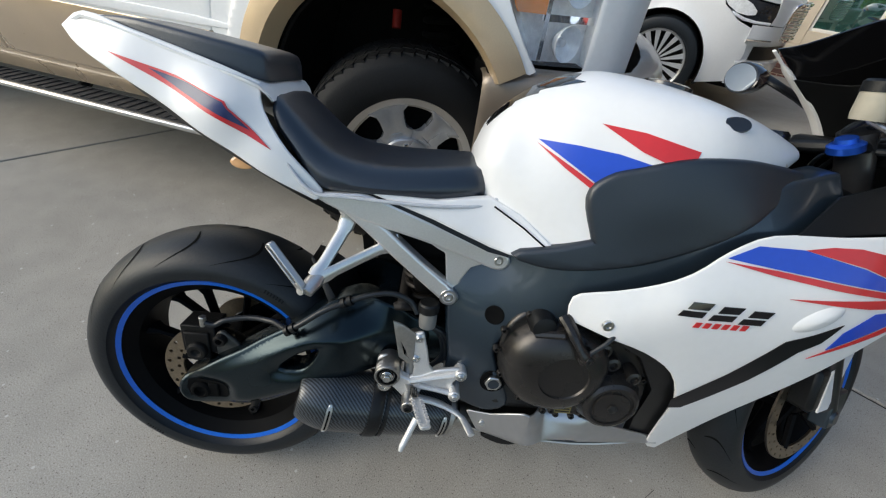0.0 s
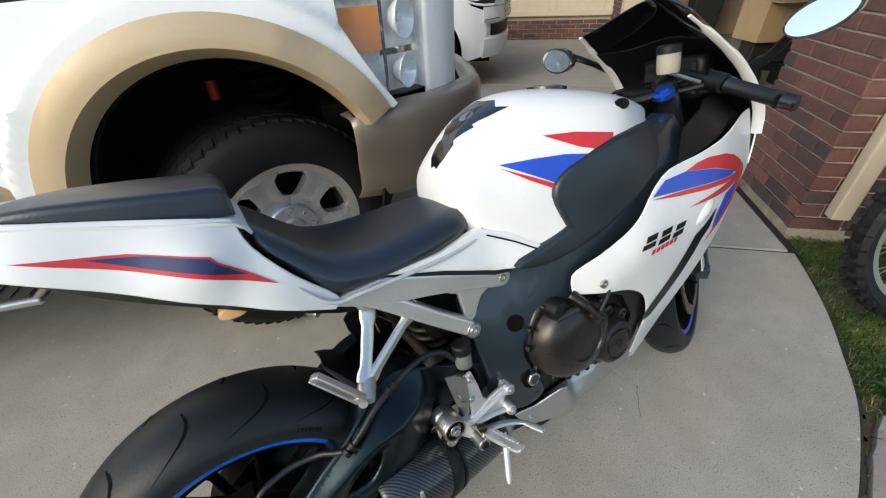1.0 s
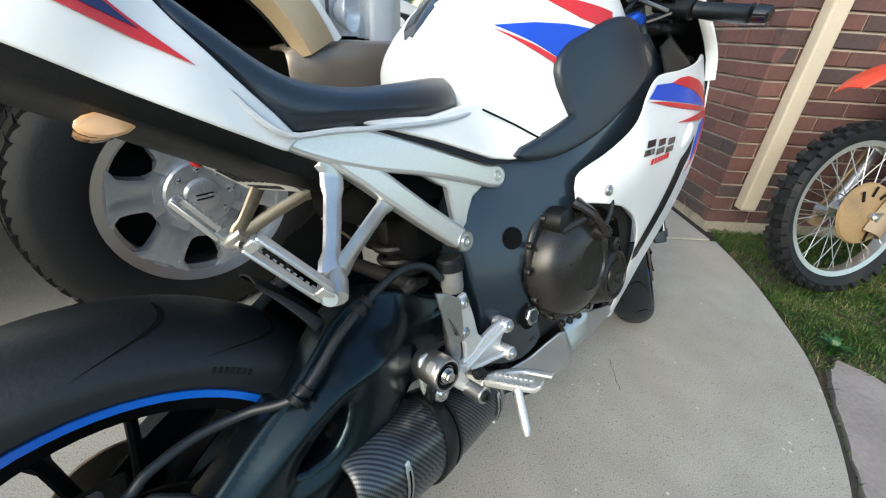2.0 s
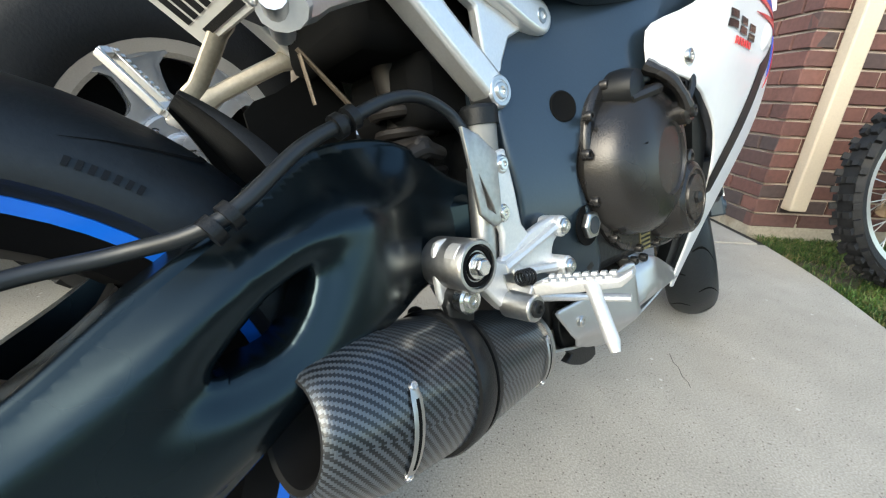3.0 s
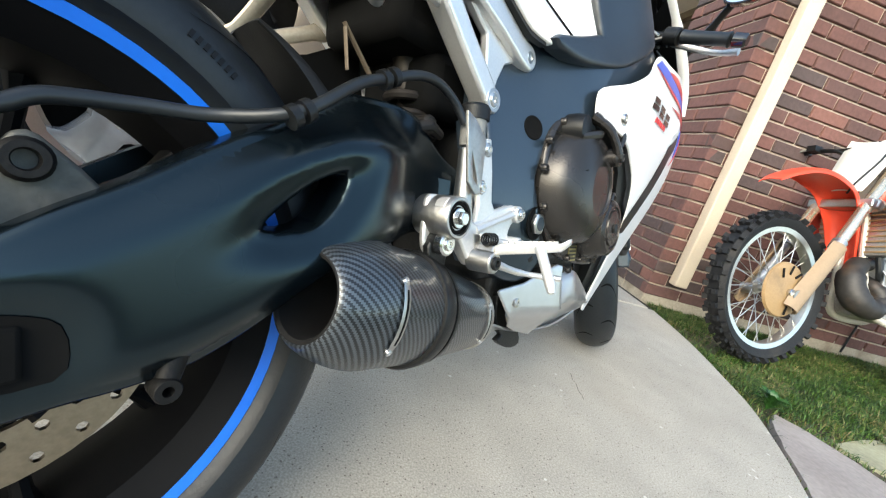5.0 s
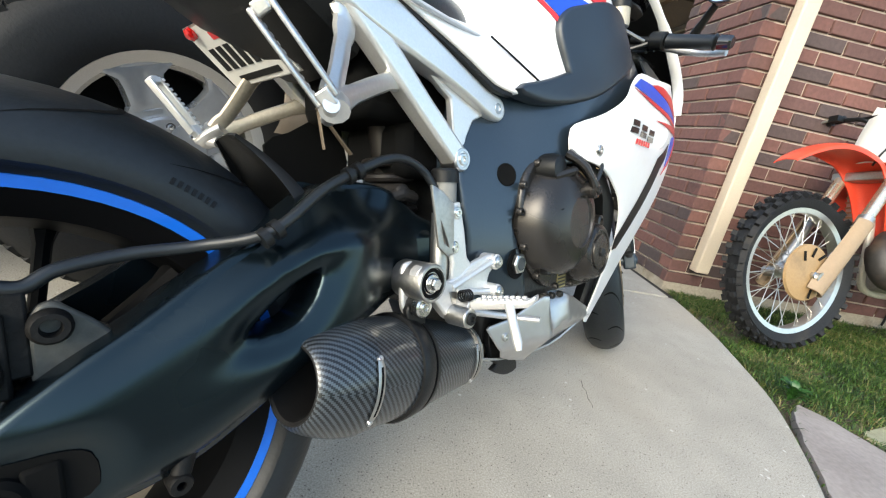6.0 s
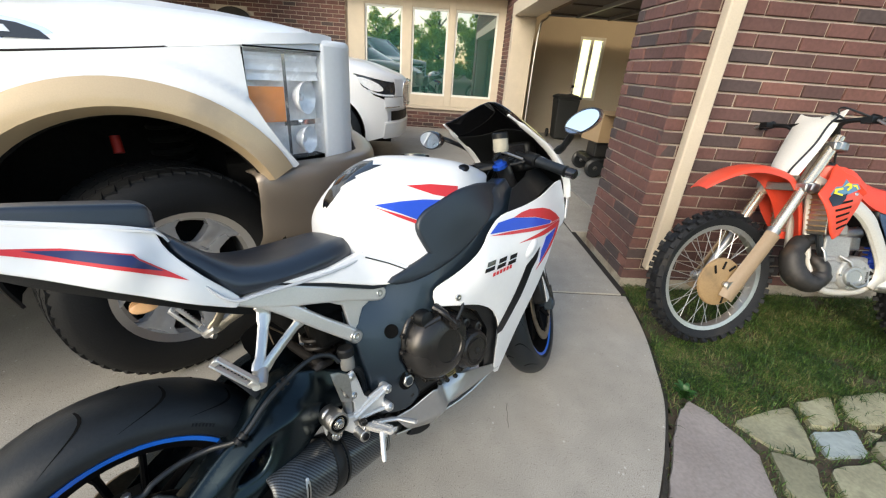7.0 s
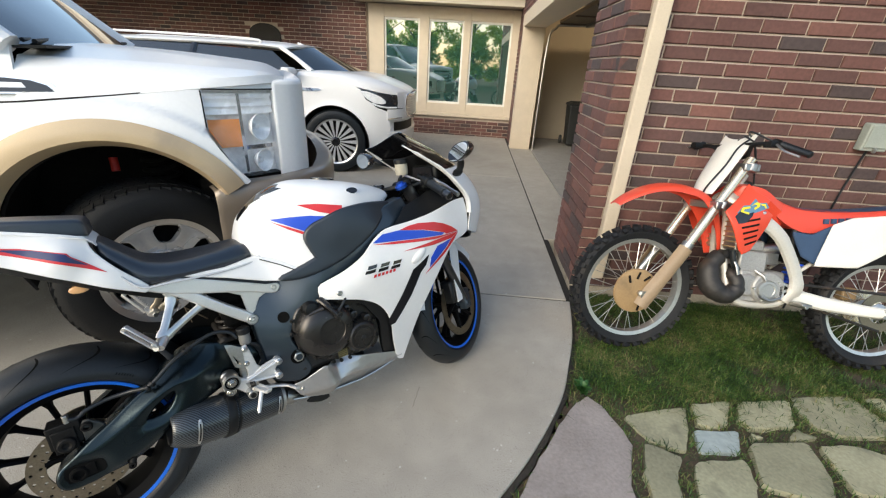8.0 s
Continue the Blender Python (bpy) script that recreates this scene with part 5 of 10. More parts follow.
    for z in (-0.007, 0.007):
        part("cap_groove", box(-0.026, 0.026, -0.1292, -0.1276, z - 0.0025, z + 0.0025), WELL, w, smooth=False)
    for k in range(8):
        a = 2 * math.pi * k / 8
        part("lug_nut", lathe([(0.0, 0.106), (0.0125, 0.108), (0.0125, 0.1105), (0.0095, 0.1105), (0.009, 0.106), (0.007, 0.106), (0.0065, 0.116), (0.0, 0.117)], 16, Matrix.Translation((0.079 * math.cos(a), 0, 0.079 * math.sin(a))) @ pose(0, 0, 0, 90)), CHROME, w)
    return w


truck_wheel(pose(-0.03, -0.80, 0.4147, 0, 0, 24))
truck_wheel(pose(-0.03, 0.80, 0.4147, 0, 0, 204))
truck_wheel(pose(-4.03, -0.84, 0.4147))
truck_wheel(pose(-4.03, 0.84, 0.4147, 0, 0, 180))

# -- white SUV further up the drive --
suv = thing("suv", pose(-0.846, 5.466, 0, 0, 0, 5), "pearl white SUV with many-spoked alloy wheels parked by the house", "car")


def suv_y(x, z):
    y = -(1.0 - 0.03 * max(0.0, (z - 0.95) / 0.3) - 0.06 * max(0.0, (0.6 - z) / 0.3) ** 2)
    y += 0.42 * max(0.0, x - 0.35) ** 2
    r = math.hypot(x, z - 0.40)
    y -= 0.016 * (1 - ss(0.46, 0.50, r))
    y += 0.012 * (1 - abs((z - 0.98) / 0.03)) if abs(z - 0.98) < 0.03 and x < 0.3 else 0
    return y


FARCH = arc(0.0, 0.40, 0.455, -12, 192, 26)
RARCH = arc(-3.11, 0.40, 0.455, -12, 192, 22)
both("front_fender", lambda: shell([(-0.72, 1.165), (-0.2, 1.180), (0.05, 1.150), (0.18, 1.122), (0.30, 1.088), (0.36, 1.05), (0.42, 0.945), (0.60, 0.85), (0.80, 0.80), (0.85, 0.60), (0.80, 0.36), (0.44, 0.30)] + FARCH[1:-1] + [(-0.45, 0.30), (-0.72, 0.28)], suv_y, 0.02, 0.06), WHITE_S, suv, "white front fender")
both("front_door", lambda: shell([(-0.73, 1.165), (-0.73, 0.28), (-1.74, 0.28), (-1.74, 1.175)], suv_y, 0.02, 0.09, curl=0.006, curl_w=0.02), WHITE_S, suv, "white front door")
both("rear_door", lambda: shell([(-1.755, 1.175), (-1.755, 0.28), (-2.60, 0.28), (-2.66, 0.50)] + [(-2.70, 1.175)], suv_y, 0.02, 0.09, curl=0.006, curl_w=0.02), WHITE_S, suv, "white rear door")
both("rear_quarter", lambda: shell([(-2.715, 1.175), (-2.68, 0.50)] + [p for p in RARCH if p[1] > 0.45] + [(-3.60, 0.32), (-4.2, 0.34), (-4.30, 1.175)], lambda x, z: suv_y(x, z) + 0.1 * max(0, -x - 3.6), 0.02, 0.09), WHITE_S, suv, "white rear quarter panel")
both("arch_lining", lambda: skin([[(r * math.cos(radians(a)), y, 0.40 + r * math.sin(radians(a))) for a in range(-15, 196, 10)] for r, y in ((0.452, -0.99), (0.47, -0.9), (0.47, -0.6), (0.05, -0.6))], 0.01), WELL, suv)
both("arch_lining", lambda: skin([[(-3.11 + r * math.cos(radians(a)), y, 0.40 + r * math.sin(radians(a))) for a in range(-15, 196, 10)] for r, y in ((0.452, -0.97), (0.47, -0.9), (0.47, -0.6), (0.05, -0.6))], 0.01), WELL, suv)
both("sill", lambda: shell([(-0.46, 0.30), (-0.46, 0.24), (-2.65, 0.24), (-2.65, 0.30)], lambda x, z: suv_y(x, z) + 0.01, 0.03, 0.1), BLACK_PL, suv, "black side sill")
both("fender_strip", lambda: shell(smooth_poly([(-0.50, 1.005), (-0.16, 1.015), (-0.16, 1.045), (-0.50, 1.035)], 2), lambda x, z: suv_y(x, z) - 0.012, 0.014, 0.1), CHROME, suv, "chrome fender strip")
rows = []
for x, ze, zc, ye in ((-0.42, 1.175, 1.245, 0.955), (-0.2, 1.175, 1.262, 0.955), (0.05, 1.145, 1.255, 0.95), (0.30, 1.080, 1.225, 0.958), (0.60, 1.032, 1.17, 0.918), (0.90, 1.000, 1.105, 0.79), (1.08, 1.005, 1.06, 0.62), (1.17, 0.985, 1.015, 0.52)):
    rows.append(full([(x, -ye, ze), (x, -ye + 0.03, ze + (zc - ze) * 0.5), (x, -ye * 0.84, ze + (zc - ze) * 0.86), (x, -ye * 0.7, zc - 0.004), (x, -ye * 0.45, zc - 0.002), (x, -ye * 0.2, zc + 0.012), (x, 0, zc + 0.014)]))
part("hood", skin(dense(rows, 2, 2), 0.014), WHITE_S, suv, "white sculpted hood", angle=60)
# nose: fascia lofted round the front
rows = []
for x, y in ((0.80, -0.935), (0.93, -0.86), (1.06, -0.73), (1.15, -0.55), (1.21, -0.30), (1.23, 0.0)):
    d = Vector((1, 0, 0)) if y > -0.6 else Vector((0.6, -0.8, 0))
    rows.append([Vector((x, y, z)) - d * q for z, q in ((0.83, 0.02), (0.74, 0.0), (0.70, 0.0), (0.67, 0.035), (0.56, 0.035), (0.53, 0.0), (0.42, 0.01), (0.34, 0.05))])
rows += [[Vector((p.x, -p.y, p.z)) for p in r] for r in reversed(rows[:-1])]
part("front_bumper", skin(dense(rows, 2, 1), 0.012), WHITE_S, suv, "white front bumper", angle=50)
both("lower_intake", lambda: skin([[(x - 0.022, y, 0.67), (x - 0.022, y, 0.56)] for x, y in ((0.93, -0.86), (1.06, -0.74), (1.16, -0.55), (1.215, -0.30))], 0.006), BLACK_PL, suv, "black lower intake")
both("bumper_trim", lambda: tube([(0.80, -0.952, 0.715), (0.95, -0.875, 0.72), (1.05, -0.77, 0.72)], 0.008, 6), CHROME, suv)
both("headlight", lambda: skin([[(x, y, zt), (x + 0.012, y - 0.01, (zt + zb) / 2), (x, y, zb)] for x, y, zt, zb in ((0.30, -0.962, 1.06, 1.05), (0.42, -0.958, 1.05, 0.94), (0.58, -0.935, 1.025, 0.87), (0.76, -0.885, 1.00, 0.835), (0.92, -0.795, 0.985, 0.825), (0.96, -0.755, 0.98, 0.83))], 0.02), mat("smoked_lamp", (0.03, 0.033, 0.04), 0.08, vary=0.3, coat=1.0), suv, "slim dark headlight with chrome strips")
both("lamp_strip", lambda: skin([[(x, y - 0.014, zt), (x, y - 0.014, zb)] for x, y, zt, zb in ((0.34, -0.966, 1.045, 1.035), (0.44, -0.962, 1.035, 0.945), (0.56, -0.944, 1.01, 0.90), (0.68, -0.920, 0.975, 0.89), (0.76, -0.895, 0.93, 0.90))], 0.006), MIRROR_LENS, suv, "silvered lamp strip")
both("lamp_strip", lambda: tube([(0.50, -0.968, 0.90), (0.66, -0.935, 0.862), (0.80, -0.885, 0.848), (0.95, -0.785, 0.845)], 0.012, 6), MIRROR_LENS, suv)
both("nose_panel", lambda: skin([[(x, y, 0.835), (x + 0.008, y - 0.004, 0.92), (x - 0.02, y + 0.01, 1.03)] for x, y in ((0.965, -0.765), (1.03, -0.705), (1.09, -0.635), (1.12, -0.60))], 0.01), WHITE_S, suv, "white nose panel beside the grille")
GRM = mat("chrome_mesh", (0.6, 0.61, 0.63), 0.3, metal=0.6, vary=0.25, scale=60, bump=0.6, bscale=90)
gr = part("grille", skin([[(1.10 + 0.0, -0.62, z), (1.185, -0.50, z), (1.225, -0.25, z), (1.24, 0, z), (1.225, 0.25, z), (1.185, 0.50, z), (1.10, 0.62, z)] for z in (0.74, 0.86, 0.98)], 0.012), GRM, suv, "chrome mesh grille")
part("grille_rim", tube(smooth_path([(1.11, -0.635, 0.86), (1.125, -0.62, 0.985), (1.20, -0.48, 1.0), (1.255, 0, 1.005), (1.20, 0.48, 1.0), (1.125, 0.62, 0.985), (1.11, 0.635, 0.86), (1.125, 0.60, 0.735), (1.20, 0.46, 0.725), (1.255, 0, 0.72), (1.20, -0.46, 0.725), (1.125, -0.60, 0.735), (1.11, -0.635, 0.86)], 3), 0.016, 8), CHROME, gr)
for k in range(9):
    z = 0.755 + k * 0.027
    part("grille_wire", tube([(1.115, -0.61, z), (1.195, -0.49, z), (1.24, -0.25, z), (1.252, 0, z), (1.24, 0.25, z), (1.195, 0.49, z), (1.115, 0.61, z)], 0.005, 5), CHROME, gr)
# greenhouse
part("windshield", skin(dense([full([(-0.26, -0.80, 1.245), (0.02, -0.55, 1.25), (0.18, -0.25, 1.255), (0.22, 0, 1.256)]), full([(-0.46, -0.70, 1.41), (-0.24, -0.48, 1.425), (-0.12, -0.22, 1.435), (-0.09, 0, 1.437)]), full([(-0.64, -0.62, 1.555), (-0.47, -0.42, 1.585), (-0.38, -0.2, 1.60), (-0.36, 0, 1.603)])], 3, 3), 0.006), GLASS_CAR, suv, "dark windshield")
both("a_pillar", lambda: tube([(-0.27, -0.83, 1.235), (-0.47, -0.735, 1.40), (-0.68, -0.66, 1.555)], [0.036, 0.030, 0.034], 8), WHITE_S, suv)
part("roof", skin(dense([full([(x + dx, -0.68, z - 0.045), (x + dx * 0.6, -0.60, z - 0.008), (x, -0.3, z + 0.02), (x, 0, z + 0.03)]) for x, z, dx in ((-0.40, 1.585, -0.26), (-0.9, 1.62, 0), (-1.8, 1.625, 0), (-3.0, 1.60, 0), (-4.1, 1.55, 0))], 2, 2), 0.03), WHITE_S, suv, "white roof")
both("roof_rail", lambda: tube(smooth_path([(-0.95, -0.62, 1.60), (-1.05, -0.63, 1.655), (-2.0, -0.63, 1.67), (-3.2, -0.62, 1.655), (-3.35, -0.61, 1.60)], 4), 0.018, 6), WHITE_S, suv, "white roof rail")
part("roof_fin", tube([(-0.62, 0.0, 1.615), (-0.68, 0, 1.66)], [0.03, 0.01], 8), WHITE_S, suv)
both("side_glass", lambda: shell([(-0.42, 1.19), (-0.78, 1.50), (-1.70, 1.535), (-1.70, 1.19)], lambda x, z: -0.955 + (z - 1.18) * 0.72, 0.006, 0.15), GLASS_CAR, suv, "dark side window")
both("side_glass", lambda: shell([(-1.78, 1.19), (-1.78, 1.535), (-2.62, 1.53), (-2.70, 1.19)], lambda x, z: -0.955 + (z - 1.18) * 0.72, 0.006, 0.15), GLASS_CAR, suv)
both("side_glass", lambda: shell([(-2.78, 1.19), (-2.70, 1.53), (-3.7, 1.50), (-4.05, 1.19)], lambda x, z: -0.955 + (z - 1.18) * 0.72, 0.006, 0.15), GLASS_CAR, suv)
both("window_pillar", lambda: join(*[tube([(x0, -0.955, 1.18), (x1, -0.70, 1.545)], 0.038, 6) for x0, x1 in ((-1.74, -1.74), (-2.74, -2.66), (-4.12, -3.85))]), BLACK_GL, suv)
both("belt_trim", lambda: tube([(-0.42, -0.962, 1.185), (-4.1, -0.962, 1.185)], 0.012, 6), CHROME, suv)
part("tail", skin(dense([full([(-4.30, -0.93, 0.5), (-4.38, -0.6, 0.5), (-4.40, 0, 0.5)]), full([(-4.31, -0.94, 1.17), (-4.38, -0.6, 1.18), (-4.40, 0, 1.18)]), full([(-4.08, -0.70, 1.54), (-4.14, -0.4, 1.56), (-4.15, 0, 1.57)])], 2, 2), 0.02), WHITE_S, suv, "white tailgate")
part("underbody", box(-4.2, 0.9, -0.62, 0.62, 0.26, 0.75), WELL, suv)
both("side_mirror", lambda: loft([[Vector((-0.50 + dx, y + 0.0, z)) for dx, z in ((0.07 * s, 1.17), (0.10 * s, 1.22), (0.07 * s, 1.28), (-0.05 * s, 1.28), (-0.07 * s, 1.17))] for y, s in ((-0.95, 0.6), (-1.0, 1.0), (-1.12, 1.0), (-1.17, 0.6))]), WHITE_S, suv, "white door mirror", bevel=0.01)


def suv_wheel(m):
    w = part("wheel", lathe([(0.262, -0.11), (0.285, -0.105), (0.265, -0.08), (0.255, 0.08), (0.285, 0.105)], 48, pose(0, 0, 0, 90)), BLACK_GL, suv, "machined alloy wheel")
    w.matrix_basis = m
    part("tyre", lathe([(0.280, -0.11), (0.30, -0.13), (0.345, -0.135), (0.382, -0.12), (0.397, -0.09), (0.40, 0), (0.397, 0.09), (0.382, 0.12), (0.345, 0.135), (0.30, 0.13), (0.280, 0.11)], 56, pose(0, 0, 0, 90)), TYRE, w, "black road tyre")
    part("rim_back", lathe([(0.0, 0.03), (0.26, 0.03), (0.26, 0.02), (0, 0.02)], 40, pose(0, 0, 0, 90)), WELL, w)
    part("rim_lip", lathe([(0.268, 0.112), (0.285, 0.122), (0.289, 0.118), (0.280, 0.108)], 48, pose(0, 0, 0, 90)), ALU, w)
    for k in range(18):
        a = 2 * math.pi * k / 18
        bm = loft([[Vector((r, y + 0.02, -hw)), Vector((r, y, -hw)), Vector((r, y, hw)), Vector((r, y + 0.02, hw))] for r, hw, y in ((0.055, 0.006, -0.09), (0.15, 0.013, -0.10), (0.274, 0.024, -0.114))])
        bm.transform(Matrix.Rotation(a, 4, 'Y'))
        part("spoke", bm, SPOKES, w, smooth=False)
    part("hub_cap", lathe([(0.0, 0.105), (0.04, 0.105), (0.058, 0.09), (0.06, 0.06), (0, 0.06)], 24, pose(0, 0, 0, 90)), BLACK_GL, w)
    return w


for x in (0.0, -3.11):
    suv_wheel(pose(x, -0.885, 0.40, 0, 0, 8 if x == 0 else 0))
    suv_wheel(pose(x, 0.885, 0.40, 0, 0, 180))

# the short nose and low roof
for ob in list(suv.children) + list(gr.children):
    if not ob.name.startswith("wheel"):
        for v in ob.data.vertices:
            if v.co.x > 0.46:
                v.co.x = 0.46 + (v.co.x - 0.46) * 0.68
            if v.co.z > 1.2:
                v.co.z = 1.2 + (v.co.z - 1.2) * 0.78


# ---- the white sports motorcycle, leaning on its side stand ----
from mathutils.bvhtree import BVHTree

bike = thing("sport_motorcycle", pose(0, 0, 0, -13.76, 0, 43.44), "white sports motorcycle with red and blue graphics leaning on its stand", "motorcycle")


def refine(rows, nu, nv, closed=False):
    """Refine a net of points by Catmull-Rom both ways."""
    fine = [smooth_path(r, nv) for r in rows]
    cols = list(zip(*fine))
    cols = [smooth_path(c, nu) for c in cols]
    return [list(r) for r in zip(*cols)]


def mirror_row(half):
    """Half a cross-section (y positive, ending at the middle) into a whole one."""
    return [(x, -y, z) for x, y, z in half] + [(x, y, z) for x, y, z in reversed(half[:-1])]


def net(rows, thick=0.0):
    """An open skin through rows of points, with optional thickness inwards."""
    bm = loft(rows, False, False)
    if thick:
        bmesh.ops.recalc_face_normals(bm, faces=bm.faces)
        bmesh.ops.solidify(bm, geom=bm.faces[:], thickness=thick)
    return bm


def side_cast(bm, fallback=-0.2):
    """Depth of a skin's right-hand side at (x, z)."""
    tree_ = BVHTree.FromBMesh(bm)

    def f(x, z):
        hit = tree_.ray_cast(Vector((x, -0.7, z)), Vector((0, 1, 0)))
        return hit[0].y if hit[0] is not None else fallback
    return f


def holed_shell(poly, hole, depth, thick, step, curl, curl_w):
    """A curved panel with one opening through it."""
    bm = sheet(poly, step)
    hs = [(Vector(hole[i]), Vector(hole[(i + 1) % len(hole)])) for i in range(len(hole))]
    for a, b in hs:
        d = b - a
        bmesh.ops.bisect_plane(bm, geom=bm.verts[:] + bm.edges[:] + bm.faces[:], plane_co=(a.x, 0, a.y), plane_no=(-d.y, 0, d.x), dist=1e-5)
    gone = [f for f in bm.faces if point_in(hole, f.calc_center_median().x, f.calc_center_median().z)]
    bmesh.ops.delete(bm, geom=gone, context='FACES')
    for v in bm.verts:
        v.co.y = depth(v.co.x, v.co.z)
    return backed(bm, depth, thick, curl)


def flip_y(bm):
    bmesh.ops.scale(bm, vec=(1, -1, 1), verts=bm.verts)
    return bm


# -- wheels --
def tyre_bm(r, width, rim_r, crown, n=72):
    half = width / 2
    prof = []
    for k in range(15):
        a = -math.pi / 2 + math.pi * k / 14
        prof.append((r - crown * (1 - math.cos(a)) ** 1.0, half * math.sin(a)))
    prof = [(rim_r, -half * 0.80), (rim_r + 0.008, -half * 0.88), ((rim_r + prof[0][0]) / 2, -half * 0.97)] + prof + [((rim_r + prof[0][0]) / 2, half * 0.97), (rim_r + 0.008, half * 0.88), (rim_r, half * 0.80)]
    return lathe(prof, n, pose(0, 0, 0, 90))


def groove_mesh(r, width, crown, side):
    """One thin dark strip swept across half the tread, a sipe's shade put into colour."""
    bm = bmesh.new()
    half = width / 2
    pa, pb = [], []
    for i in range(9):
        t = i / 8
        a = 0.18 + 1.05 * t
        ang = 0.26 * t - 0.12 * math.sin(t * 3.1)
        rr = r - crown * (1 - math.cos(a)) + 0.0006
        w = 0.011 * math.sin(math.pi * min(0.15 + t * 0.8, 1.0))
        for lst, da in ((pa, -w), (pb, w)):
            q = ang + da
            lst.append(bm.verts.new((rr * math.cos(q), side * half * math.sin(a), rr * math.sin(q))))
    for i in range(8):
        bm.faces.new((pa[i], pa[i + 1], pb[i + 1], pb[i]))
    me = bpy.data.meshes.new("tread_groove")
    bm.to_mesh(me)
    bm.free()
    me.materials.append(GROOVE)
    return me


# near-black for black parts, and for recesses with their shade put into colour
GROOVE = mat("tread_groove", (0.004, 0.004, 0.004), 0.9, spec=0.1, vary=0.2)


def sport_wheel(name, m, r, width, crown, rim_half, rim_r, tape_y):
    w = part(name, lathe([(rim_r - 0.004, -rim_half), (rim_r + 0.006, -rim_half + 0.002), (rim_r + 0.004, -rim_half + 0.008), (rim_r - 0.022, -rim_half + 0.022), (rim_r - 0.03, 0), (rim_r - 0.022, rim_half - 0.022), (rim_r + 0.004, rim_half - 0.008), (rim_r + 0.006, rim_half - 0.002), (rim_r - 0.004, rim_half), (rim_r - 0.03, rim_half - 0.022), (rim_r - 0.042, 0), (rim_r - 0.03, -rim_half + 0.022), (rim_r - 0.004, -rim_half)], 72, pose(0, 0, 0, 90)), RIMBLK, bike, "glossy black cast wheel rim")
    w.matrix_basis = m
    part("tyre", tyre_bm(r, width, rim_r + 0.002, crown), TYRE, w, "black sports tyre")
    for side in (-1, 1):
        me = groove_mesh(r, width, crown, side)
        for k in range(15):
            ob = new("tread_groove", me)
            ob.parent = w
            ob.matrix_basis = Matrix.Rotation(-2 * math.pi * (k + (0.5 if side > 0 else 0)) / 15, 4, 'Y')
    for side in (-1, 1):
        part("rim_tape", lathe([(rim_r - 0.0055, side * (tape_y - 0.003)), (rim_r + 0.0042, side * (tape_y + 0.0012)), (rim_r + 0.0034, side * (tape_y + 0.0028)), (rim_r - 0.0065, side * (tape_y - 0.0008)), (rim_r - 0.0055, side * (tape_y - 0.003))], 72, pose(0, 0, 0, 90)), TAPE, w, "bright blue rim tape")
    part("hub", lathe([(0.0, -0.06), (0.03, -0.06), (0.045, -0.045), (0.05, 0.0), (0.045, 0.045), (0.03, 0.06), (0.0, 0.06)], 28, pose(0, 0, 0, 90)), RIMBLK, w)
    for k in range(6):
        for d in (-1, 1):
            a0, a1 = 2 * math.pi * k / 6 + d * 0.06, 2 * math.pi * k / 6 + d * 0.30
            p0 = Vector((0.04 * math.cos(a0), d * 0.012, 0.04 * math.sin(a0)))
            p1 = Vector(((rim_r - 0.036) * math.cos(a1), d * 0.018, (rim_r - 0.036) * math.sin(a1)))
            mid = (p0 + p1) / 2
            part("spoke", tube([p0, p0.lerp(p1, 0.18), mid, p0.lerp(p1, 0.86), p1], [0.012, 0.0085, 0.0068, 0.0074, 0.013], 8, True, 2.0, up=(0, 1, 0)), RIMBLK, w)
    return w


rear = sport_wheel("rear_wheel", pose(0, 0, 0.311), 0.311, 0.19, 0.064, 0.076, 0.222, 0.0765)
# raised sidewall lettering as plain bars
MARKM = mat("moulded_rubber_mark", (0.006, 0.007, 0.009), 0.6, spec=0.15)
for base in (0.9, 3.9):
    for k in range(7):
        a = base + k * 0.026
        bm = bmesh.new()
        lo, hi = [], []
        for rr, t in ((0.252, a), (0.252, a + 0.013), (0.2585, a + 0.013), (0.2585, a)):
            y = 0.095 * math.sin(math.acos(1 - (0.311 - rr) / 0.064))
            hi.append(bm.verts.new((rr * math.cos(t), -y - 0.0010, rr * math.sin(t))))
            lo.append(bm.verts.new((rr * math.cos(t), -y + 0.003, rr * math.sin(t))))
        bm.faces.new(hi)
        for q in range(4):
            bm.faces.new((hi[q], hi[(q + 1) % 4], lo[(q + 1) % 4], lo[q]))
        part("sidewall_mark", bm, MARKM, rear, smooth=False)


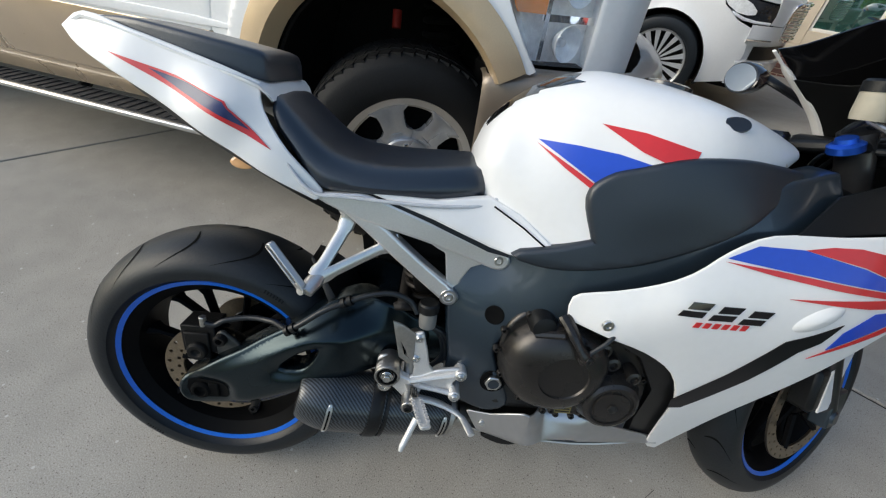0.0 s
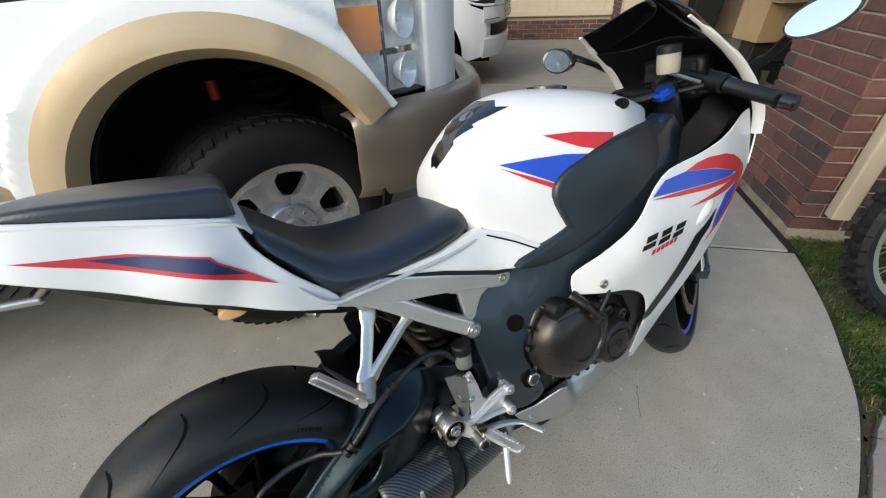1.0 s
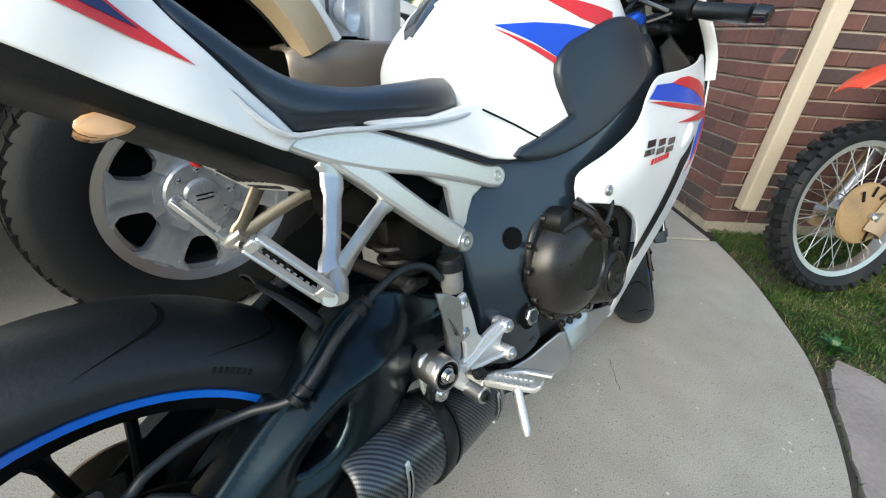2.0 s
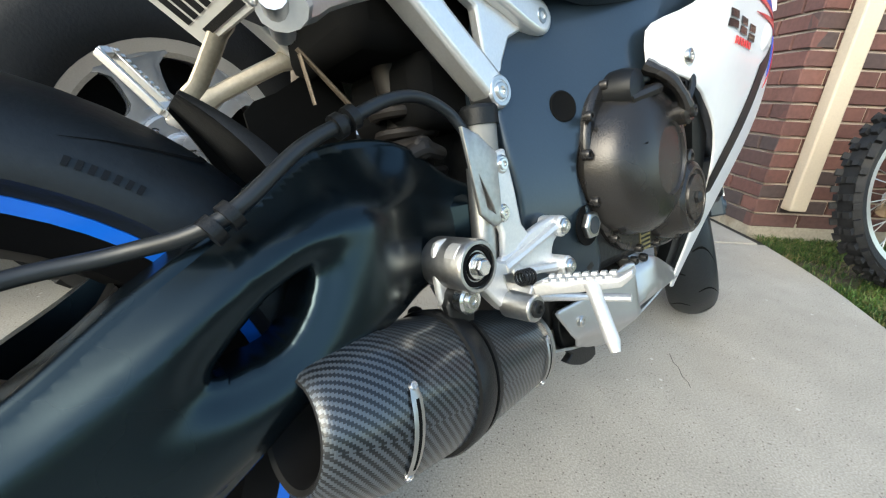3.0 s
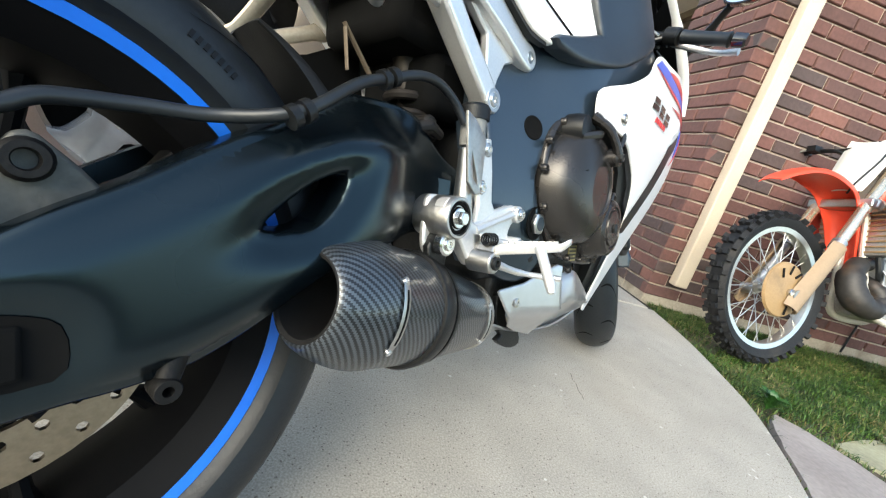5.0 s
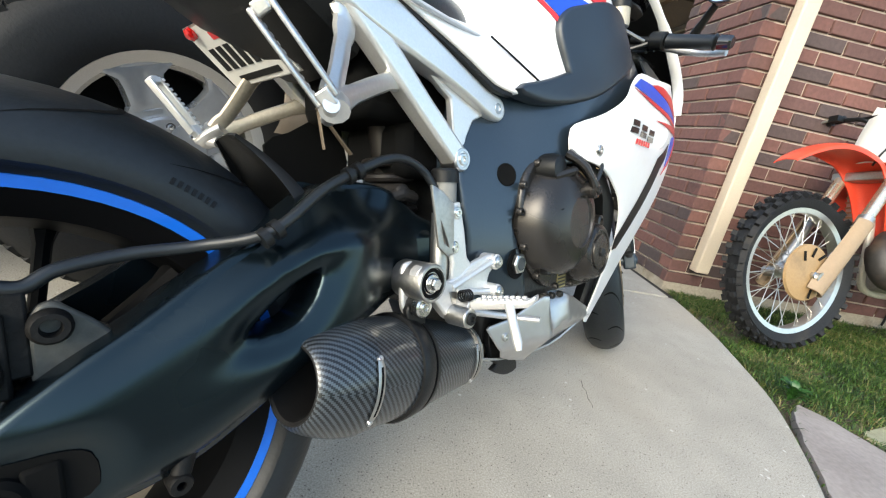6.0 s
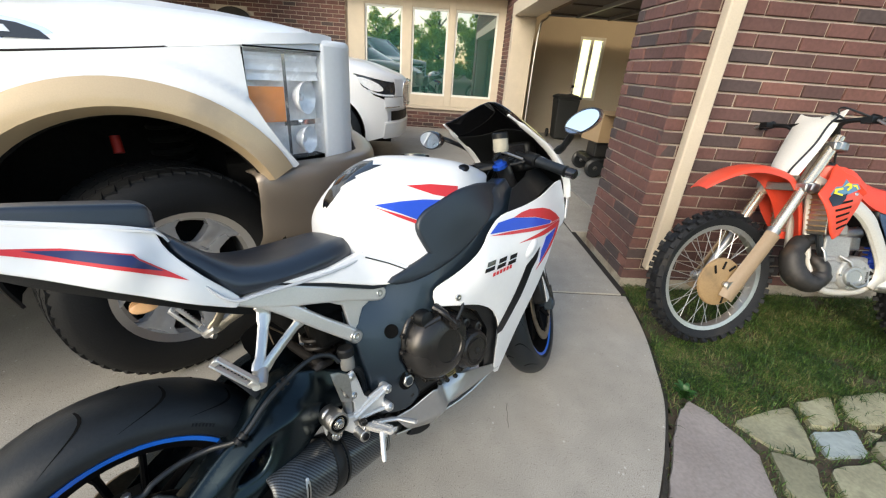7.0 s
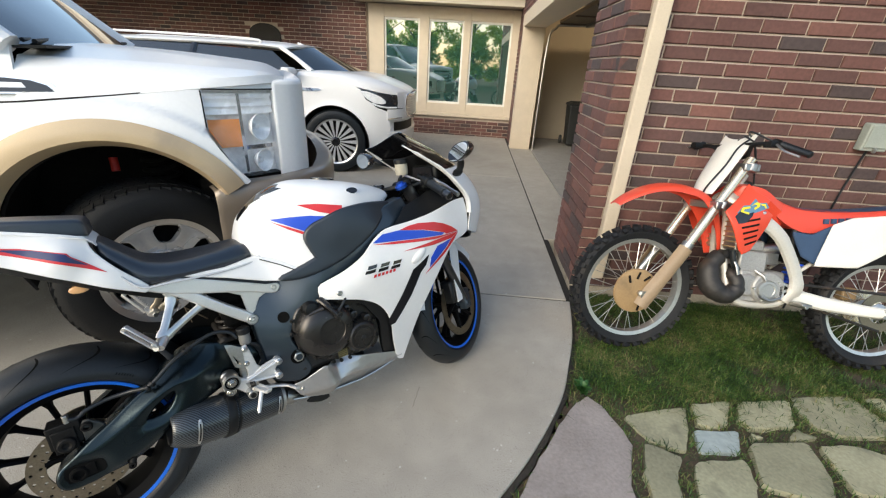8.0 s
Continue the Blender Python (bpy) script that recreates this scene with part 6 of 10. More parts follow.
def disc_bm(r0, r1, y, count, rad=0.0042, thick=0.005):
    """A drilled disc: two staggered rows of cells, each with an eight-sided hole right through it."""
    bm = bmesh.new()
    mid = (r0 + r1) / 2
    rim = ((-1, -1), (0, -1), (1, -1), (1, 0), (1, 1), (0, 1), (-1, 1), (-1, 0))
    for ra, rb, shift in ((r0, mid, 0.0), (mid, r1, 0.5)):
        rc = (ra + rb) / 2
        for k in range(count):
            ac, da = 2 * math.pi * (k + shift) / count, math.pi / count
            outer = [((rc + v * (rb - ra) / 2) * math.cos(ac + u * da), (rc + v * (rb - ra) / 2) * math.sin(ac + u * da)) for u, v in rim]
            inner = []
            for u, v in rim:
                s = rad / math.hypot(u, v)
                inner.append(((rc + v * s) * math.cos(ac + u * s / rc), (rc + v * s) * math.sin(ac + u * s / rc)))
            ring = {}
            for side in (-1, 1):
                ring[side] = ([bm.verts.new((p[0], y + side * thick / 2, p[1])) for p in outer], [bm.verts.new((p[0], y + side * thick / 2, p[1])) for p in inner])
            for q in range(8):
                w = (q + 1) % 8
                for side in (-1, 1):
                    o, i = ring[side]
                    f = (o[q], o[w], i[w], i[q])
                    bm.faces.new(f if side < 0 else f[::-1])
                bm.faces.new((ring[-1][1][q], ring[-1][1][w], ring[1][1][w], ring[1][1][q]))
            for q in ((0, 1, 2) if ra == r0 else (4, 5, 6))[:2]:
                bm.faces.new((ring[-1][0][q], ring[1][0][q], ring[1][0][q + 1], ring[-1][0][q + 1]))
    bmesh.ops.remove_doubles(bm, verts=bm.verts, dist=1e-5)
    bmesh.ops.recalc_face_normals(bm, faces=bm.faces)
    return bm


part("brake_disc", disc_bm(0.078, 0.118, -0.080, 24), DISC, rear, "worn bronze-tinted brake disc", smooth=False)
for k in range(5):
    a = 2 * math.pi * k / 5
    part("disc_carrier_arm", tube([(0.035 * math.cos(a), -0.07, 0.035 * math.sin(a)), (0.082 * math.cos(a + 0.25), -0.08, 0.082 * math.sin(a + 0.25))], 0.007, 6), RIMBLK, rear)
part("sprocket", lathe([(0.05, -0.084), (0.09, -0.084), (0.09, -0.078), (0.05, -0.078), (0.05, -0.084)], 42, pose(0, 0, 0, 90)), DISC, rear)

# steered front end
STEER, RAKE = radians(24.1), radians(23.3)
HEAD = Vector((1.3875, 0, 0.30))
AXIS = Vector((-math.sin(RAKE), 0, math.cos(RAKE)))
STEER_M = Matrix.Translation(HEAD) @ Matrix.Rotation(STEER, 4, AXIS) @ Matrix.Translation(-HEAD)
front = sport_wheel("front_wheel", STEER_M @ pose(1.417, 0, 0.30), 0.300, 0.122, 0.052, 0.05, 0.222, 0.0505)
for side in (-1, 1):
    part("brake_disc", disc_bm(0.125, 0.160, side * 0.066, 28, 0.0036), DISC, front, smooth=False)
    for k in range(6):
        a = 2 * math.pi * k / 6
        part("disc_carrier_arm", tube([(0.04 * math.cos(a), side * 0.055, 0.04 * math.sin(a)), (0.128 * math.cos(a + 0.2), side * 0.066, 0.128 * math.sin(a + 0.2))], 0.008, 6), RIMBLK, front)
FORKM = mat("dark_fork_tube", (0.09, 0.09, 0.095), 0.3, metal=0.8)
for side in (-1, 1):
    y = side * 0.102
    lo = Vector((1.417, y, 0.30))
    d = AXIS
    bm = tube([lo + d * k for k in (0.02, 0.25, 0.27, 0.70)], [0.022, 0.022, 0.028, 0.028], 16)
    bm.transform(STEER_M)
    part("fork_leg", bm, FORKM, bike, "dark upside-down fork leg")
    bm = join(box(1.39, 1.445, y - 0.02, y + 0.02, 0.27, 0.37), rod((1.41, y * 0.6, 0.30), (1.41, y * 1.25, 0.30), 0.018))
    bm.transform(STEER_M)
    part("fork_foot", bm, GREY_FR, bike, bevel=0.006)
    bm = box(1.30, 1.37, side * 0.05, side * 0.115, 0.33, 0.44) if side > 0 else box(1.30, 1.37, -0.115, -0.05, 0.33, 0.44)
    bm.transform(STEER_M)
    part("front_caliper", bm, BLACK_PL, bike, bevel=0.012)
# front mudguard
rows = []
for k in range(13):
    a = radians(35 + k * 11)
    rr = 0.322
    c = Vector((1.417 + rr * math.cos(a), 0, 0.30 + rr * math.sin(a)))
    half = 0.062 if 2 < k < 10 else 0.05
    rows.append([c + Vector((0.045 * -math.cos(a), -half, 0.045 * -math.sin(a))), c + Vector((0, -half * 0.8, 0)), c + Vector((0.004 * math.cos(a), 0, 0.004 * math.sin(a))), c + Vector((0, half * 0.8, 0)), c + Vector((0.045 * -math.cos(a), half, 0.045 * -math.sin(a)))])
bm = net(refine(rows, 1, 2), 0.003)
bm.transform(STEER_M)
part("front_mudguard", bm, WHITE, bike, "white front mudguard")
for side in (-1, 1):
    bm = shell([(1.33, 0.33), (1.345, 0.50), (1.36, 0.60), (1.42, 0.60), (1.43, 0.56), (1.40, 0.45), (1.375, 0.33)], lambda x, z: -0.118, 0.004, 0.03)
    if side > 0:
        flip_y(bm)
    bm.transform(STEER_M)
    part("fork_guard", bm, WHITE, bike)

# -- frame and engine --
frame_y = field([(0.585, 0.561, -0.150), (0.593, 0.412, -0.163), (0.58, 0.668, -0.118), (0.51, 0.60, -0.122), (0.52, 0.36, -0.135), (0.60, 0.33, -0.15), (0.70, 0.66, -0.184), (0.76, 0.70, -0.196), (0.80, 0.65, -0.200), (0.85, 0.74, -0.208), (0.90, 0.70, -0.210), (0.95, 0.80, -0.206), (1.05, 0.83, -0.190), (1.10, 0.87, -0.16), (1.14, 0.80, -0.185), (0.65, 0.60, -0.172), (0.53, 0.48, -0.145)])
FRAME = smooth_poly([(1.11, 0.885), (1.14, 0.80), (1.0, 0.755), (0.88, 0.685), (0.775, 0.632), (0.735, 0.595), (0.66, 0.578), (0.612, 0.538), (0.588, 0.487), (0.598, 0.446), (0.622, 0.39), (0.636, 0.345), (0.60, 0.318), (0.535, 0.338), (0.515, 0.37), (0.512, 0.456), (0.503, 0.52), (0.498, 0.60), (0.507, 0.648), (0.53, 0.675), (0.60, 0.695), (0.66, 0.708), (0.728, 0.742), (0.80, 0.752), (0.87, 0.785), (0.93, 0.822), (0.99, 0.858)], 3, (0, 1))
for side in (-1, 1):
    bm = shell(FRAME, frame_y, 0.06, 0.014, side > 0, 0.009)
    fr = part("frame_spar", bm, GREY_FR, bike, "satin dark grey aluminium frame spar")
# round hole and pivot nut in the spar; near-black discs carry the recess shade
hole_n = Vector(((frame_y(0.595, 0.561) - frame_y(0.575, 0.561)) / 0.02, -1.0, (frame_y(0.585, 0.571) - frame_y(0.585, 0.551)) / 0.02)).normalized()
hole_m = Matrix.Translation((0.585, frame_y(0.585, 0.561), 0.561)) @ Vector((0, 0, 1)).rotation_difference(hole_n).to_matrix().to_4x4()
part("frame_plug", lathe([(0.0, -0.003), (0.0190, -0.003), (0.0195, 0.0014), (0.0175, 0.0022), (0.0155, 0.0012), (0, 0.0012)], 28, hole_m), GROOVE, bike, "near-black disc painting the shade in a frame hole")
part("pivot_recess", lathe([(0.0, 0), (0.027, 0), (0.027, 0.0022), (0.024, 0.0012), (0, 0.0012)], 24, pose(0.603, frame_y(0.603, 0.411) + 0.0005, 0.411, 90)), GROOVE, bike)
piv = part("pivot_nut", hexnut((0.603, frame_y(0.603, 0.411) - 0.0015, 0.411), (0, -1, 0), 0.0185, 0.009), STEEL, bike, "bright hexagonal swingarm pivot nut", bevel=0.0012)
part("pivot_hole", lathe([(0.0, 0.0), (0.0115, 0.0), (0.0115, 0.0006), (0, 0.0006)], 18, pose(0.603, frame_y(0.603, 0.411) - 0.0107, 0.411, 90)), GREY_FR, piv)

part("engine_block", join(box(0.52, 0.92, -0.125, 0.13, 0.31, 0.60), box(0.60, 0.86, -0.16, 0.13, 0.33, 0.58), box(0.78, 1.02, -0.13, 0.13, 0.36, 0.70)), BLOCK, bike, "black engine block", bevel=0.02)
ENGP = smooth_poly([(0.610, 0.552), (0.645, 0.590), (0.71, 0.596), (0.782, 0.575), (0.856, 0.535), (0.915, 0.455), (0.920, 0.375), (0.885, 0.335), (0.78, 0.340), (0.680, 0.365), (0.622, 0.425), (0.602, 0.496)], 4)
part("engine_cover_flange", prism(ENGP, -0.172, -0.140), ENGINE, bike, "dark grey engine side cover", bevel=0.006)


def dome(cx, cz, prof, m=ENGINE, name="clutch_cover", label="", sx=1.0, sz=1.0, shear=(0, 0)):
    bm = lathe(prof, 44, pose(0, 0, 0, 90))
    for v in bm.verts:
        v.co.x = cx + v.co.x * sx + shear[0] * (-v.co.y - 0.17)
        v.co.z = cz + v.co.z * sz + shear[1] * (-v.co.y - 0.17)
    return part(name, bm, m, bike, label)


dome(0.706, 0.482, [(0.103, 0.165), (0.103, 0.178), (0.101, 0.190), (0.098, 0.202), (0.088, 0.213), (0.074, 0.221), (0.058, 0.2255), (0.048, 0.2275), (0.0465, 0.2240), (0.0445, 0.2240), (0.0, 0.2245)], name="clutch_cover", label="large round bronze-black clutch cover", shear=(0.22, 0.0))
dome(0.830, 0.416, [(0.066, 0.165), (0.066, 0.190), (0.060, 0.200), (0.055, 0.2165), (0.048, 0.2215), (0.043, 0.2215), (0.042, 0.2185), (0.036, 0.2185), (0.035, 0.2225), (0.018, 0.2235), (0.0, 0.2235)], name="starter_cover", label="small round dark engine cover")
part("starter_bolt", join(lathe([(0, 0), (0.010, 0), (0.010, 0.004), (0.006, 0.006), (0, 0.006)], 6, pose(0.830, -0.223, 0.416, 90))), BLOCK, bike)
for q in range(5):
    a = 2 * math.pi * (q + 0.6) / 5
    part("cover_bolt", bolt((0.830 + 0.058 * math.cos(a), -0.196, 0.416 + 0.058 * math.sin(a)), (0, -1, 0), 0.006, 0.007), BLOCK, bike)
part("cable_bracket", join(tube(smooth_path([(0.700, -0.200, 0.603), (0.712, -0.224, 0.585), (0.728, -0.236, 0.560), (0.742, -0.236, 0.543)], 4), [0.015, 0.012, 0.010, 0.013], 10, True, 0.7), lathe([(0, 0.205), (0.016, 0.205), (0.016, 0.238), (0.012, 0.242), (0, 0.242)], 18, pose(0.744, 0, 0.540, 90))), ENGINE, bike, "cast clutch cable bracket")
part("bracket_bolt", bolt((0.744, -0.242, 0.540), (0, -1, 0), 0.008, 0.005), BLOCK, bike)
part("clutch_cable", tube(smooth_path([(0.742, -0.236, 0.548), (0.778, -0.232, 0.585), (0.80, -0.205, 0.615)], 4), 0.0042, 8), RUBBER, bike, "black clutch cable")
for x, z in ((0.725, 0.345), (0.755, 0.338), (0.79, 0.335)):
    part("sump_bolt", bolt((x, -0.155, z - 0.012), (0, -1, 0), 0.007, 0.008), BLOCK, bike)
part("oil_filler", lathe([(0.0, 0.16), (0.026, 0.16), (0.026, 0.19), (0.022, 0.205), (0.012, 0.208), (0, 0.208)], 22, pose(0.668, 0, 0.575, 90)), BLACK_PL, bike, "black ribbed oil filler cap")
part("cover_rib", tube([(0.655, -0.20, 0.56), (0.70, -0.215, 0.572), (0.745, -0.19, 0.578)], 0.008, 8), ENGINE, bike)
# near-black sliver on the cover paints the shade of a slot
part("cover_slot", prism([(0.645, 0.505), (0.67, 0.511), (0.70, 0.507), (0.67, 0.503)], -0.2225, -0.2185), GROOVE, bike)
part("caution_label", prism([(0.742, 0.345), (0.778, 0.345), (0.778, 0.375), (0.742, 0.375)], -0.1735, -0.1725), mat("worn_gold_label", (0.20, 0.16, 0.06), 0.5), bike, "small worn yellow caution label", smooth=False)
for i in range(4):
    part("label_line", prism([(0.745, 0.349 + i * 0.007), (0.775, 0.349 + i * 0.007), (0.775, 0.352 + i * 0.007), (0.745, 0.352 + i * 0.007)], -0.1742, -0.1736), BLACK_PL, bike, smooth=False)
for i, (x, z) in enumerate([(0.603, 0.545), (0.645, 0.583), (0.712, 0.588), (0.785, 0.565), (0.852, 0.525), (0.905, 0.45), (0.908, 0.38), (0.88, 0.343), (0.80, 0.347), (0.735, 0.352), (0.66, 0.382), (0.612, 0.44), (0.595, 0.50)]):
    part("cover_bolt", bolt((x, -0.171, z), (0, -1, 0), 0.0068, 0.008), ENGINE, bike)
for x, z in ((0.79, 0.535), (0.815, 0.505), (0.865, 0.475)):
    part("cover_boss", lathe([(0.0, 0.165), (0.016, 0.165), (0.0145, 0.204), (0.0085, 0.206), (0.0075, 0.200), (0, 0.200)], 18, pose(x, 0, z, 90)), ENGINE, bike)
part("sump", join(box(0.60, 0.88, -0.10, 0.10, 0.24, 0.34), box(0.64, 0.80, -0.13, 0.13, 0.30, 0.345)), BLOCK, bike, bevel=0.015)
part("radiator_hose", tube(smooth_path([(0.78, -0.175, 0.585), (0.84, -0.19, 0.565), (0.90, -0.185, 0.52), (0.95, -0.16, 0.50)], 5), 0.019, 12), mat("brown_heat_stained_pipe", (0.25, 0.17, 0.10), 0.35, metal=0.8), bike, "heat-stained brown exhaust header")

# -- fairing --
fair_y = field([(0.709, 0.606, -0.206), (0.763, 0.608, -0.232), (0.866, 0.668, -0.251), (1.035, 0.653, -0.250), (0.921, 0.759, -0.232), (1.10, 0.67, -0.251), (1.407, 0.707, -0.192), (1.40, 0.84, -0.180), (1.30, 0.83, -0.205), (1.2, 0.81, -0.226), (1.05, 0.795, -0.228), (1.30, 0.69, -0.222), (1.23, 0.62, -0.232), (1.13, 0.48, -0.212), (1.08, 0.35, -0.168), (1.04, 0.205, -0.118), (0.99, 0.30, -0.158), (0.965, 0.42, -0.200), (0.92, 0.51, -0.222), (0.85, 0.557, -0.228), (1.0, 0.55, -0.235), (0.80, 0.69, -0.225)], 2.6)
FAIR = smooth_poly([(0.703, 0.628), (0.715, 0.652), (0.80, 0.682), (0.872, 0.722), (0.925, 0.765), (0.985, 0.795), (1.088, 0.803), (1.20, 0.817), (1.339, 0.842), (1.415, 0.845), (1.425, 0.78), (1.405, 0.70), (1.30, 0.675), (1.22, 0.595), (1.13, 0.45), (1.085, 0.33), (1.045, 0.195), (1.015, 0.215), (0.985, 0.32), (0.965, 0.43), (0.92, 0.512), (0.85, 0.560), (0.77, 0.588), (0.706, 0.602)], 3, (0, 9, 16, 23))
for side in (-1, 1):
    part("side_fairing", shell(FAIR, fair_y, 0.004, 0.02, side > 0, 0.003), WHITE, bike, "white side fairing")
part("inner_fairing", shell([(0.70, 0.602), (0.76, 0.592), (0.85, 0.565), (0.93, 0.51), (0.975, 0.42), (1.0, 0.30), (1.03, 0.22), (0.96, 0.235), (0.935, 0.32), (0.92, 0.44), (0.86, 0.53), (0.78, 0.575)], lambda x, z: fair_y(x, z) + 0.016, 0.02, 0.03), BLACK_PL, bike, "black inner fairing edge")
SIDE = ((False, ""), (True, ""))
DUCT = mat("black_duct_plastic", (0.0045, 0.005, 0.008), 0.38, spec=0.3, vary=0.15)
for mir, _ in SIDE:
    part("fairing_slash", decal([(1.150, 0.662), (1.105, 0.638), (1.066, 0.620), (1.045, 0.585), (1.010, 0.522), (0.952, 0.434), (0.960, 0.405), (0.985, 0.408), (1.020, 0.455), (1.058, 0.512), (1.102, 0.598), (1.130, 0.622)], fair_y, 0.002, 0.02, mir), DUCT, bike, "black air-duct slash")
    part("fairing_graphic", decal([(0.917, 0.757), (0.962, 0.781), (1.034, 0.782), (1.14, 0.762), (1.25, 0.729), (1.235, 0.7225), (1.12, 0.735), (1.0, 0.748)], fair_y, 0.002, 0.02, mir), BLUE, bike, "blue fairing graphic")
    part("fairing_graphic", decal([(1.036, 0.782), (1.080, 0.791), (1.124, 0.793), (1.20, 0.783), (1.25, 0.768), (1.30, 0.744), (1.338, 0.718), (1.26, 0.7215), (1.25, 0.730), (1.14, 0.764)], fair_y, 0.0022, 0.02, mir), RED, bike, "red fairing graphic")
    part("fairing_graphic", decal([(0.914, 0.752), (1.0, 0.746), (1.12, 0.733), (1.235, 0.7205), (1.26, 0.7195), (1.338, 0.716), (1.20, 0.714), (1.10, 0.724), (1.0, 0.737)], fair_y, 0.0024, 0.02, mir), RED, bike, "red fairing graphic")
    part("fairing_graphic", decal([(1.033, 0.702), (1.15, 0.708), (1.25, 0.713), (1.336, 0.714), (1.292, 0.6975), (1.18, 0.694)], fair_y, 0.0026, 0.02, mir), RED, bike, "red fairing graphic")
    part("fairing_graphic", decal([(1.200, 0.684), (1.288, 0.695), (1.252, 0.668), (1.150, 0.606), (1.160, 0.645)], fair_y, 0.0020, 0.02, mir), BLUE, bike, "blue fairing graphic")
    part("fairing_graphic", decal([(1.336, 0.712), (1.291, 0.694), (1.254, 0.665), (1.150, 0.602), (1.126, 0.584), (1.235, 0.640), (1.308, 0.688)], fair_y, 0.0028, 0.02, mir), RED, bike, "red fairing graphic")
# small white scoop above the duct
bm = lathe([(0.0, 0.009), (0.016, 0.0075), (0.026, 0.003), (0.030, 0.0), (0.030, -0.006)], 24, Matrix.Translation((1.098, fair_y(1.098, 0.668) + 0.003, 0.668)) @ pose(0, 0, 0, 90, -30, 0) @ Matrix.Diagonal((1.5, 0.7, 1, 1)))
part("duct_scoop", bm, WHITE, bike)
# model marking: slanted strokes in black with a short red row below
for x0, x1 in ((0.862, 0.908), (0.914, 0.962), (0.968, 1.014)):
    z0 = 0.656 - (x0 - 0.862) * 0.07
    for poly in ([(x0 - 0.002, z0), (x1 - 0.008, z0), (x1 - 0.003, z0 + 0.011), (x0 + 0.004, z0 + 0.011)], [(x0 + 0.010, z0 + 0.0145), (x1 - 0.0015, z0 + 0.0145), (x1 + 0.006, z0 + 0.027), (x0 + 0.017, z0 + 0.027)]):
        part("model_mark", decal(poly, fair_y, 0.002, 0.02), BLACK_GL, bike, "black model marking")
for i in range(6):
    x0 = 0.892 + i * 0.0165
    part("model_mark", decal([(x0, 0.636), (x0 + 0.010, 0.636), (x0 + 0.0135, 0.6465), (x0 + 0.003, 0.6465)], fair_y, 0.002, 0.02), RED, bike, "red model marking")
part("fairing_screw", bolt((0.763, fair_y(0.763, 0.612) - 0.001, 0.612), (0, -1, 0), 0.010, 0.004), STEEL, bike)

# nose cowl, open to the rider
EDGEC = [(1.42, 0.19, 0.70), (1.435, 0.192, 0.78), (1.43, 0.192, 0.845), (1.385, 0.188, 0.91), (1.32, 0.178, 0.978), (1.225, 0.165, 1.043), (1.15, 0.150, 1.092)]
MIDC = [(1.53, 0.12, 0.66), (1.56, 0.125, 0.76), (1.555, 0.125, 0.84), (1.51, 0.12, 0.92), (1.44, 0.115, 0.985), (1.33, 0.11, 1.05), (1.19, 0.13, 1.105)]
CENC = [(1.58, 0, 0.64), (1.635, 0, 0.76), (1.62, 0, 0.84), (1.57, 0, 0.92), (1.49, 0, 0.995), (1.37, 0, 1.075), (1.235, 0, 1.148)]
rows = [mirror_row([e, m, c]) for e, m, c in zip(EDGEC, MIDC, CENC)]
part("nose_cowl", net(refine(rows[:5], 4, 4), 0.004), WHITE, bike, "white nose cowl")
SMOKE = mat("smoked_screen", (0.006, 0.006, 0.007), 0.06, vary=0.1, coat=1.0)
rows_w = [[(x, y * 0.97, z + 0.004) for x, y, z in r] for r in rows[4:]]
part("windscreen", net(refine(rows_w, 6, 4), 0.003), SMOKE, bike, "dark smoked windscreen")
for side in (-1, 1):
    part("cowl_edge", tube(smooth_path([(x - 0.003, side * y, z) for x, y, z in EDGEC[1:]], 4), [0.014, 0.015, 0.015, 0.014, 0.011, 0.005], 10, True, 0.55), WHITE, bike, "white cowl edge")
part("inner_cowl", net(refine([mirror_row([(e[0] - 0.004, e[1] - 0.008, e[2]), (m[0] - 0.03, m[1] - 0.01, m[2] - 0.01), (c[0] - 0.05, 0, c[2] - 0.02)]) for e, m, c in zip(EDGEC[:6], MIDC, CENC)], 3, 3), 0.003), BLACK_PL, bike, "black inner cowl lining")
part("dash_panel", join(box(1.24, 1.42, -0.13, 0.13, 0.90, 0.935), box(1.34, 1.40, -0.09, 0.09, 0.93, 1.00), box(1.15, 1.40, -0.165, -0.10, 0.80, 0.85), box(1.15, 1.40, 0.10, 0.165, 0.80, 0.85)), BLACK_PL, bike, "black dash and instrument housing", bevel=0.015)
part("instrument_glass", prism([(-0.075, 0.94), (0.075, 0.94), (0.07, 0.99), (-0.07, 0.99)], 1.334, 1.338, "yz"), BLACK_GL, bike, smooth=False)
for side in (-1, 1):
    part("inner_panel", shell([(1.02, 0.80), (1.10, 0.808), (1.25, 0.825), (1.41, 0.845), (1.36, 0.90), (1.25, 0.90), (1.10, 0.86)], lambda x, z: -0.225 + (z - 0.80) * 0.7 + max(0, x - 1.2) * 0.25, 0.004, 0.03, side > 0), BLACK_PL, bike, "black inner side panel")
part("head_filler", join(box(1.02, 1.22, -0.11, 0.11, 0.70, 0.86), box(1.05, 1.40, -0.16, 0.16, 0.66, 0.80)), BLACK_PL, bike, bevel=0.02)

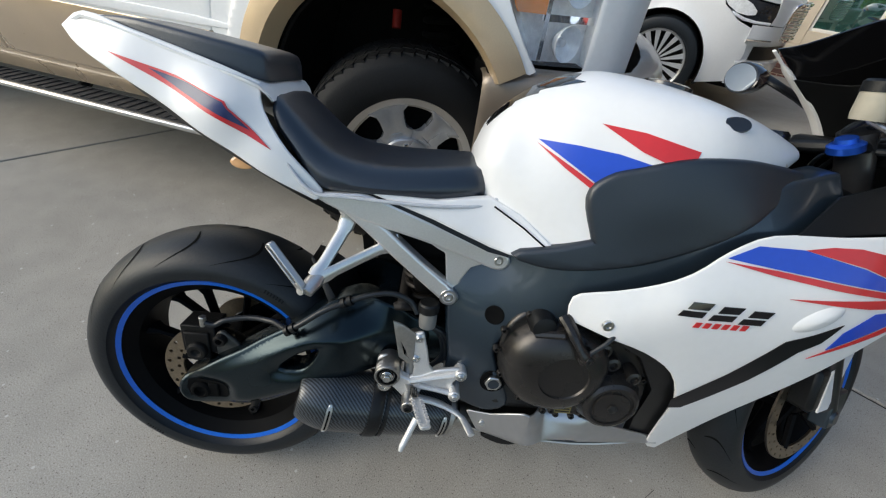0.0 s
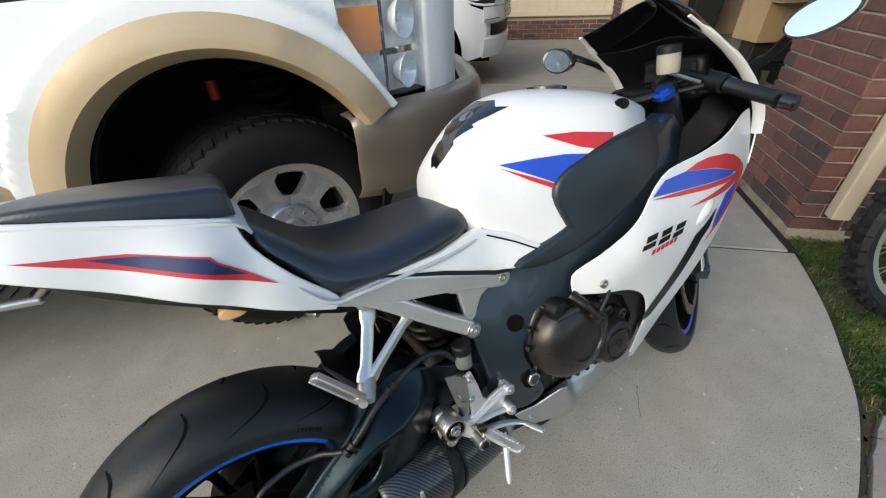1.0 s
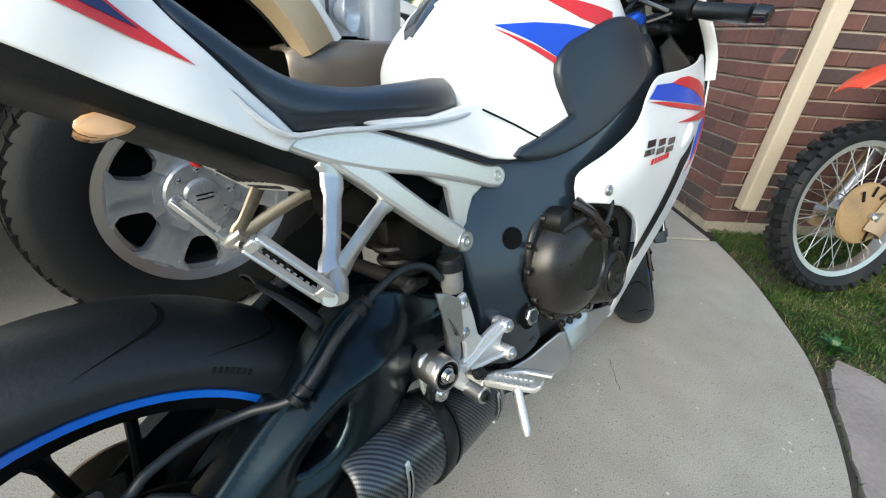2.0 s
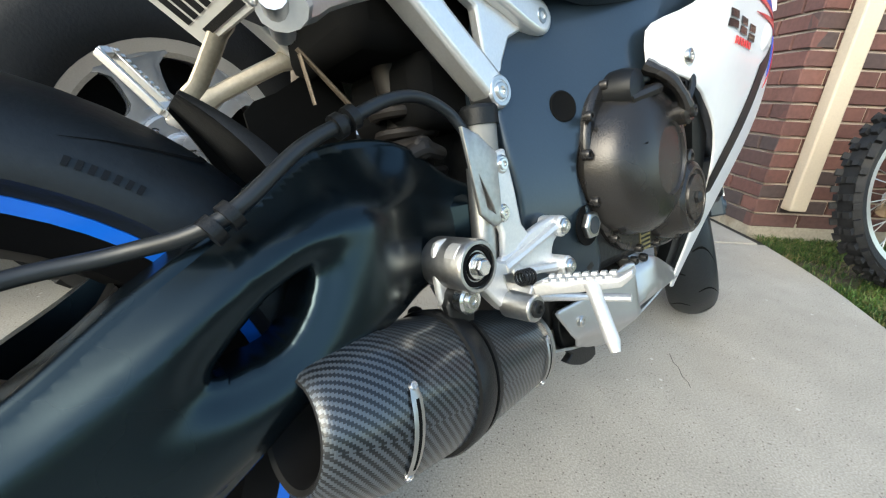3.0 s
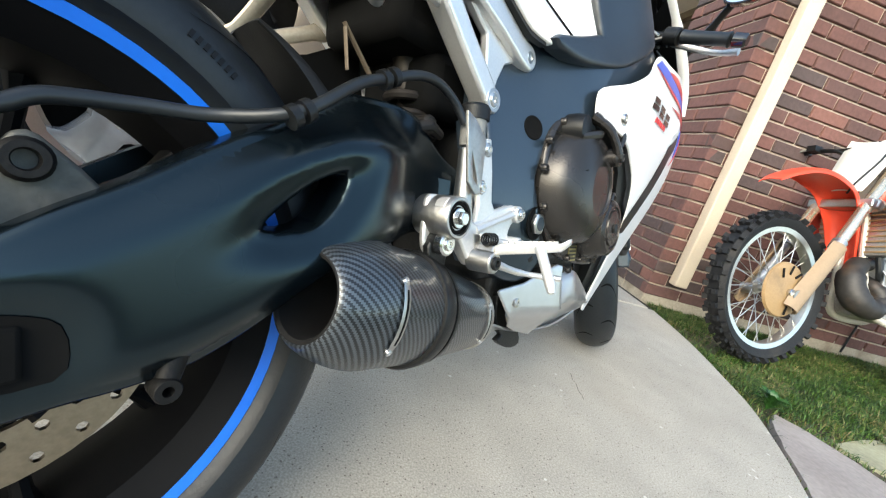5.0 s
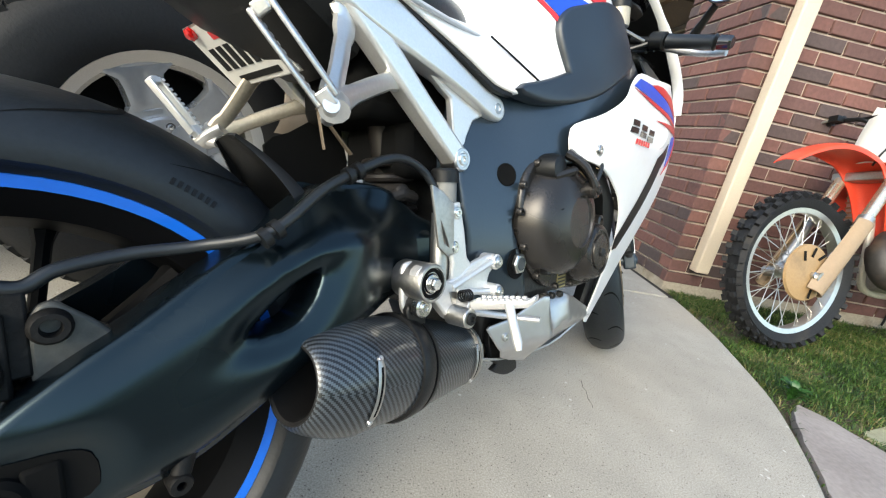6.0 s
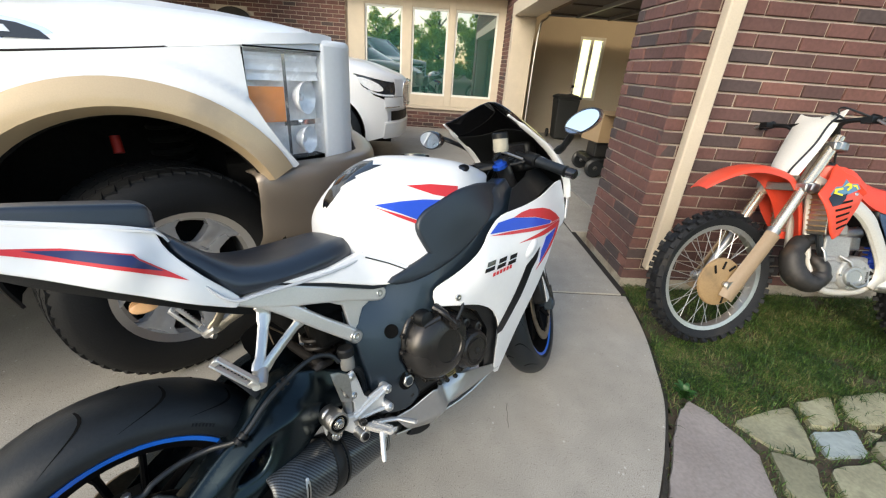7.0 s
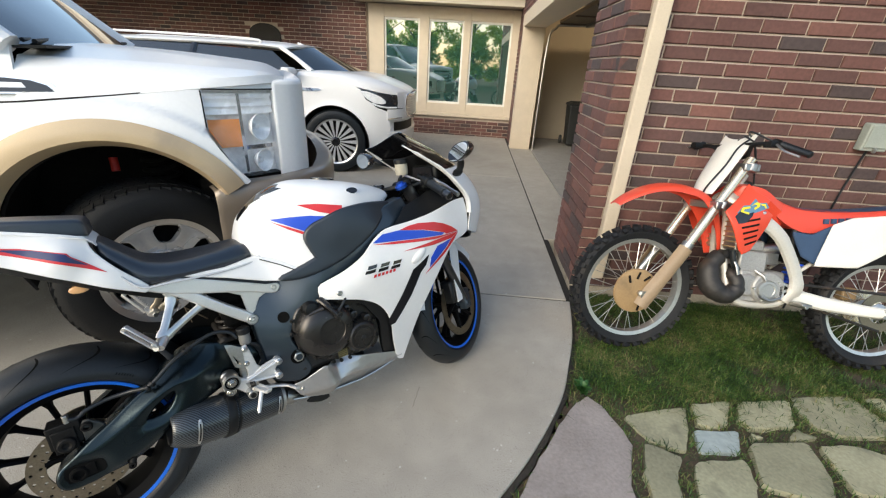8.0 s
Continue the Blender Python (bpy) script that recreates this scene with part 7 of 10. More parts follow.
# mirrors
for side in (-1, 1):
    c = Vector((1.29, -0.335, 1.048)) if side < 0 else Vector((1.215, 0.285, 1.042))
    mm = part("mirror", loft([[c + Vector((dx + 0.011 * math.sin(a) * s, side * (math.cos(a) * 0.061 * s + 0.004), math.sin(a) * 0.036 * s + math.cos(a) * 0.012 * s)) for a in (2 * math.pi * k / 24 for k in range(24))] for dx, s in ((-0.022, 0.96), (-0.020, 1.0), (0.0, 0.98), (0.022, 0.72), (0.034, 0.3))]), BLACK_GL, bike, "black teardrop mirror")
    part("mirror_glass", loft([[c + Vector((dx + 0.0098 * math.sin(a), side * (math.cos(a) * 0.056 + 0.004), math.sin(a) * 0.031 + math.cos(a) * 0.012)) for a in (2 * math.pi * k / 24 for k in range(24))] for dx in (-0.0222, -0.0232)]), MIRROR, mm, "mirror glass")
    part("mirror_stalk", tube(smooth_path([(1.385, side * 0.185, 0.955), (1.37, side * 0.23, 0.985), (c.x + 0.045, side * (abs(c.y) - 0.06), 1.025), (c.x + 0.018, side * (abs(c.y) - 0.03), 1.045)], 5), [0.022, 0.016, 0.013, 0.013], 10, True, 0.6), BLACK_PL, bike, "black mirror stalk")

# handlebars: right side as seen, left by turning the mirrored one
UN = STEER_M.inverted()
MIR = Matrix.Diagonal((1, -1, 1, 1))
for side in (-1, 1):
    X = Matrix.Identity(4) if side < 0 else STEER_M @ MIR @ UN
    a, b = Vector((1.222, -0.205, 0.935)), Vector((1.200, -0.345, 0.893))

    def put(name, bm, m_, label=""):
        bm.transform(X)
        return part(name, bm, m_, bike, label)
    ax = (b - a).normalized()
    put("grip", tube([a + ax * k for k in (0, 0.004, 0.012, 0.11, 0.118, 0.12)], [0.014, 0.0185, 0.017, 0.0165, 0.019, 0.016], 18), RUBBER, "black rubber handlebar grip")
    put("bar_end", tube([b - ax * 0.024, b - ax * 0.02, b + ax * 0.004, b + ax * 0.008], [0.012, 0.0175, 0.0165, 0.012], 16), BLACK_GL)
    put("bar", rod(a - ax * 0.10, a, 0.011), BLACK_PL)
    put("switch_block", join(tube([a - ax * 0.045, a - ax * 0.04, a - ax * 0.006, a - ax * 0.002], [0.014, 0.023, 0.023, 0.018], 12)), BLACK_PL)
    put("lever", tube(smooth_path([a - ax * 0.03 + Vector((0.035, 0, -0.002)), a + ax * 0.02 + Vector((0.055, 0, -0.008)), a + ax * 0.08 + Vector((0.062, 0, -0.012)), a + ax * 0.135 + Vector((0.055, 0, -0.008))], 5), [0.009, 0.007, 0.006, 0.007], 8, True, 1.4), ALU_D, "polished brake lever")
    put("lever_bracket", tube([a - ax * 0.06 + Vector((0.01, 0, 0.004)), a - ax * 0.03 + Vector((0.038, 0, -0.002))], [0.018, 0.012], 10), BLACK_PL)
    put("fork_cap", lathe([(0.0, 0.0), (0.026, 0.0), (0.026, 0.012), (0.02, 0.016), (0.017, 0.016), (0.015, 0.024), (0, 0.024)], 22, Matrix.Translation((1.155, -0.098, 0.925)) @ Vector((0, 0, 1)).rotation_difference(AXIS).to_matrix().to_4x4()), mat("blue_anodised_cap", (0.02, 0.10, 0.55), 0.3, metal=0.7), "blue anodised fork cap")
bm = prism([(1.10, -0.05), (1.12, -0.125), (1.19, -0.135), (1.20, -0.06), (1.21, 0.06), (1.19, 0.135), (1.12, 0.125), (1.10, 0.05)], 0.905, 0.925, "xy")
bm.transform(STEER_M @ Matrix.Translation((0.0, 0, 0)))
part("top_clamp", bm, BLACK_PL, bike, "black top fork clamp", bevel=0.006)
part("ignition_lock", lathe([(0, 0), (0.026, 0), (0.026, 0.018), (0.020, 0.024), (0, 0.024)], 20, pose(1.10, 0.0, 0.918)), BLACK_GL, bike)
CUP = mat("cloudy_reservoir_plastic", (0.46, 0.42, 0.33), 0.35, vary=0.1, trans=0.15)
res = part("brake_reservoir", lathe([(0, 0), (0.024, 0), (0.026, 0.01), (0.026, 0.044), (0, 0.044)], 20, pose(1.162, -0.100, 0.977)), CUP, bike, "cloudy white brake fluid reservoir")
part("cap", lathe([(0, 0.044), (0.028, 0.044), (0.028, 0.060), (0.024, 0.064), (0, 0.064)], 20, pose(1.162, -0.100, 0.977)), BLACK_PL, res)
part("reservoir_bracket", tube(smooth_path([(1.162, -0.100, 0.979), (1.185, -0.12, 0.965), (1.215, -0.15, 0.945)], 4), 0.005, 8), ALU_D, bike)
part("reservoir_hose", tube(smooth_path([(1.162, -0.100, 0.980), (1.165, -0.07, 0.95), (1.20, -0.10, 0.93), (1.22, -0.17, 0.94)], 5), 0.006, 8), RUBBER, bike)
for k in range(3):
    part("control_cable", tube(smooth_path([(1.24, -0.19 + 0.02 * k, 0.925), (1.27, -0.12 + 0.03 * k, 0.95), (1.22, -0.05 + 0.03 * k, 0.90), (1.14, -0.06, 0.82)], 6), 0.0045, 8), RUBBER, bike)

# -- tank --
TANK = [
    (0.520, [(0.05, 0.775), (0.07, 0.80), (0.066, 0.83), (0.042, 0.848), (0, 0.853)]),
    (0.545, [(0.095, 0.762), (0.106, 0.81), (0.100, 0.865), (0.06, 0.898), (0, 0.908)]),
    (0.600, [(0.135, 0.728), (0.136, 0.80), (0.119, 0.875), (0.08, 0.938), (0, 0.960)]),
    (0.660, [(0.165, 0.705), (0.159, 0.79), (0.146, 0.885), (0.105, 0.963), (0, 0.992)]),
    (0.720, [(0.186, 0.715), (0.174, 0.80), (0.165, 0.895), (0.122, 0.977), (0, 1.008)]),
    (0.800, [(0.190, 0.735), (0.187, 0.82), (0.188, 0.905), (0.142, 0.976), (0, 1.004)]),
    (0.880, [(0.185, 0.790), (0.190, 0.85), (0.190, 0.912), (0.150, 0.968), (0, 0.991)]),
    (0.960, [(0.150, 0.830), (0.166, 0.87), (0.164, 0.912), (0.125, 0.955), (0, 0.973)]),
    (1.030, [(0.110, 0.858), (0.132, 0.885), (0.126, 0.915), (0.09, 0.940), (0, 0.954)]),
    (1.080, [(0.060, 0.880), (0.095, 0.898), (0.092, 0.914), (0.06, 0.927), (0, 0.935)]),
]
rows = refine([mirror_row([(x, y, z) for y, z in half]) for x, half in TANK], 5, 4)
bm = loft(rows, True, True)
tank_y = side_cast(bm, -0.17)
part("fuel_tank", bm, WHITE, bike, "glossy white fuel tank", angle=60)
pad_y = field([(0.72, 0.742, -0.192), (0.708, 0.818, -0.182), (0.76, 0.86, -0.192), (0.833, 0.887, -0.207), (0.95, 0.87, -0.200), (1.03, 0.88, -0.165), (0.87, 0.78, -0.216), (0.80, 0.75, -0.206), (0.95, 0.82, -0.214), (0.80, 0.82, -0.208), (0.60, 0.70, -0.170), (0.66, 0.70, -0.184), (0.72, 0.708, -0.196)])
PAD = smooth_poly([(0.727, 0.742), (0.703, 0.815), (0.724, 0.848), (0.764, 0.866), (0.833, 0.889), (0.92, 0.894), (1.01, 0.885), (1.05, 0.879), (0.985, 0.838), (0.93, 0.798), (0.87, 0.760), (0.80, 0.724), (0.72, 0.701), (0.655, 0.692), (0.600, 0.698), (0.665, 0.717)], 4, (0, 7, 14))
for mir in (False, True):
    part("tank_pad", shell(PAD, pad_y, 0.03, 0.016, mir, 0.009), GREY_PAD, bike, "textured dark grey tank side pad")


def tank_decal(poly, m_, label, off=0.0018):
    for mir in (False, True):
        part("tank_graphic", decal(poly, tank_y, off, 0.012, mir), m_, bike, label)


tank_decal([(0.610, 0.893), (0.67, 0.893), (0.73, 0.889), (0.800, 0.876), (0.764, 0.869), (0.724, 0.850), (0.712, 0.835), (0.665, 0.862)], BLUE, "blue tank graphic")
tank_decal([(0.608, 0.888), (0.662, 0.860), (0.712, 0.833), (0.708, 0.824), (0.655, 0.855)], RED, "red tank graphic", 0.0022)
tank_decal([(0.698, 0.930), (0.76, 0.925), (0.84, 0.908), (0.836, 0.892), (0.80, 0.884), (0.76, 0.897)], RED, "red tank graphic")
part("tank_emblem", lathe([(0, 0), (0.020, 0), (0.018, 0.003), (0, 0.0035)], 22, Matrix.Translation((0.895, -0.170, 0.951)) @ pose(0, 0, 0, 65, 0, 0) @ Matrix.Diagonal((1.15, 0.62, 1, 1))), BLACK_GL, bike, "small black oval tank emblem")
part("tank_bolt", bolt((1.030, -0.128, 0.889), (0.2, -1, 0), 0.009, 0.004), STEEL, bike)
# black tank protector on the rider's side
TANKSKIN = BVHTree.FromBMesh(loft(rows, True, True))


def drape(outline, off):
    """A thin patch laid on the tank from behind and above: outline of (y, height up the slope)."""
    d = Vector((0.80, 0, -0.60))
    up = Vector((0.60, 0, 0.80))
    bm = sheet([(q[0], q[1]) for q in outline], 0.012)
    for v in bm.verts:
        hit = TANKSKIN.ray_cast(Vector((0.35, v.co.x, 0.0)) + up * v.co.z - d * 0.4 + Vector((0, 0, 0.62)), d)
        v.co = hit[0] + hit[1] * off if hit[0] is not None else Vector((0.6, v.co.x, 0.95))
    top = bm.faces[:]
    bmesh.ops.recalc_face_normals(bm, faces=top)
    bmesh.ops.solidify(bm, geom=top, thickness=0.0012)
    return bm


half_p = [(0.0, 0.335), (0.010, 0.330), (0.024, 0.352), (0.030, 0.385), (0.022, 0.395), (0.034, 0.412), (0.050, 0.430), (0.040, 0.436), (0.060, 0.462), (0.076, 0.492), (0.052, 0.486), (0.030, 0.505), (0.0, 0.500)]
part("tank_protector", drape(half_p + [(-y, z) for y, z in reversed(half_p[1:-1])], 0.0022), BLACK_GL, bike, "black moulded tank protector")
part("protector_emblem", drape([(0.018 * math.cos(a), 0.455 + 0.014 * math.sin(a)) for a in (2 * math.pi * k / 14 for k in range(14))], 0.0036), ALU, bike, "small silver oval emblem")
part("tank_seam", tube([(0.553, -0.1335, 0.773), (0.606, -0.151, 0.745), (0.64, -0.166, 0.723), (0.672, -0.178, 0.705)], 0.0016, 6), GROOVE, bike)
part("fuel_cap", lathe([(0, 0), (0.045, 0), (0.045, 0.006), (0.036, 0.009), (0, 0.009)], 26, pose(0.86, 0, 0.993, 0, 9, 0)), BLACK_GL, bike)

# -- side cover below the seat --
cov_y = field([(0.258, 0.772, -0.140), (0.416, 0.757, -0.137), (0.543, 0.776, -0.126), (0.606, 0.746, -0.148), (0.667, 0.707, -0.176), (0.562, 0.695, -0.150), (0.50, 0.73, -0.143)])
for mir in (False, True):
    part("side_cover", shell([(0.322, 0.783), (0.36, 0.773), (0.45, 0.768), (0.545, 0.780), (0.60, 0.760), (0.672, 0.708), (0.640, 0.695), (0.590, 0.696), (0.556, 0.703), (0.45, 0.743)], cov_y, 0.02, 0.02, mir, 0.004), WHITE, bike, "white side cover below the seat")
    part("cover_gap", shell([(0.318, 0.780), (0.45, 0.742), (0.556, 0.701), (0.590, 0.695), (0.590, 0.686), (0.553, 0.690), (0.445, 0.732), (0.330, 0.772)], lambda x, z: cov_y(x, z) + 0.006, 0.012, 0.03, mir), BLACK_PL, bike, "black gap line below the side cover")

# -- subframe --
RAIL = smooth_poly([(0.236, 0.764), (0.30, 0.772), (0.340, 0.770), (0.45, 0.731), (0.548, 0.694), (0.585, 0.687), (0.600, 0.670), (0.592, 0.652), (0.568, 0.650), (0.50, 0.674), (0.42, 0.697), (0.345, 0.716), (0.28, 0.738)], 3)
STRUT = smooth_poly([(0.285, 0.742), (0.345, 0.727), (0.43, 0.655), (0.508, 0.590), (0.508, 0.570), (0.490, 0.563), (0.475, 0.574), (0.40, 0.638), (0.33, 0.700)], 3)
WEB = [(0.425, 0.700), (0.50, 0.675), (0.560, 0.656), (0.530, 0.642), (0.515, 0.615), (0.508, 0.588), (0.487, 0.600), (0.478, 0.668), (0.462, 0.676)]
SUBM = mat("silver_subframe", (0.80, 0.79, 0.77), 0.36, metal=0.75, vary=0.06, bump=0.04, bscale=300)
for mir in (False, True):
    rl = part("subframe_rail", prism(RAIL, 0.098, 0.134) if mir else prism(RAIL, -0.134, -0.098), SUBM, bike, "silver cast subframe rail", bevel=0.008, segs=3)
    part("strut", prism(STRUT, 0.100, 0.132) if mir else prism(STRUT, -0.132, -0.100), SUBM, rl, bevel=0.008, segs=3)
    part("web", prism(WEB, 0.106, 0.120) if mir else prism(WEB, -0.120, -0.106), SUBM, rl, bevel=0.003)
    s = 1 if mir else -1
    for x, z in ((0.578, 0.668), (0.493, 0.580)):
        part("rail_boss", lathe([(0.0, 0.10), (0.0185, 0.10), (0.0185, 0.130), (0.016, 0.133), (0.012, 0.133), (0.011, 0.130), (0, 0.130)], 24, pose(x, 0, z, 90 if s < 0 else -90)), ALU, rl)
        part("rail_bolt", bolt((x, s * 0.130, z), (0, s, 0), 0.0095, 0.005), STEEL, rl)

# -- seats and tail --
def cushion(stations, n=5, nu=4, square=False):
    rows = []
    shape = ((0.97, 0.0), (1.0, 0.10), (0.99, 0.70), (0.95, 0.95), (0.60, 1.0)) if square else ((0.90, 0.0), (1.0, 0.22), (1.0, 0.52), (0.82, 0.93), (0.42, 1.0))
    for x, hw, zt, zb in stations:
        rows.append([(x, -hw * u, zb + (zt - zb) * w) for u, w in shape] + [(x, 0, zt + 0.002)] + [(x, hw * u, zb + (zt - zb) * w) for u, w in reversed(shape)])
    return loft(refine(rows, nu, 2), True, True)


part("pillion_seat", cushion([(-0.110, 0.056, 0.996, 0.984), (-0.104, 0.072, 1.004, 0.978), (-0.05, 0.088, 1.005, 0.970), (0.0, 0.096, 1.000, 0.961), (0.06, 0.102, 0.992, 0.950), (0.115, 0.100, 0.984, 0.940), (0.150, 0.092, 0.977, 0.934), (0.160, 0.084, 0.962, 0.932)], square=True), VINYL, bike, "black vinyl pillion pad", angle=50)
part("rider_seat", cushion([(0.160, 0.070, 0.910, 0.893), (0.172, 0.108, 0.913, 0.868), (0.205, 0.125, 0.884, 0.825), (0.245, 0.138, 0.848, 0.778), (0.28, 0.143, 0.828, 0.772), (0.34, 0.142, 0.818, 0.770), (0.42, 0.132, 0.820, 0.768), (0.49, 0.116, 0.826, 0.768), (0.535, 0.096, 0.828, 0.770), (0.56, 0.06, 0.822, 0.774)]), VINYL, bike, "black vinyl rider seat")
part("seat_piping", tube(smooth_path([(0.150, -0.118, 0.893), (0.18, -0.135, 0.846), (0.235, -0.146, 0.775), (0.30, -0.146, 0.768), (0.45, -0.137, 0.764), (0.545, -0.122, 0.771), (0.562, -0.105, 0.785)], 5), 0.0035, 8), mat("pale_seat_edge", (0.55, 0.56, 0.58), 0.4), bike, "pale grey trim line round the seat")
tail_y = field([(-0.15, 0.985, -0.078), (-0.069, 0.947, -0.112), (0.113, 0.898, -0.152), (0.173, 0.834, -0.148), (0.243, 0.765, -0.138), (0.156, 0.894, -0.126), (0.0, 0.97, -0.106), (0.13, 0.93, -0.116), (0.02, 0.90, -0.125), (0.12, 0.835, -0.142)])
TAIL = smooth_poly([(-0.160, 0.982), (-0.125, 1.003), (-0.05, 0.987), (0.03, 0.967), (0.10, 0.948), (0.15, 0.930), (0.160, 0.890), (0.20, 0.832), (0.252, 0.772), (0.243, 0.757), (0.16, 0.800), (0.06, 0.858), (-0.05, 0.918), (-0.13, 0.957)], 3, (0, 5, 9))
for mir in (False, True):
    part("tail_fairing", shell(TAIL, tail_y, 0.004, 0.016, mir, 0.003), WHITE, bike, "white tail fairing")
    part("tail_graphic", decal([(-0.075, 0.953), (0.03, 0.930), (0.113, 0.902), (0.118, 0.893), (0.178, 0.835), (0.10, 0.876), (0.0, 0.921)], tail_y, 0.0018, 0.014, mir), RED, bike, "red tail graphic")
    part("tail_graphic", decal([(-0.012, 0.936), (0.05, 0.922), (0.110, 0.9005), (0.117, 0.8905), (0.146, 0.862), (0.095, 0.886), (0.04, 0.909)], tail_y, 0.0026, 0.014, mir), NAVY, bike, "navy tail graphic")
rows = []
for x, z, hw in ((-0.158, 0.980, 0.072), (-0.125, 1.000, 0.084), (-0.05, 0.985, 0.100), (0.03, 0.964, 0.112), (0.10, 0.945, 0.120), (0.155, 0.928, 0.120), (0.172, 0.905, 0.105)):
    rows.append([(x, -hw, z), (x, -hw * 0.5, z + 0.004), (x, 0, z + 0.006), (x, hw * 0.5, z + 0.004), (x, hw, z)])
part("tail_deck", net(refine(rows, 2, 2), 0.004), WHITE, bike, "white tail deck")
rows = []
for x, z, hw in ((-0.158, 0.978, 0.070), (-0.11, 0.945, 0.09), (-0.02, 0.896, 0.115), (0.06, 0.852, 0.130), (0.16, 0.797, 0.138), (0.25, 0.748, 0.128), (0.33, 0.715, 0.11)):
    d = 0.030 if x > -0.1 else 0.012
    rows.append([(x, -hw, z + 0.004), (x, -hw * 0.85, z - d * 0.6), (x, -hw * 0.4, z - d), (x, hw * 0.4, z - d), (x, hw * 0.85, z - d * 0.6), (x, hw, z + 0.004)])
part("undertail", loft(refine(rows, 2, 1), True, True), BLACK_PL, bike, "black undertail tray")
part("tail_light", loft(refine([[(-0.162 + dx, -0.06 * s, 0.984 - k), (-0.168 + dx, 0, 0.984 - k), (-0.162 + dx, 0.06 * s, 0.984 - k)] for dx, s, k in ((0.0, 1, 0), (-0.002, 1, 0.012), (0.014, 0.9, 0.024))], 2, 3), False, False), REDLENS, bike)
for s in (-1, 1):
    part("turn_signal", loft([[Vector((0.108 + dx, s * (0.055 + 0.045 * k), 0.796 + math.sin(a) * 0.011 * q) ) + Vector((math.cos(a) * 0.022 * q, 0, 0)) for a in (2 * math.pi * i / 14 for i in range(14))] for dx, k, q in ((0, 0, 0.8), (0, 0.5, 1), (0, 0.95, 1), (0, 1.0, 0.8))]), mat("clear_amber_lens", (0.75, 0.42, 0.20), 0.2, coat=0.6), bike, "clear amber turn signal")

# -- passenger foot-peg hangers --
TANALU = mat("dusty_cast_alloy", (0.42, 0.36, 0.28), 0.5, metal=0.8, vary=0.15, bump=0.08, bscale=200)
CAST = mat("cast_silver_alloy", (0.66, 0.65, 0.63), 0.33, metal=0.9, vary=0.06, bump=0.05, bscale=250)
for mir in (False, True):
    s = 1 if mir else -1
    hb = part("peg_hanger", join(
        tube(smooth_path([(0.300, s * 0.114, 0.735), (0.292, s * 0.122, 0.705), (0.270, s * 0.145, 0.660), (0.248, s * 0.166, 0.620)], 4), [0.021, 0.015, 0.0115, 0.011, 0.015], 10, True, 0.5, up=(0, 1, 0)),
        tube(smooth_path([(0.392, s * 0.112, 0.682), (0.365, s * 0.118, 0.670), (0.310, s * 0.142, 0.645), (0.250, s * 0.167, 0.615)], 4), [0.020, 0.015, 0.0110, 0.011, 0.014], 10, True, 0.5, up=(0, 1, 0))), TANALU if mir else CAST, bike, "cast aluminium passenger peg hanger")
    part("clevis", join(tube([(0.256, s * 0.156, 0.622), (0.246, s * 0.172, 0.612), (0.236, s * 0.190, 0.602)], [0.013, 0.017, 0.015], 12, True, 0.8), rod((0.247, s * 0.160, 0.600), (0.229, s * 0.196, 0.606), 0.008)), CAST, hb)
    tip, base = Vector((0.173, s * (0.215 if mir else 0.175), 0.698 if mir else 0.684)), Vector((0.232, s * 0.190, 0.608))
    ax = (tip - base).normalized()
    wd = ax.cross(Vector((-0.55, s * 0.75, -0.36))).normalized()
    no = ax.cross(wd).normalized()
    m = Matrix((wd, ax, no)).transposed().to_4x4()
    m.translation = base.lerp(tip, 0.5)
    frame_bm = bmesh.new()
    for x0, x1, y0, y1 in ((-0.0125, -0.0075, -0.046, 0.046), (0.0075, 0.0125, -0.046, 0.046), (-0.0075, 0.0075, 0.036, 0.048), (-0.0075, 0.0075, -0.052, -0.034)):
        frame_bm = join(frame_bm, box(x0, x1, y0, y1, -0.006, 0.006))
    frame_bm.transform(m)
    pegp = part("foot_peg", frame_bm, CAST, hb, "flat open aluminium foot peg", bevel=0.002)
    for k in range(11):
        tooth = box(-0.0125, -0.0075, -0.043 + k * 0.008, -0.039 + k * 0.008, 0.006, 0.0085)
        tooth.transform(m)
        part("tooth", tooth, CAST, pegp, smooth=False)

# -- right rearset --
SATIN = mat("satin_cast_alloy", (0.74, 0.73, 0.71), 0.5, metal=0.75, vary=0.08, bump=0.06, bscale=260)
rs = part("rearset_plate", join(
    prism(smooth_poly([(0.372, 0.432), (0.390, 0.435), (0.406, 0.424), (0.418, 0.409), (0.438, 0.402), (0.456, 0.396), (0.458, 0.378), (0.446, 0.352), (0.430, 0.349), (0.414, 0.364), (0.396, 0.383), (0.376, 0.387), (0.364, 0.40), (0.363, 0.42)], 3), -0.171, -0.152),
    prism(smooth_poly([(0.430, 0.404), (0.452, 0.410), (0.478, 0.424), (0.520, 0.434), (0.535, 0.433), (0.545, 0.422), (0.537, 0.411), (0.527, 0.405), (0.521, 0.391), (0.533, 0.387), (0.537, 0.374), (0.526, 0.367), (0.500, 0.374), (0.470, 0.379), (0.445, 0.376)], 2), -0.166, -0.156),
    prism([(0.434, 0.512), (0.452, 0.517), (0.463, 0.475), (0.470, 0.436), (0.484, 0.420), (0.436, 0.398), (0.439, 0.43), (0.434, 0.445)], -0.165, -0.156)), SATIN, bike, "polished aluminium rearset plate", bevel=0.003)
part("plate_rib", tube([(0.432, -0.168, 0.396), (0.47, -0.169, 0.407), (0.535, -0.168, 0.425)], [0.006, 0.005, 0.006], 8), SATIN, rs)
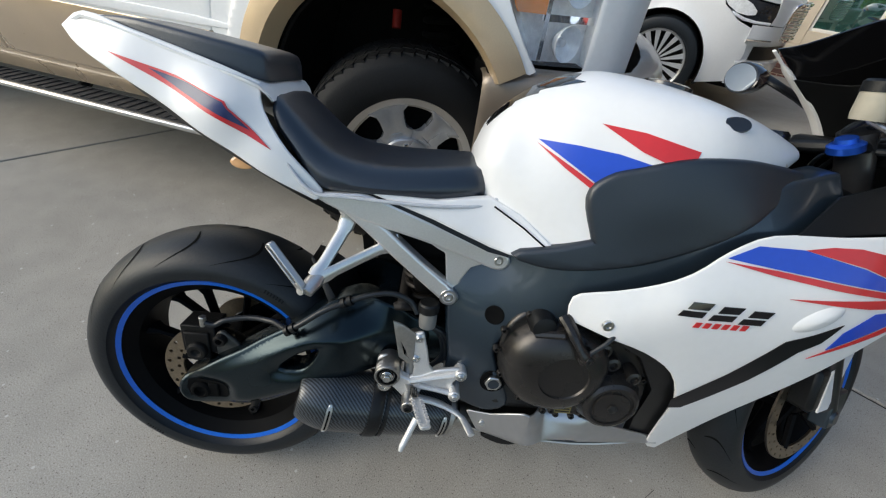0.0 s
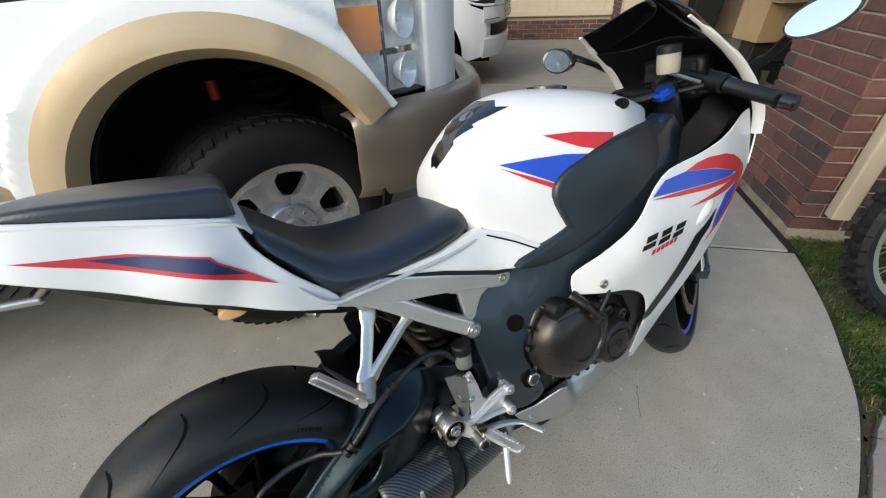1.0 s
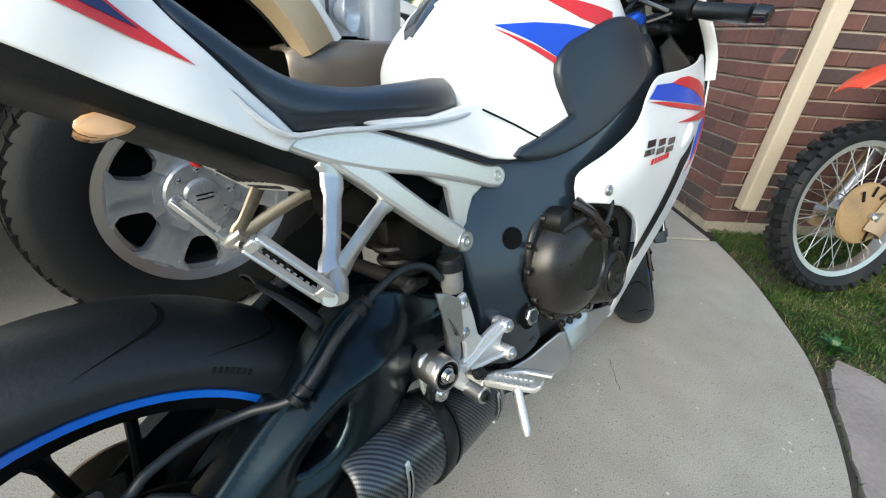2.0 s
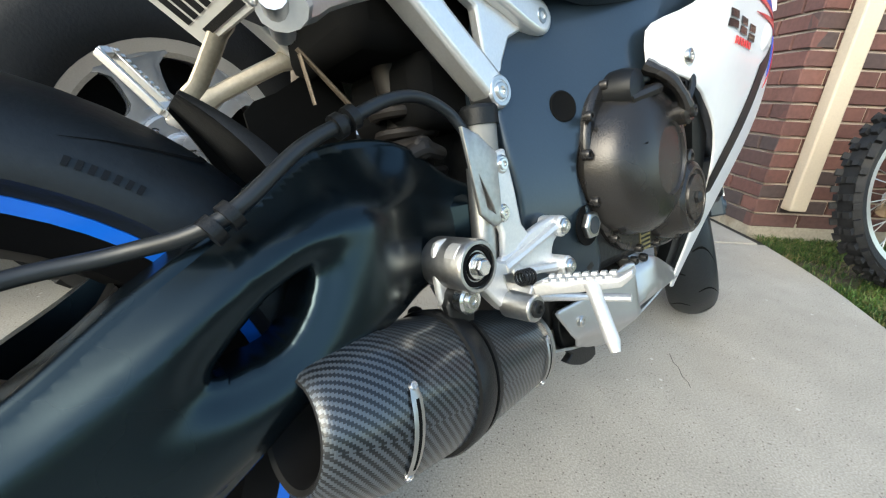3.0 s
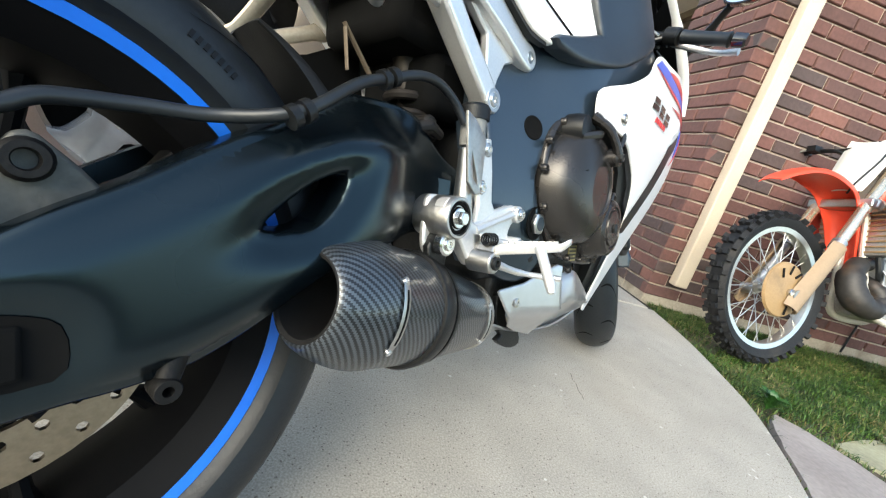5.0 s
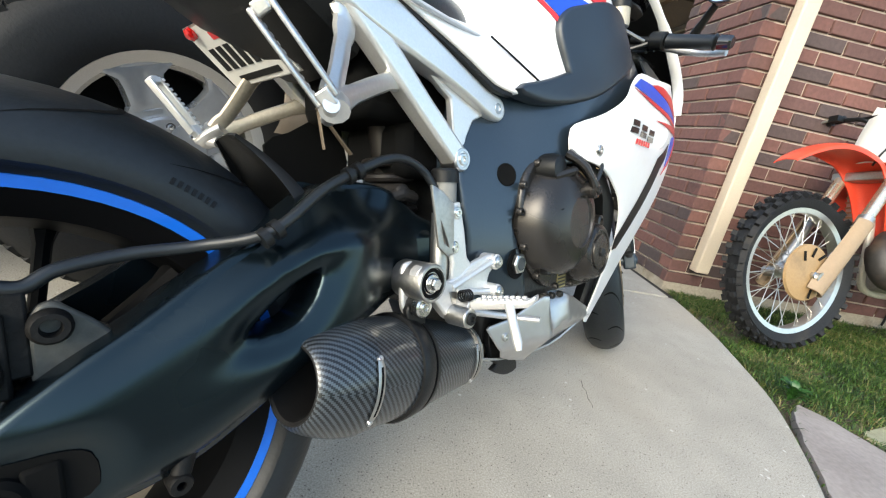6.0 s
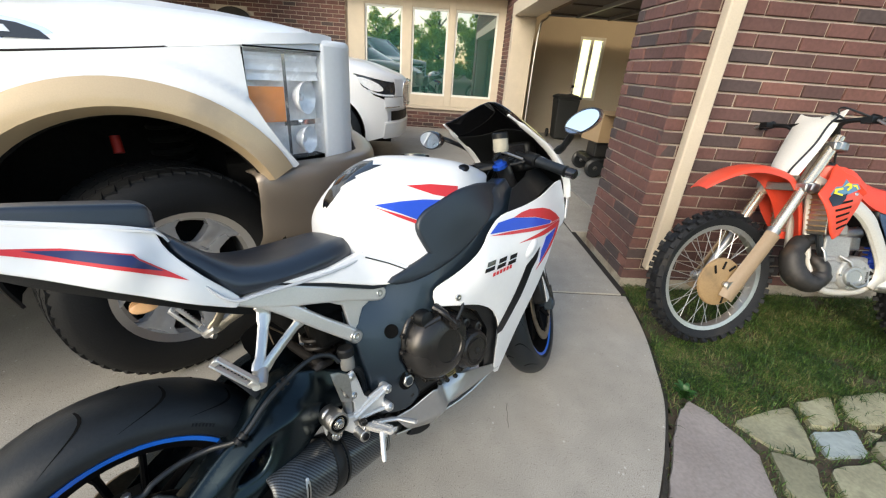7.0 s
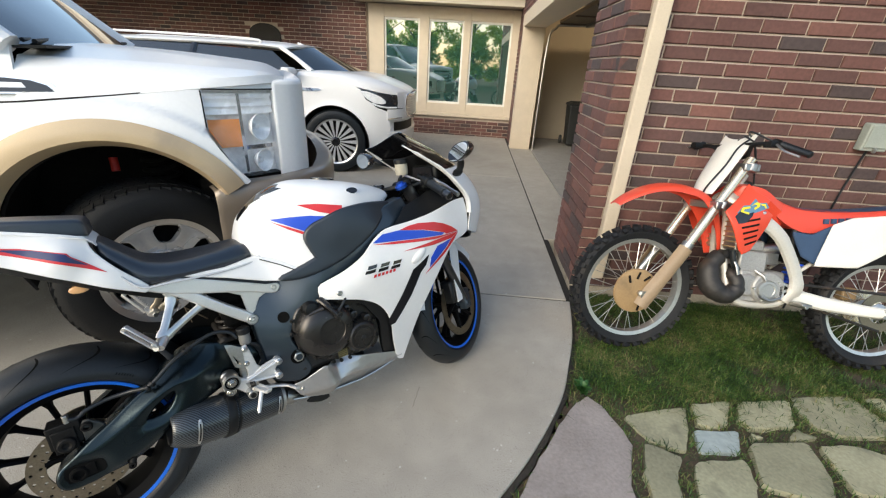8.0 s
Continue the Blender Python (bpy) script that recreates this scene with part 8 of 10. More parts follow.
part("plate_rib", tube([(0.442, -0.168, 0.388), (0.49, -0.170, 0.381), (0.525, -0.174, 0.377)], [0.006, 0.005, 0.006], 8), SATIN, rs)
part("plate_recess", prism([(0.424, 0.392), (0.440, 0.390), (0.446, 0.372), (0.432, 0.368)], -0.1722, -0.1706), ALU_D, rs, bevel=0.001)
for x, y, z, r in ((0.535, 0.174, 0.422, 0.0125), (0.526, 0.184, 0.377, 0.0120)):
    part("bolt_boss", lathe([(0.0, 0.145), (r, 0.145), (r, y - 0.002), (r - 0.002, y), (0, y)], 24, pose(x, 0, z, 90)), SATIN, rs)
part("heel_guard", holed_shell([(0.393, 0.538), (0.412, 0.530), (0.436, 0.512), (0.436, 0.444), (0.426, 0.442), (0.408, 0.456)], [(0.408, 0.497), (0.426, 0.463), (0.429, 0.452), (0.416, 0.460)], lambda x, z: -0.167, 0.004, 0.03, 0.001, 0.003), ALU_D, rs, "matt aluminium heel guard")
for (x, z), y in (((0.445, 0.501), -0.163), ((0.441, 0.452), -0.163), ((0.535, 0.422), -0.174), ((0.526, 0.377), -0.184)):
    part("plate_bolt", join(lathe([(0.0, 0), (0.0095, 0), (0.0095, 0.0025), (0.0075, 0.004), (0, 0.004)], 20, pose(x, y, z, 90)), bolt((x, y - 0.003, z), (0, -1, 0), 0.0062, 0.003)), STEEL, rs)
part("exhaust_mount", lathe([(0.0, 0.12), (0.0262, 0.12), (0.0262, 0.174), (0.0245, 0.1765), (0.0215, 0.1765), (0.0208, 0.173), (0, 0.173)], 30, pose(0.387, 0, 0.410, 90)), ALU_D, rs, "dull aluminium mounting bush")
for r0, r1 in ((0.0150, 0.0205), (0.0085, 0.0138)):
    part("mount_rubber", lathe([(r0, 0.1728), (r1, 0.1728), (r1 - 0.0008, 0.1752), (r0 + 0.0008, 0.1752), (r0, 0.1728)], 26, pose(0.387, 0, 0.410, 90)), GROOVE, rs, "black rubber bush")
part("mount_bolt", join(lathe([(0, 0.173), (0.0125, 0.173), (0.0125, 0.1765), (0, 0.1765)], 20, pose(0.387, 0, 0.410, 90)), hexnut((0.387, -0.1765, 0.410), (0, -1, 0), 0.0088, 0.008)), STEEL, rs, bevel=0.0008)
pb, pt = Vector((0.448, -0.192, 0.377)), Vector((0.471, -0.283, 0.388))
pg_ax = (pt - pb).normalized()
pg_side = pg_ax.cross(Vector((0, 0, 1))).normalized()
pg_up = pg_side.cross(pg_ax)
part("foot_peg", loft([[pb.lerp(pt, t) + pg_side * (w * u) + pg_up * (v + up_) for u, v in ((-1, 0.003), (-0.9, 0.006), (0.9, 0.006), (1, 0.003), (0.7, -lo_), (-0.7, -lo_))] for t, w, lo_, up_ in ((0.0, 0.007, 0.007, -0.004), (0.14, 0.0115, 0.009, 0), (0.5, 0.0125, 0.007, 0), (0.88, 0.011, 0.004, 0), (0.94, 0.010, 0.003, 0.003), (1.0, 0.009, 0.001, 0.006))]), SATIN, rs, "serrated aluminium foot peg", bevel=0.0015)
for k in range(8):
    for u in (-0.0080, 0.0085):
        c = pb.lerp(pt, 0.18 + 0.088 * k) + pg_side * u + pg_up * 0.0056
        tooth = box(-0.0026, 0.0026, -0.0030, 0.0030, 0.0, 0.0026)
        tooth.transform(Matrix.Translation(c) @ Matrix((pg_ax, pg_side, pg_up)).transposed().to_4x4())
        part("knurl", tooth, SATIN, rs, smooth=False)
part("peg_clevis", join(tube([(0.434, -0.166, 0.358), (0.434, -0.203, 0.358)], [0.015, 0.014], 18), loft([[(0.424, y, 0.352), (0.446, y, 0.350), (0.456, y, 0.372), (0.440, y, 0.380)] for y in (-0.168, -0.196)])), ALU_D, rs, bevel=0.002)
part("clevis_bolt", bolt((0.434, -0.203, 0.358), (0, -1, 0), 0.009, 0.004), BLACK_PL, rs)
for k in range(4):
    part("peg_spring", lathe([(0.0075 + 0.0015 * math.cos(b), 0.0015 * math.sin(b)) for b in (2 * math.pi * q / 6 for q in range(7))], 14, Matrix.Translation((0.437 + 0.0038 * k, -0.184 - 0.001 * k, 0.386)) @ pose(0, 0, 0, 0, 90, 0)), BLACK_PL, rs)
part("peg_feeler", tube([(0.452, -0.252, 0.385), (0.4465, -0.259, 0.376), (0.430, -0.281, 0.346), (0.4275, -0.2845, 0.338)], [0.0070, 0.0062, 0.0062, 0.004], 12), SATIN, rs)
part("brake_pedal", tube(smooth_path([(0.440, -0.176, 0.364), (0.49, -0.172, 0.349), (0.53, -0.182, 0.338), (0.550, -0.200, 0.335)], 4), [0.009, 0.0085, 0.0075, 0.006], 10, True, 0.7), SATIN, rs, "aluminium brake pedal")
part("pedal_toe", tube([(0.546, -0.194, 0.335), (0.556, -0.216, 0.335), (0.563, -0.238, 0.336)], [0.0065, 0.008, 0.007], 10, True, 0.6), SATIN, rs)
rm = part("rear_brake_reservoir", lathe([(0, 0), (0.017, 0), (0.018, 0.008), (0.018, 0.036), (0, 0.036)], 18, pose(0.458, -0.128, 0.508)), mat("dull_grey_reservoir_plastic", (0.20, 0.195, 0.18), 0.4, vary=0.15), bike, "cloudy rear brake fluid reservoir")
part("cap", lathe([(0, 0.036), (0.021, 0.036), (0.021, 0.052), (0.018, 0.056), (0, 0.056)], 18, pose(0.458, -0.128, 0.508)), BLACK_PL, rm)
part("master_cylinder", join(rod((0.432, -0.143, 0.40), (0.436, -0.142, 0.50), 0.014), rod((0.430, -0.143, 0.385), (0.431, -0.143, 0.41), 0.009)), ALU_D, bike)
for k in range(3):
    part("brake_line", tube(smooth_path([(0.455, -0.125, 0.51), (0.485 + 0.006 * k, -0.118, 0.48), (0.495 + 0.006 * k, -0.118, 0.43), (0.47, -0.125, 0.40)], 5), 0.0045, 8), RUBBER, bike)

# -- swingarm --
SW = smooth_poly([(-0.042, 0.325), (-0.018, 0.344), (0.037, 0.382), (0.088, 0.411), (0.133, 0.440), (0.190, 0.473), (0.232, 0.500), (0.270, 0.521), (0.311, 0.531), (0.350, 0.531), (0.395, 0.516), (0.44, 0.487), (0.53, 0.45), (0.53, 0.39), (0.46, 0.385), (0.385, 0.392), (0.31, 0.383), (0.254, 0.370), (0.213, 0.350), (0.188, 0.333), (0.160, 0.311), (0.130, 0.293), (0.105, 0.285), (0.06, 0.279), (0.01, 0.271), (-0.030, 0.275), (-0.046, 0.298)], 3)
SWH = smooth_poly([(0.157, 0.388), (0.164, 0.402), (0.181, 0.419), (0.203, 0.436), (0.225, 0.447), (0.242, 0.450), (0.249, 0.443), (0.248, 0.428), (0.237, 0.407), (0.222, 0.390), (0.207, 0.381), (0.185, 0.377), (0.165, 0.378)], 2)
REC = smooth_poly([(0.118, 0.366), (0.142, 0.404), (0.178, 0.436), (0.228, 0.464), (0.292, 0.474), (0.270, 0.424), (0.220, 0.368), (0.150, 0.354)], 4)
POCKET = smooth_poly([(-0.032, 0.334), (0.012, 0.335), (0.034, 0.332), (0.046, 0.325), (0.050, 0.306), (0.043, 0.290), (0.006, 0.287), (-0.032, 0.290)], 2)


def ease(x, xs, ys, w=0.035):
    """A line through points with its corners rounded off."""
    return sum(float(np.interp(x + w * k / 4, xs, ys)) * (5 - abs(k)) for k in range(-4, 5)) / 25.0


def edge_gap(poly, x, z):
    """Distance from a point to a polygon's outline."""
    p, best = Vector((x, z)), 9.0
    for i in range(len(poly)):
        a, b = Vector(poly[i]), Vector(poly[(i + 1) % len(poly)])
        t = min(1.0, max(0.0, (p - a).dot(b - a) / max((b - a).length_squared, 1e-12)))
        best = min(best, (p - a - (b - a) * t).length)
    return best


def arm_shape(x, z):
    """Outer face that rolls over above a long ridge, leans in below, and is hollowed round its opening and the axle."""
    y = ease(x, (-0.06, 0.0, 0.06, 0.14, 0.23, 0.29, 0.315, 0.36, 0.42, 0.48, 0.54), (-0.152, -0.153, -0.155, -0.158, -0.162, -0.158, -0.150, -0.120, -0.100, -0.095, -0.095))
    up = z - ease(x, (-0.03, 0.05, 0.10, 0.15, 0.20, 0.25, 0.30, 0.36, 0.45, 0.53), (0.325, 0.362, 0.392, 0.424, 0.450, 0.466, 0.474, 0.470, 0.455, 0.44))
    dn = ease(x, (-0.03, 0.10, 0.20, 0.30, 0.40, 0.53), (0.290, 0.304, 0.352, 0.392, 0.402, 0.402)) - z
    y += (1.15 - 0.85 * (1 - ss(0.02, 0.20, x)) - 0.9 * ss(0.30, 0.38, x)) * max(0.0, up) * ss(-0.004, 0.020, up) + 0.7 * max(0.0, dn) * ss(-0.006, 0.034, dn)
    if point_in(REC, x, z):
        y += 0.0075 * ss(0.0, 0.032, edge_gap(REC, x, z))
    if 0.12 < x < 0.29:
        y += 0.0055 * (1 - ss(0.001, 0.013, edge_gap(SWH, x, z)))
    if x < 0.08:
        y += 0.013 * (1.0 if point_in(POCKET, x, z) else 1 - ss(0.0, 0.018, edge_gap(POCKET, x, z)))
    return y


AX, AZ = np.arange(-0.08, 0.57, 0.004), np.arange(0.24, 0.57, 0.004)
ARM = np.array([[arm_shape(x, z) for z in AZ] for x in AX])
for _ in range(7):
    wide = np.pad(ARM, 1, mode="edge")
    ARM = (wide[:-2] + 2 * wide[1:-1] + wide[2:]) / 4
    ARM = (ARM[:, :-2] + 2 * ARM[:, 1:-1] + ARM[:, 2:]) / 4


def arm_y(x, z):
    """Outer face of the arm with its creases softened like a casting's."""
    u, v = min(max((x - AX[0]) / 0.004, 0.0), len(AX) - 2.001), min(max((z - AZ[0]) / 0.004, 0.0), len(AZ) - 2.001)
    i, j = int(u), int(v)
    a, b = u - i, v - j
    return float((ARM[i, j] * (1 - a) + ARM[i + 1, j] * a) * (1 - b) + (ARM[i, j + 1] * (1 - a) + ARM[i + 1, j + 1] * a) * b)


part("swingarm", holed_shell(SW, SWH, arm_y, 0.050, 0.0045, 0.008, 0), SWING, bike, "satin black braced swingarm")
bm = shell(SW, lambda x, z: -0.125, 0.05, 0.03, True, 0.01, 0.014)
# near-black sheet lines the pocket; the shade of the recess is its colour
part("axle_pocket", decal(POCKET, arm_y, 0.001, 0.012), GROOVE, bike, "near-black sheet painting the shade in the chain adjuster pocket")
part("swingarm_far_arm", bm, SWING, bike, "satin black swingarm far leg")
part("swingarm_crossmember", join(box(0.36, 0.47, -0.10, 0.10, 0.40, 0.475), box(0.33, 0.40, -0.09, 0.09, 0.41, 0.50)), SWING, bike, bevel=0.015)
part("axle_block", join(box(0.008, 0.030, -0.146, -0.12, 0.294, 0.328), box(0.030, 0.044, -0.139, -0.12, 0.306, 0.316)), GROOVE, bike, "black chain adjuster block", bevel=0.003)
part("axle_nut", lathe([(0, 0.12), (0.021, 0.12), (0.021, 0.146), (0.017, 0.150), (0.013, 0.150), (0.011, 0.142), (0, 0.142)], 24, pose(-0.008, 0, 0.308, 90)), GROOVE, bike, "black rear axle nut")
part("stand_bobbin", join(tube([(0.108, -0.138, 0.292), (0.102, -0.144, 0.276)], [0.010, 0.0085], 12), lathe([(0.0032, 0.134), (0.0095, 0.134), (0.0095, 0.152), (0.0085, 0.1535), (0.0040, 0.1535), (0.0032, 0.134)], 20, pose(0.1005, 0, 0.270, 90))), GRIME, bike, "paddock stand boss")
part("rear_caliper", join(box(-0.048, 0.022, -0.114, -0.060, 0.384, 0.450), box(-0.040, 0.010, -0.120, -0.10, 0.372, 0.436), lathe([(0, 0.11), (0.021, 0.11), (0.021, 0.128), (0.017, 0.131), (0.009, 0.131), (0.008, 0.126), (0, 0.126)], 24, pose(-0.014, 0, 0.394, 90))), GRIME, bike, "grimy black rear brake caliper", bevel=0.006)
part("brake_pad", box(0.018, 0.026, -0.110, -0.09, 0.384, 0.408), mat("rusty_pad_plate", (0.20, 0.09, 0.05), 0.7, metal=0.3), bike, "rusty brake pad edge", bevel=0.001)
part("caliper_bracket", prism(smooth_poly([(0.020, 0.385), (0.022, 0.430), (0.034, 0.440), (0.046, 0.432), (0.068, 0.410), (0.074, 0.390), (0.05, 0.355), (0.022, 0.350)], 2), -0.114, -0.104), mat("grimy_grey_alloy", (0.085, 0.082, 0.072), 0.6, metal=0.5, vary=0.3, bump=0.2, bscale=120), bike, "grimy grey caliper bracket", bevel=0.003)
part("bracket_pin", lathe([(0.006, 0.100), (0.0135, 0.100), (0.0135, 0.122), (0.011, 0.126), (0.007, 0.126), (0.006, 0.120), (0.006, 0.100)], 20, pose(0.033, 0, 0.422, 90)), GRIME, bike, "black slide pin boot")
part("hose_banjo", join(rod((-0.002, -0.108, 0.448), (-0.002, -0.108, 0.468), 0.007), hexnut((-0.002, -0.108, 0.464), (0, 0, 1), 0.008, 0.007)), ALU_D, bike, "dull banjo bolt", bevel=0.001)
part("brake_hose", tube(smooth_path([(-0.002, -0.108, 0.457), (0.020, -0.108, 0.452), (0.042, -0.104, 0.463), (0.089, -0.098, 0.470), (0.140, -0.110, 0.474), (0.190, -0.146, 0.487), (0.252, -0.139, 0.529), (0.297, -0.130, 0.549), (0.345, -0.126, 0.568), (0.385, -0.122, 0.572), (0.42, -0.122, 0.558), (0.437, -0.128, 0.535)], 8), 0.0058, 18), RUBBER, bike, "black rubber brake hose")
for c, d in (((0.190, -0.146, 0.485), (0.6, 0.0, 0.38)), ((0.297, -0.130, 0.549), (0.6, 0.0, 0.3))):
    c, d = Vector(c), Vector(d).normalized()
    for k in (-0.007, 0.007):
        part("hose_clip", tube([c + d * (k - 0.004), c + d * (k + 0.004)], 0.0105, 12), BLACK_PL, bike)
# hugger, shock and dark clutter above the swingarm
rows = []
for k in range(9):
    a = radians(30 + k * 3.0)
    rr = 0.338 + 0.008 * k / 8
    c = Vector((rr * math.cos(a), 0, 0.311 + rr * math.sin(a)))
    i = Vector((-math.cos(a), 0, -math.sin(a)))
    half = 0.088 - 0.058 * (k / 8) ** 2
    rows.append([c + Vector((0, -half - 0.004, 0)) + i * (0.030 - 0.027 * k / 8), c + Vector((0, -half, 0)) + i * (0.004 - 0.006 * k / 8), c + Vector((0, -half * 0.5, 0)) - i * 0.004, c - i * 0.006, c + Vector((0, half * 0.5, 0)) - i * 0.004, c + Vector((0, half, 0)) + i * (0.004 - 0.006 * k / 8), c + Vector((0, half + 0.004, 0)) + i * (0.030 - 0.027 * k / 8)])
part("rear_hugger", net(refine(rows, 2, 2), 0.003), BLACK_PL, bike, "black rear wheel hugger")
# flat sheet fills the gap; fender black and the shade there share one colour
part("inner_fender", prism(smooth_poly([(0.288, 0.596), (0.33, 0.620), (0.42, 0.655), (0.43, 0.50), (0.35, 0.47), (0.305, 0.53)], 2), 0.092, 0.097), GROOVE, bike, "black inner fender sheet with shade put into its colour")
part("hugger_brace", tube([(0.326, 0.0, 0.645), (0.382, 0.0, 0.585)], [0.004, 0.005], 8, True, 0.5), mat("dim_tan_alloy", (0.16, 0.125, 0.09), 0.6, metal=0.5, vary=0.2), bike, "tan-tinted alloy brace")
part("hugger_brace", tube([(0.328, 0.0, 0.640), (0.336, 0.0, 0.588)], 0.0035, 8, True, 0.5), mat("dim_tan_alloy", (0.16, 0.125, 0.09), 0.6, metal=0.5, vary=0.2), bike)
SPRING = mat("rusty_spring", (0.018, 0.015, 0.013), 0.5, metal=0.5)
shock = part("shock_absorber", rod((0.47, -0.02, 0.40), (0.43, -0.01, 0.66), 0.024), SPRING, bike, "dusty rear shock absorber")
for k in range(7):
    part("coil", lathe([(0.034 + 0.007 * math.cos(b), 0.007 * math.sin(b)) for b in (2 * math.pi * q / 8 for q in range(9))], 20, Matrix.Translation((0.465 - 0.0045 * k, -0.018, 0.43 + 0.024 * k))), SPRING, shock)
# near-black colour carries the shade of the hidden space here
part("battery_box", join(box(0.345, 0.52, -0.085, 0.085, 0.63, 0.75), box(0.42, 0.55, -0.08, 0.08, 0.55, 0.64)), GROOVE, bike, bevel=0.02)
part("linkage", join(rod((0.405, -0.098, 0.528), (0.405, 0.09, 0.528), 0.013), tube([(0.37, -0.085, 0.515), (0.405, -0.092, 0.528), (0.44, -0.085, 0.52)], [0.007, 0.011, 0.007], 10)), mat("rusty_link", (0.018, 0.015, 0.013), 0.6, metal=0.3), bike, bevel=0.004)
part("footrest_hanger_far", prism([(0.40, 0.40), (0.55, 0.37), (0.54, 0.43), (0.44, 0.50)], 0.14, 0.16), ALU, bike, bevel=0.004)

# -- exhaust --
MA, MB = Vector((0.222, -0.152, 0.324)), Vector((0.541, -0.098, 0.2485))


def along_can(profile, n=40, uv=False, oval=1.06):
    """A can about the silencer's axis: profile of (distance from the tail, radius)."""
    d = (MB - MA).normalized()
    side = d.cross(Vector((0, 0, 1))).normalized()
    up = side.cross(d)
    bm = bmesh.new()
    lay = bm.loops.layers.uv.new("weave") if uv else None
    rings = []
    for t, r in profile:
        rings.append([bm.verts.new(MA + d * t + r * (side * math.cos(a) + up * math.sin(a) * oval)) for a in (2 * math.pi * k / n for k in range(n))])
    for i in range(len(rings) - 1):
        for k in range(n):
            j = (k + 1) % n
            f = bm.faces.new((rings[i][k], rings[i][j], rings[i + 1][j], rings[i + 1][k]))
            if uv:
                r0 = 0.062 * 2 * math.pi / n
                for lp, (uu, vv) in zip(f.loops, ((k, profile[i][0]), (k + 1, profile[i][0]), (k + 1, profile[i + 1][0]), (k, profile[i + 1][0]))):
                    lp[lay].uv = (uu * r0, vv)
    return bm


ex = part("silencer", along_can([(0.045, 0.0642), (0.06, 0.0645), (0.12, 0.0640), (0.20, 0.0600), (0.28, 0.0530), (0.315, 0.0500), (0.32, 0.046)], 48, True), CARBON, bike, "woven carbon-fibre exhaust silencer")
part("end_cap", along_can([(0.047, 0.0650), (0.040, 0.0644), (0.026, 0.0618), (0.010, 0.0572), (-0.004, 0.0520), (-0.014, 0.0470), (-0.020, 0.0425), (-0.0215, 0.0395)], 48, True), CARBON, ex, "tapered carbon end cap")
part("outlet", along_can([(-0.0208, 0.0400), (-0.0225, 0.0385), (-0.020, 0.0355), (-0.010, 0.0340), (0.03, 0.0335), (0.11, 0.0330), (0.115, 0.001)], 40), mat("sooty_outlet", (0.015, 0.014, 0.013), 0.7, metal=0.5), ex, "sooty black outlet")
part("strap_band", along_can([(0.124, 0.0622), (0.124, 0.0676), (0.127, 0.0690), (0.148, 0.0676), (0.151, 0.0662), (0.151, 0.0600)], 48), BLACK_PL, ex, "black silencer strap")
part("strap_band", along_can([(0.156, 0.0600), (0.156, 0.0662), (0.163, 0.0658), (0.163, 0.0590)], 48), BLACK_PL, ex)
part("front_ring", along_can([(0.308, 0.0495), (0.308, 0.0525), (0.318, 0.0515), (0.320, 0.040), (0.33, 0.034)], 40), ALU_D, ex)
part("exhaust_hanger", prism(smooth_poly([(0.364, 0.428), (0.380, 0.436), (0.397, 0.430), (0.402, 0.405), (0.399, 0.375), (0.388, 0.362), (0.372, 0.362), (0.363, 0.380)], 3), -0.143, -0.134), SATIN, bike, "satin alloy exhaust hanger", bevel=0.003)
part("strap_mount", join(prism([(0.370, 0.345), (0.398, 0.345), (0.402, 0.372), (0.392, 0.388), (0.372, 0.388), (0.364, 0.372)], -0.152, -0.140), rod((0.381, -0.14, 0.377), (0.381, -0.160, 0.377), 0.014)), BLACK_PL, ex, bevel=0.003)
part("strap_bolt", join(lathe([(0.0, 0.156), (0.0145, 0.156), (0.0145, 0.166), (0.012, 0.168), (0, 0.168)], 20, pose(0.381, 0, 0.377, 90)), bolt((0.381, -0.168, 0.377), (0, -1, 0), 0.008, 0.003)), STEEL, ex)
dcan = (MB - MA).normalized()
scan = dcan.cross(Vector((0, 0, 1))).normalized()
ucan = scan.cross(dcan)
for t, r, a0, a1 in ((0.043, 0.0652, -0.55, 0.50), (0.295, 0.0535, -0.60, 0.45)):
    lo, hi = [], []
    pts = []
    for k in range(9):
        a = (a0 + (a1 - a0) * k / 8)
        c = MA + dcan * t + (r + 0.0012) * (scan * math.cos(a) + ucan * math.sin(a) * 1.06)
        pts.append(c)
    part("rivet_strip", tube(pts, [0.004] + [0.0058] * 7 + [0.004], 8, True, 0.16, up=scan), ALU_D, ex, "thin steel rivet strip")
    # dark line on the strip stands for shade in its slot
    part("strip_slot", tube([q + scan * 0.0007 for q in pts[1:-1]], 0.0022, 6, True, 0.2, up=scan), GROOVE, ex)
    for c in (pts[0], pts[-1]):
        part("rivet", bolt(c, (c - (MA + dcan * t)).normalized(), 0.0036, 0.0016), ALU, ex)
part("exhaust_pipe", tube(smooth_path([MB, (0.57, -0.09, 0.235), (0.64, -0.04, 0.215), (0.76, 0.0, 0.20)], 5), 0.030, 16), ALU_D, bike, "dull steel exhaust pipe")
BELLY = mat("satin_silver_belly_paint", (0.50, 0.50, 0.505), 0.34, metal=0.85, vary=0.06)
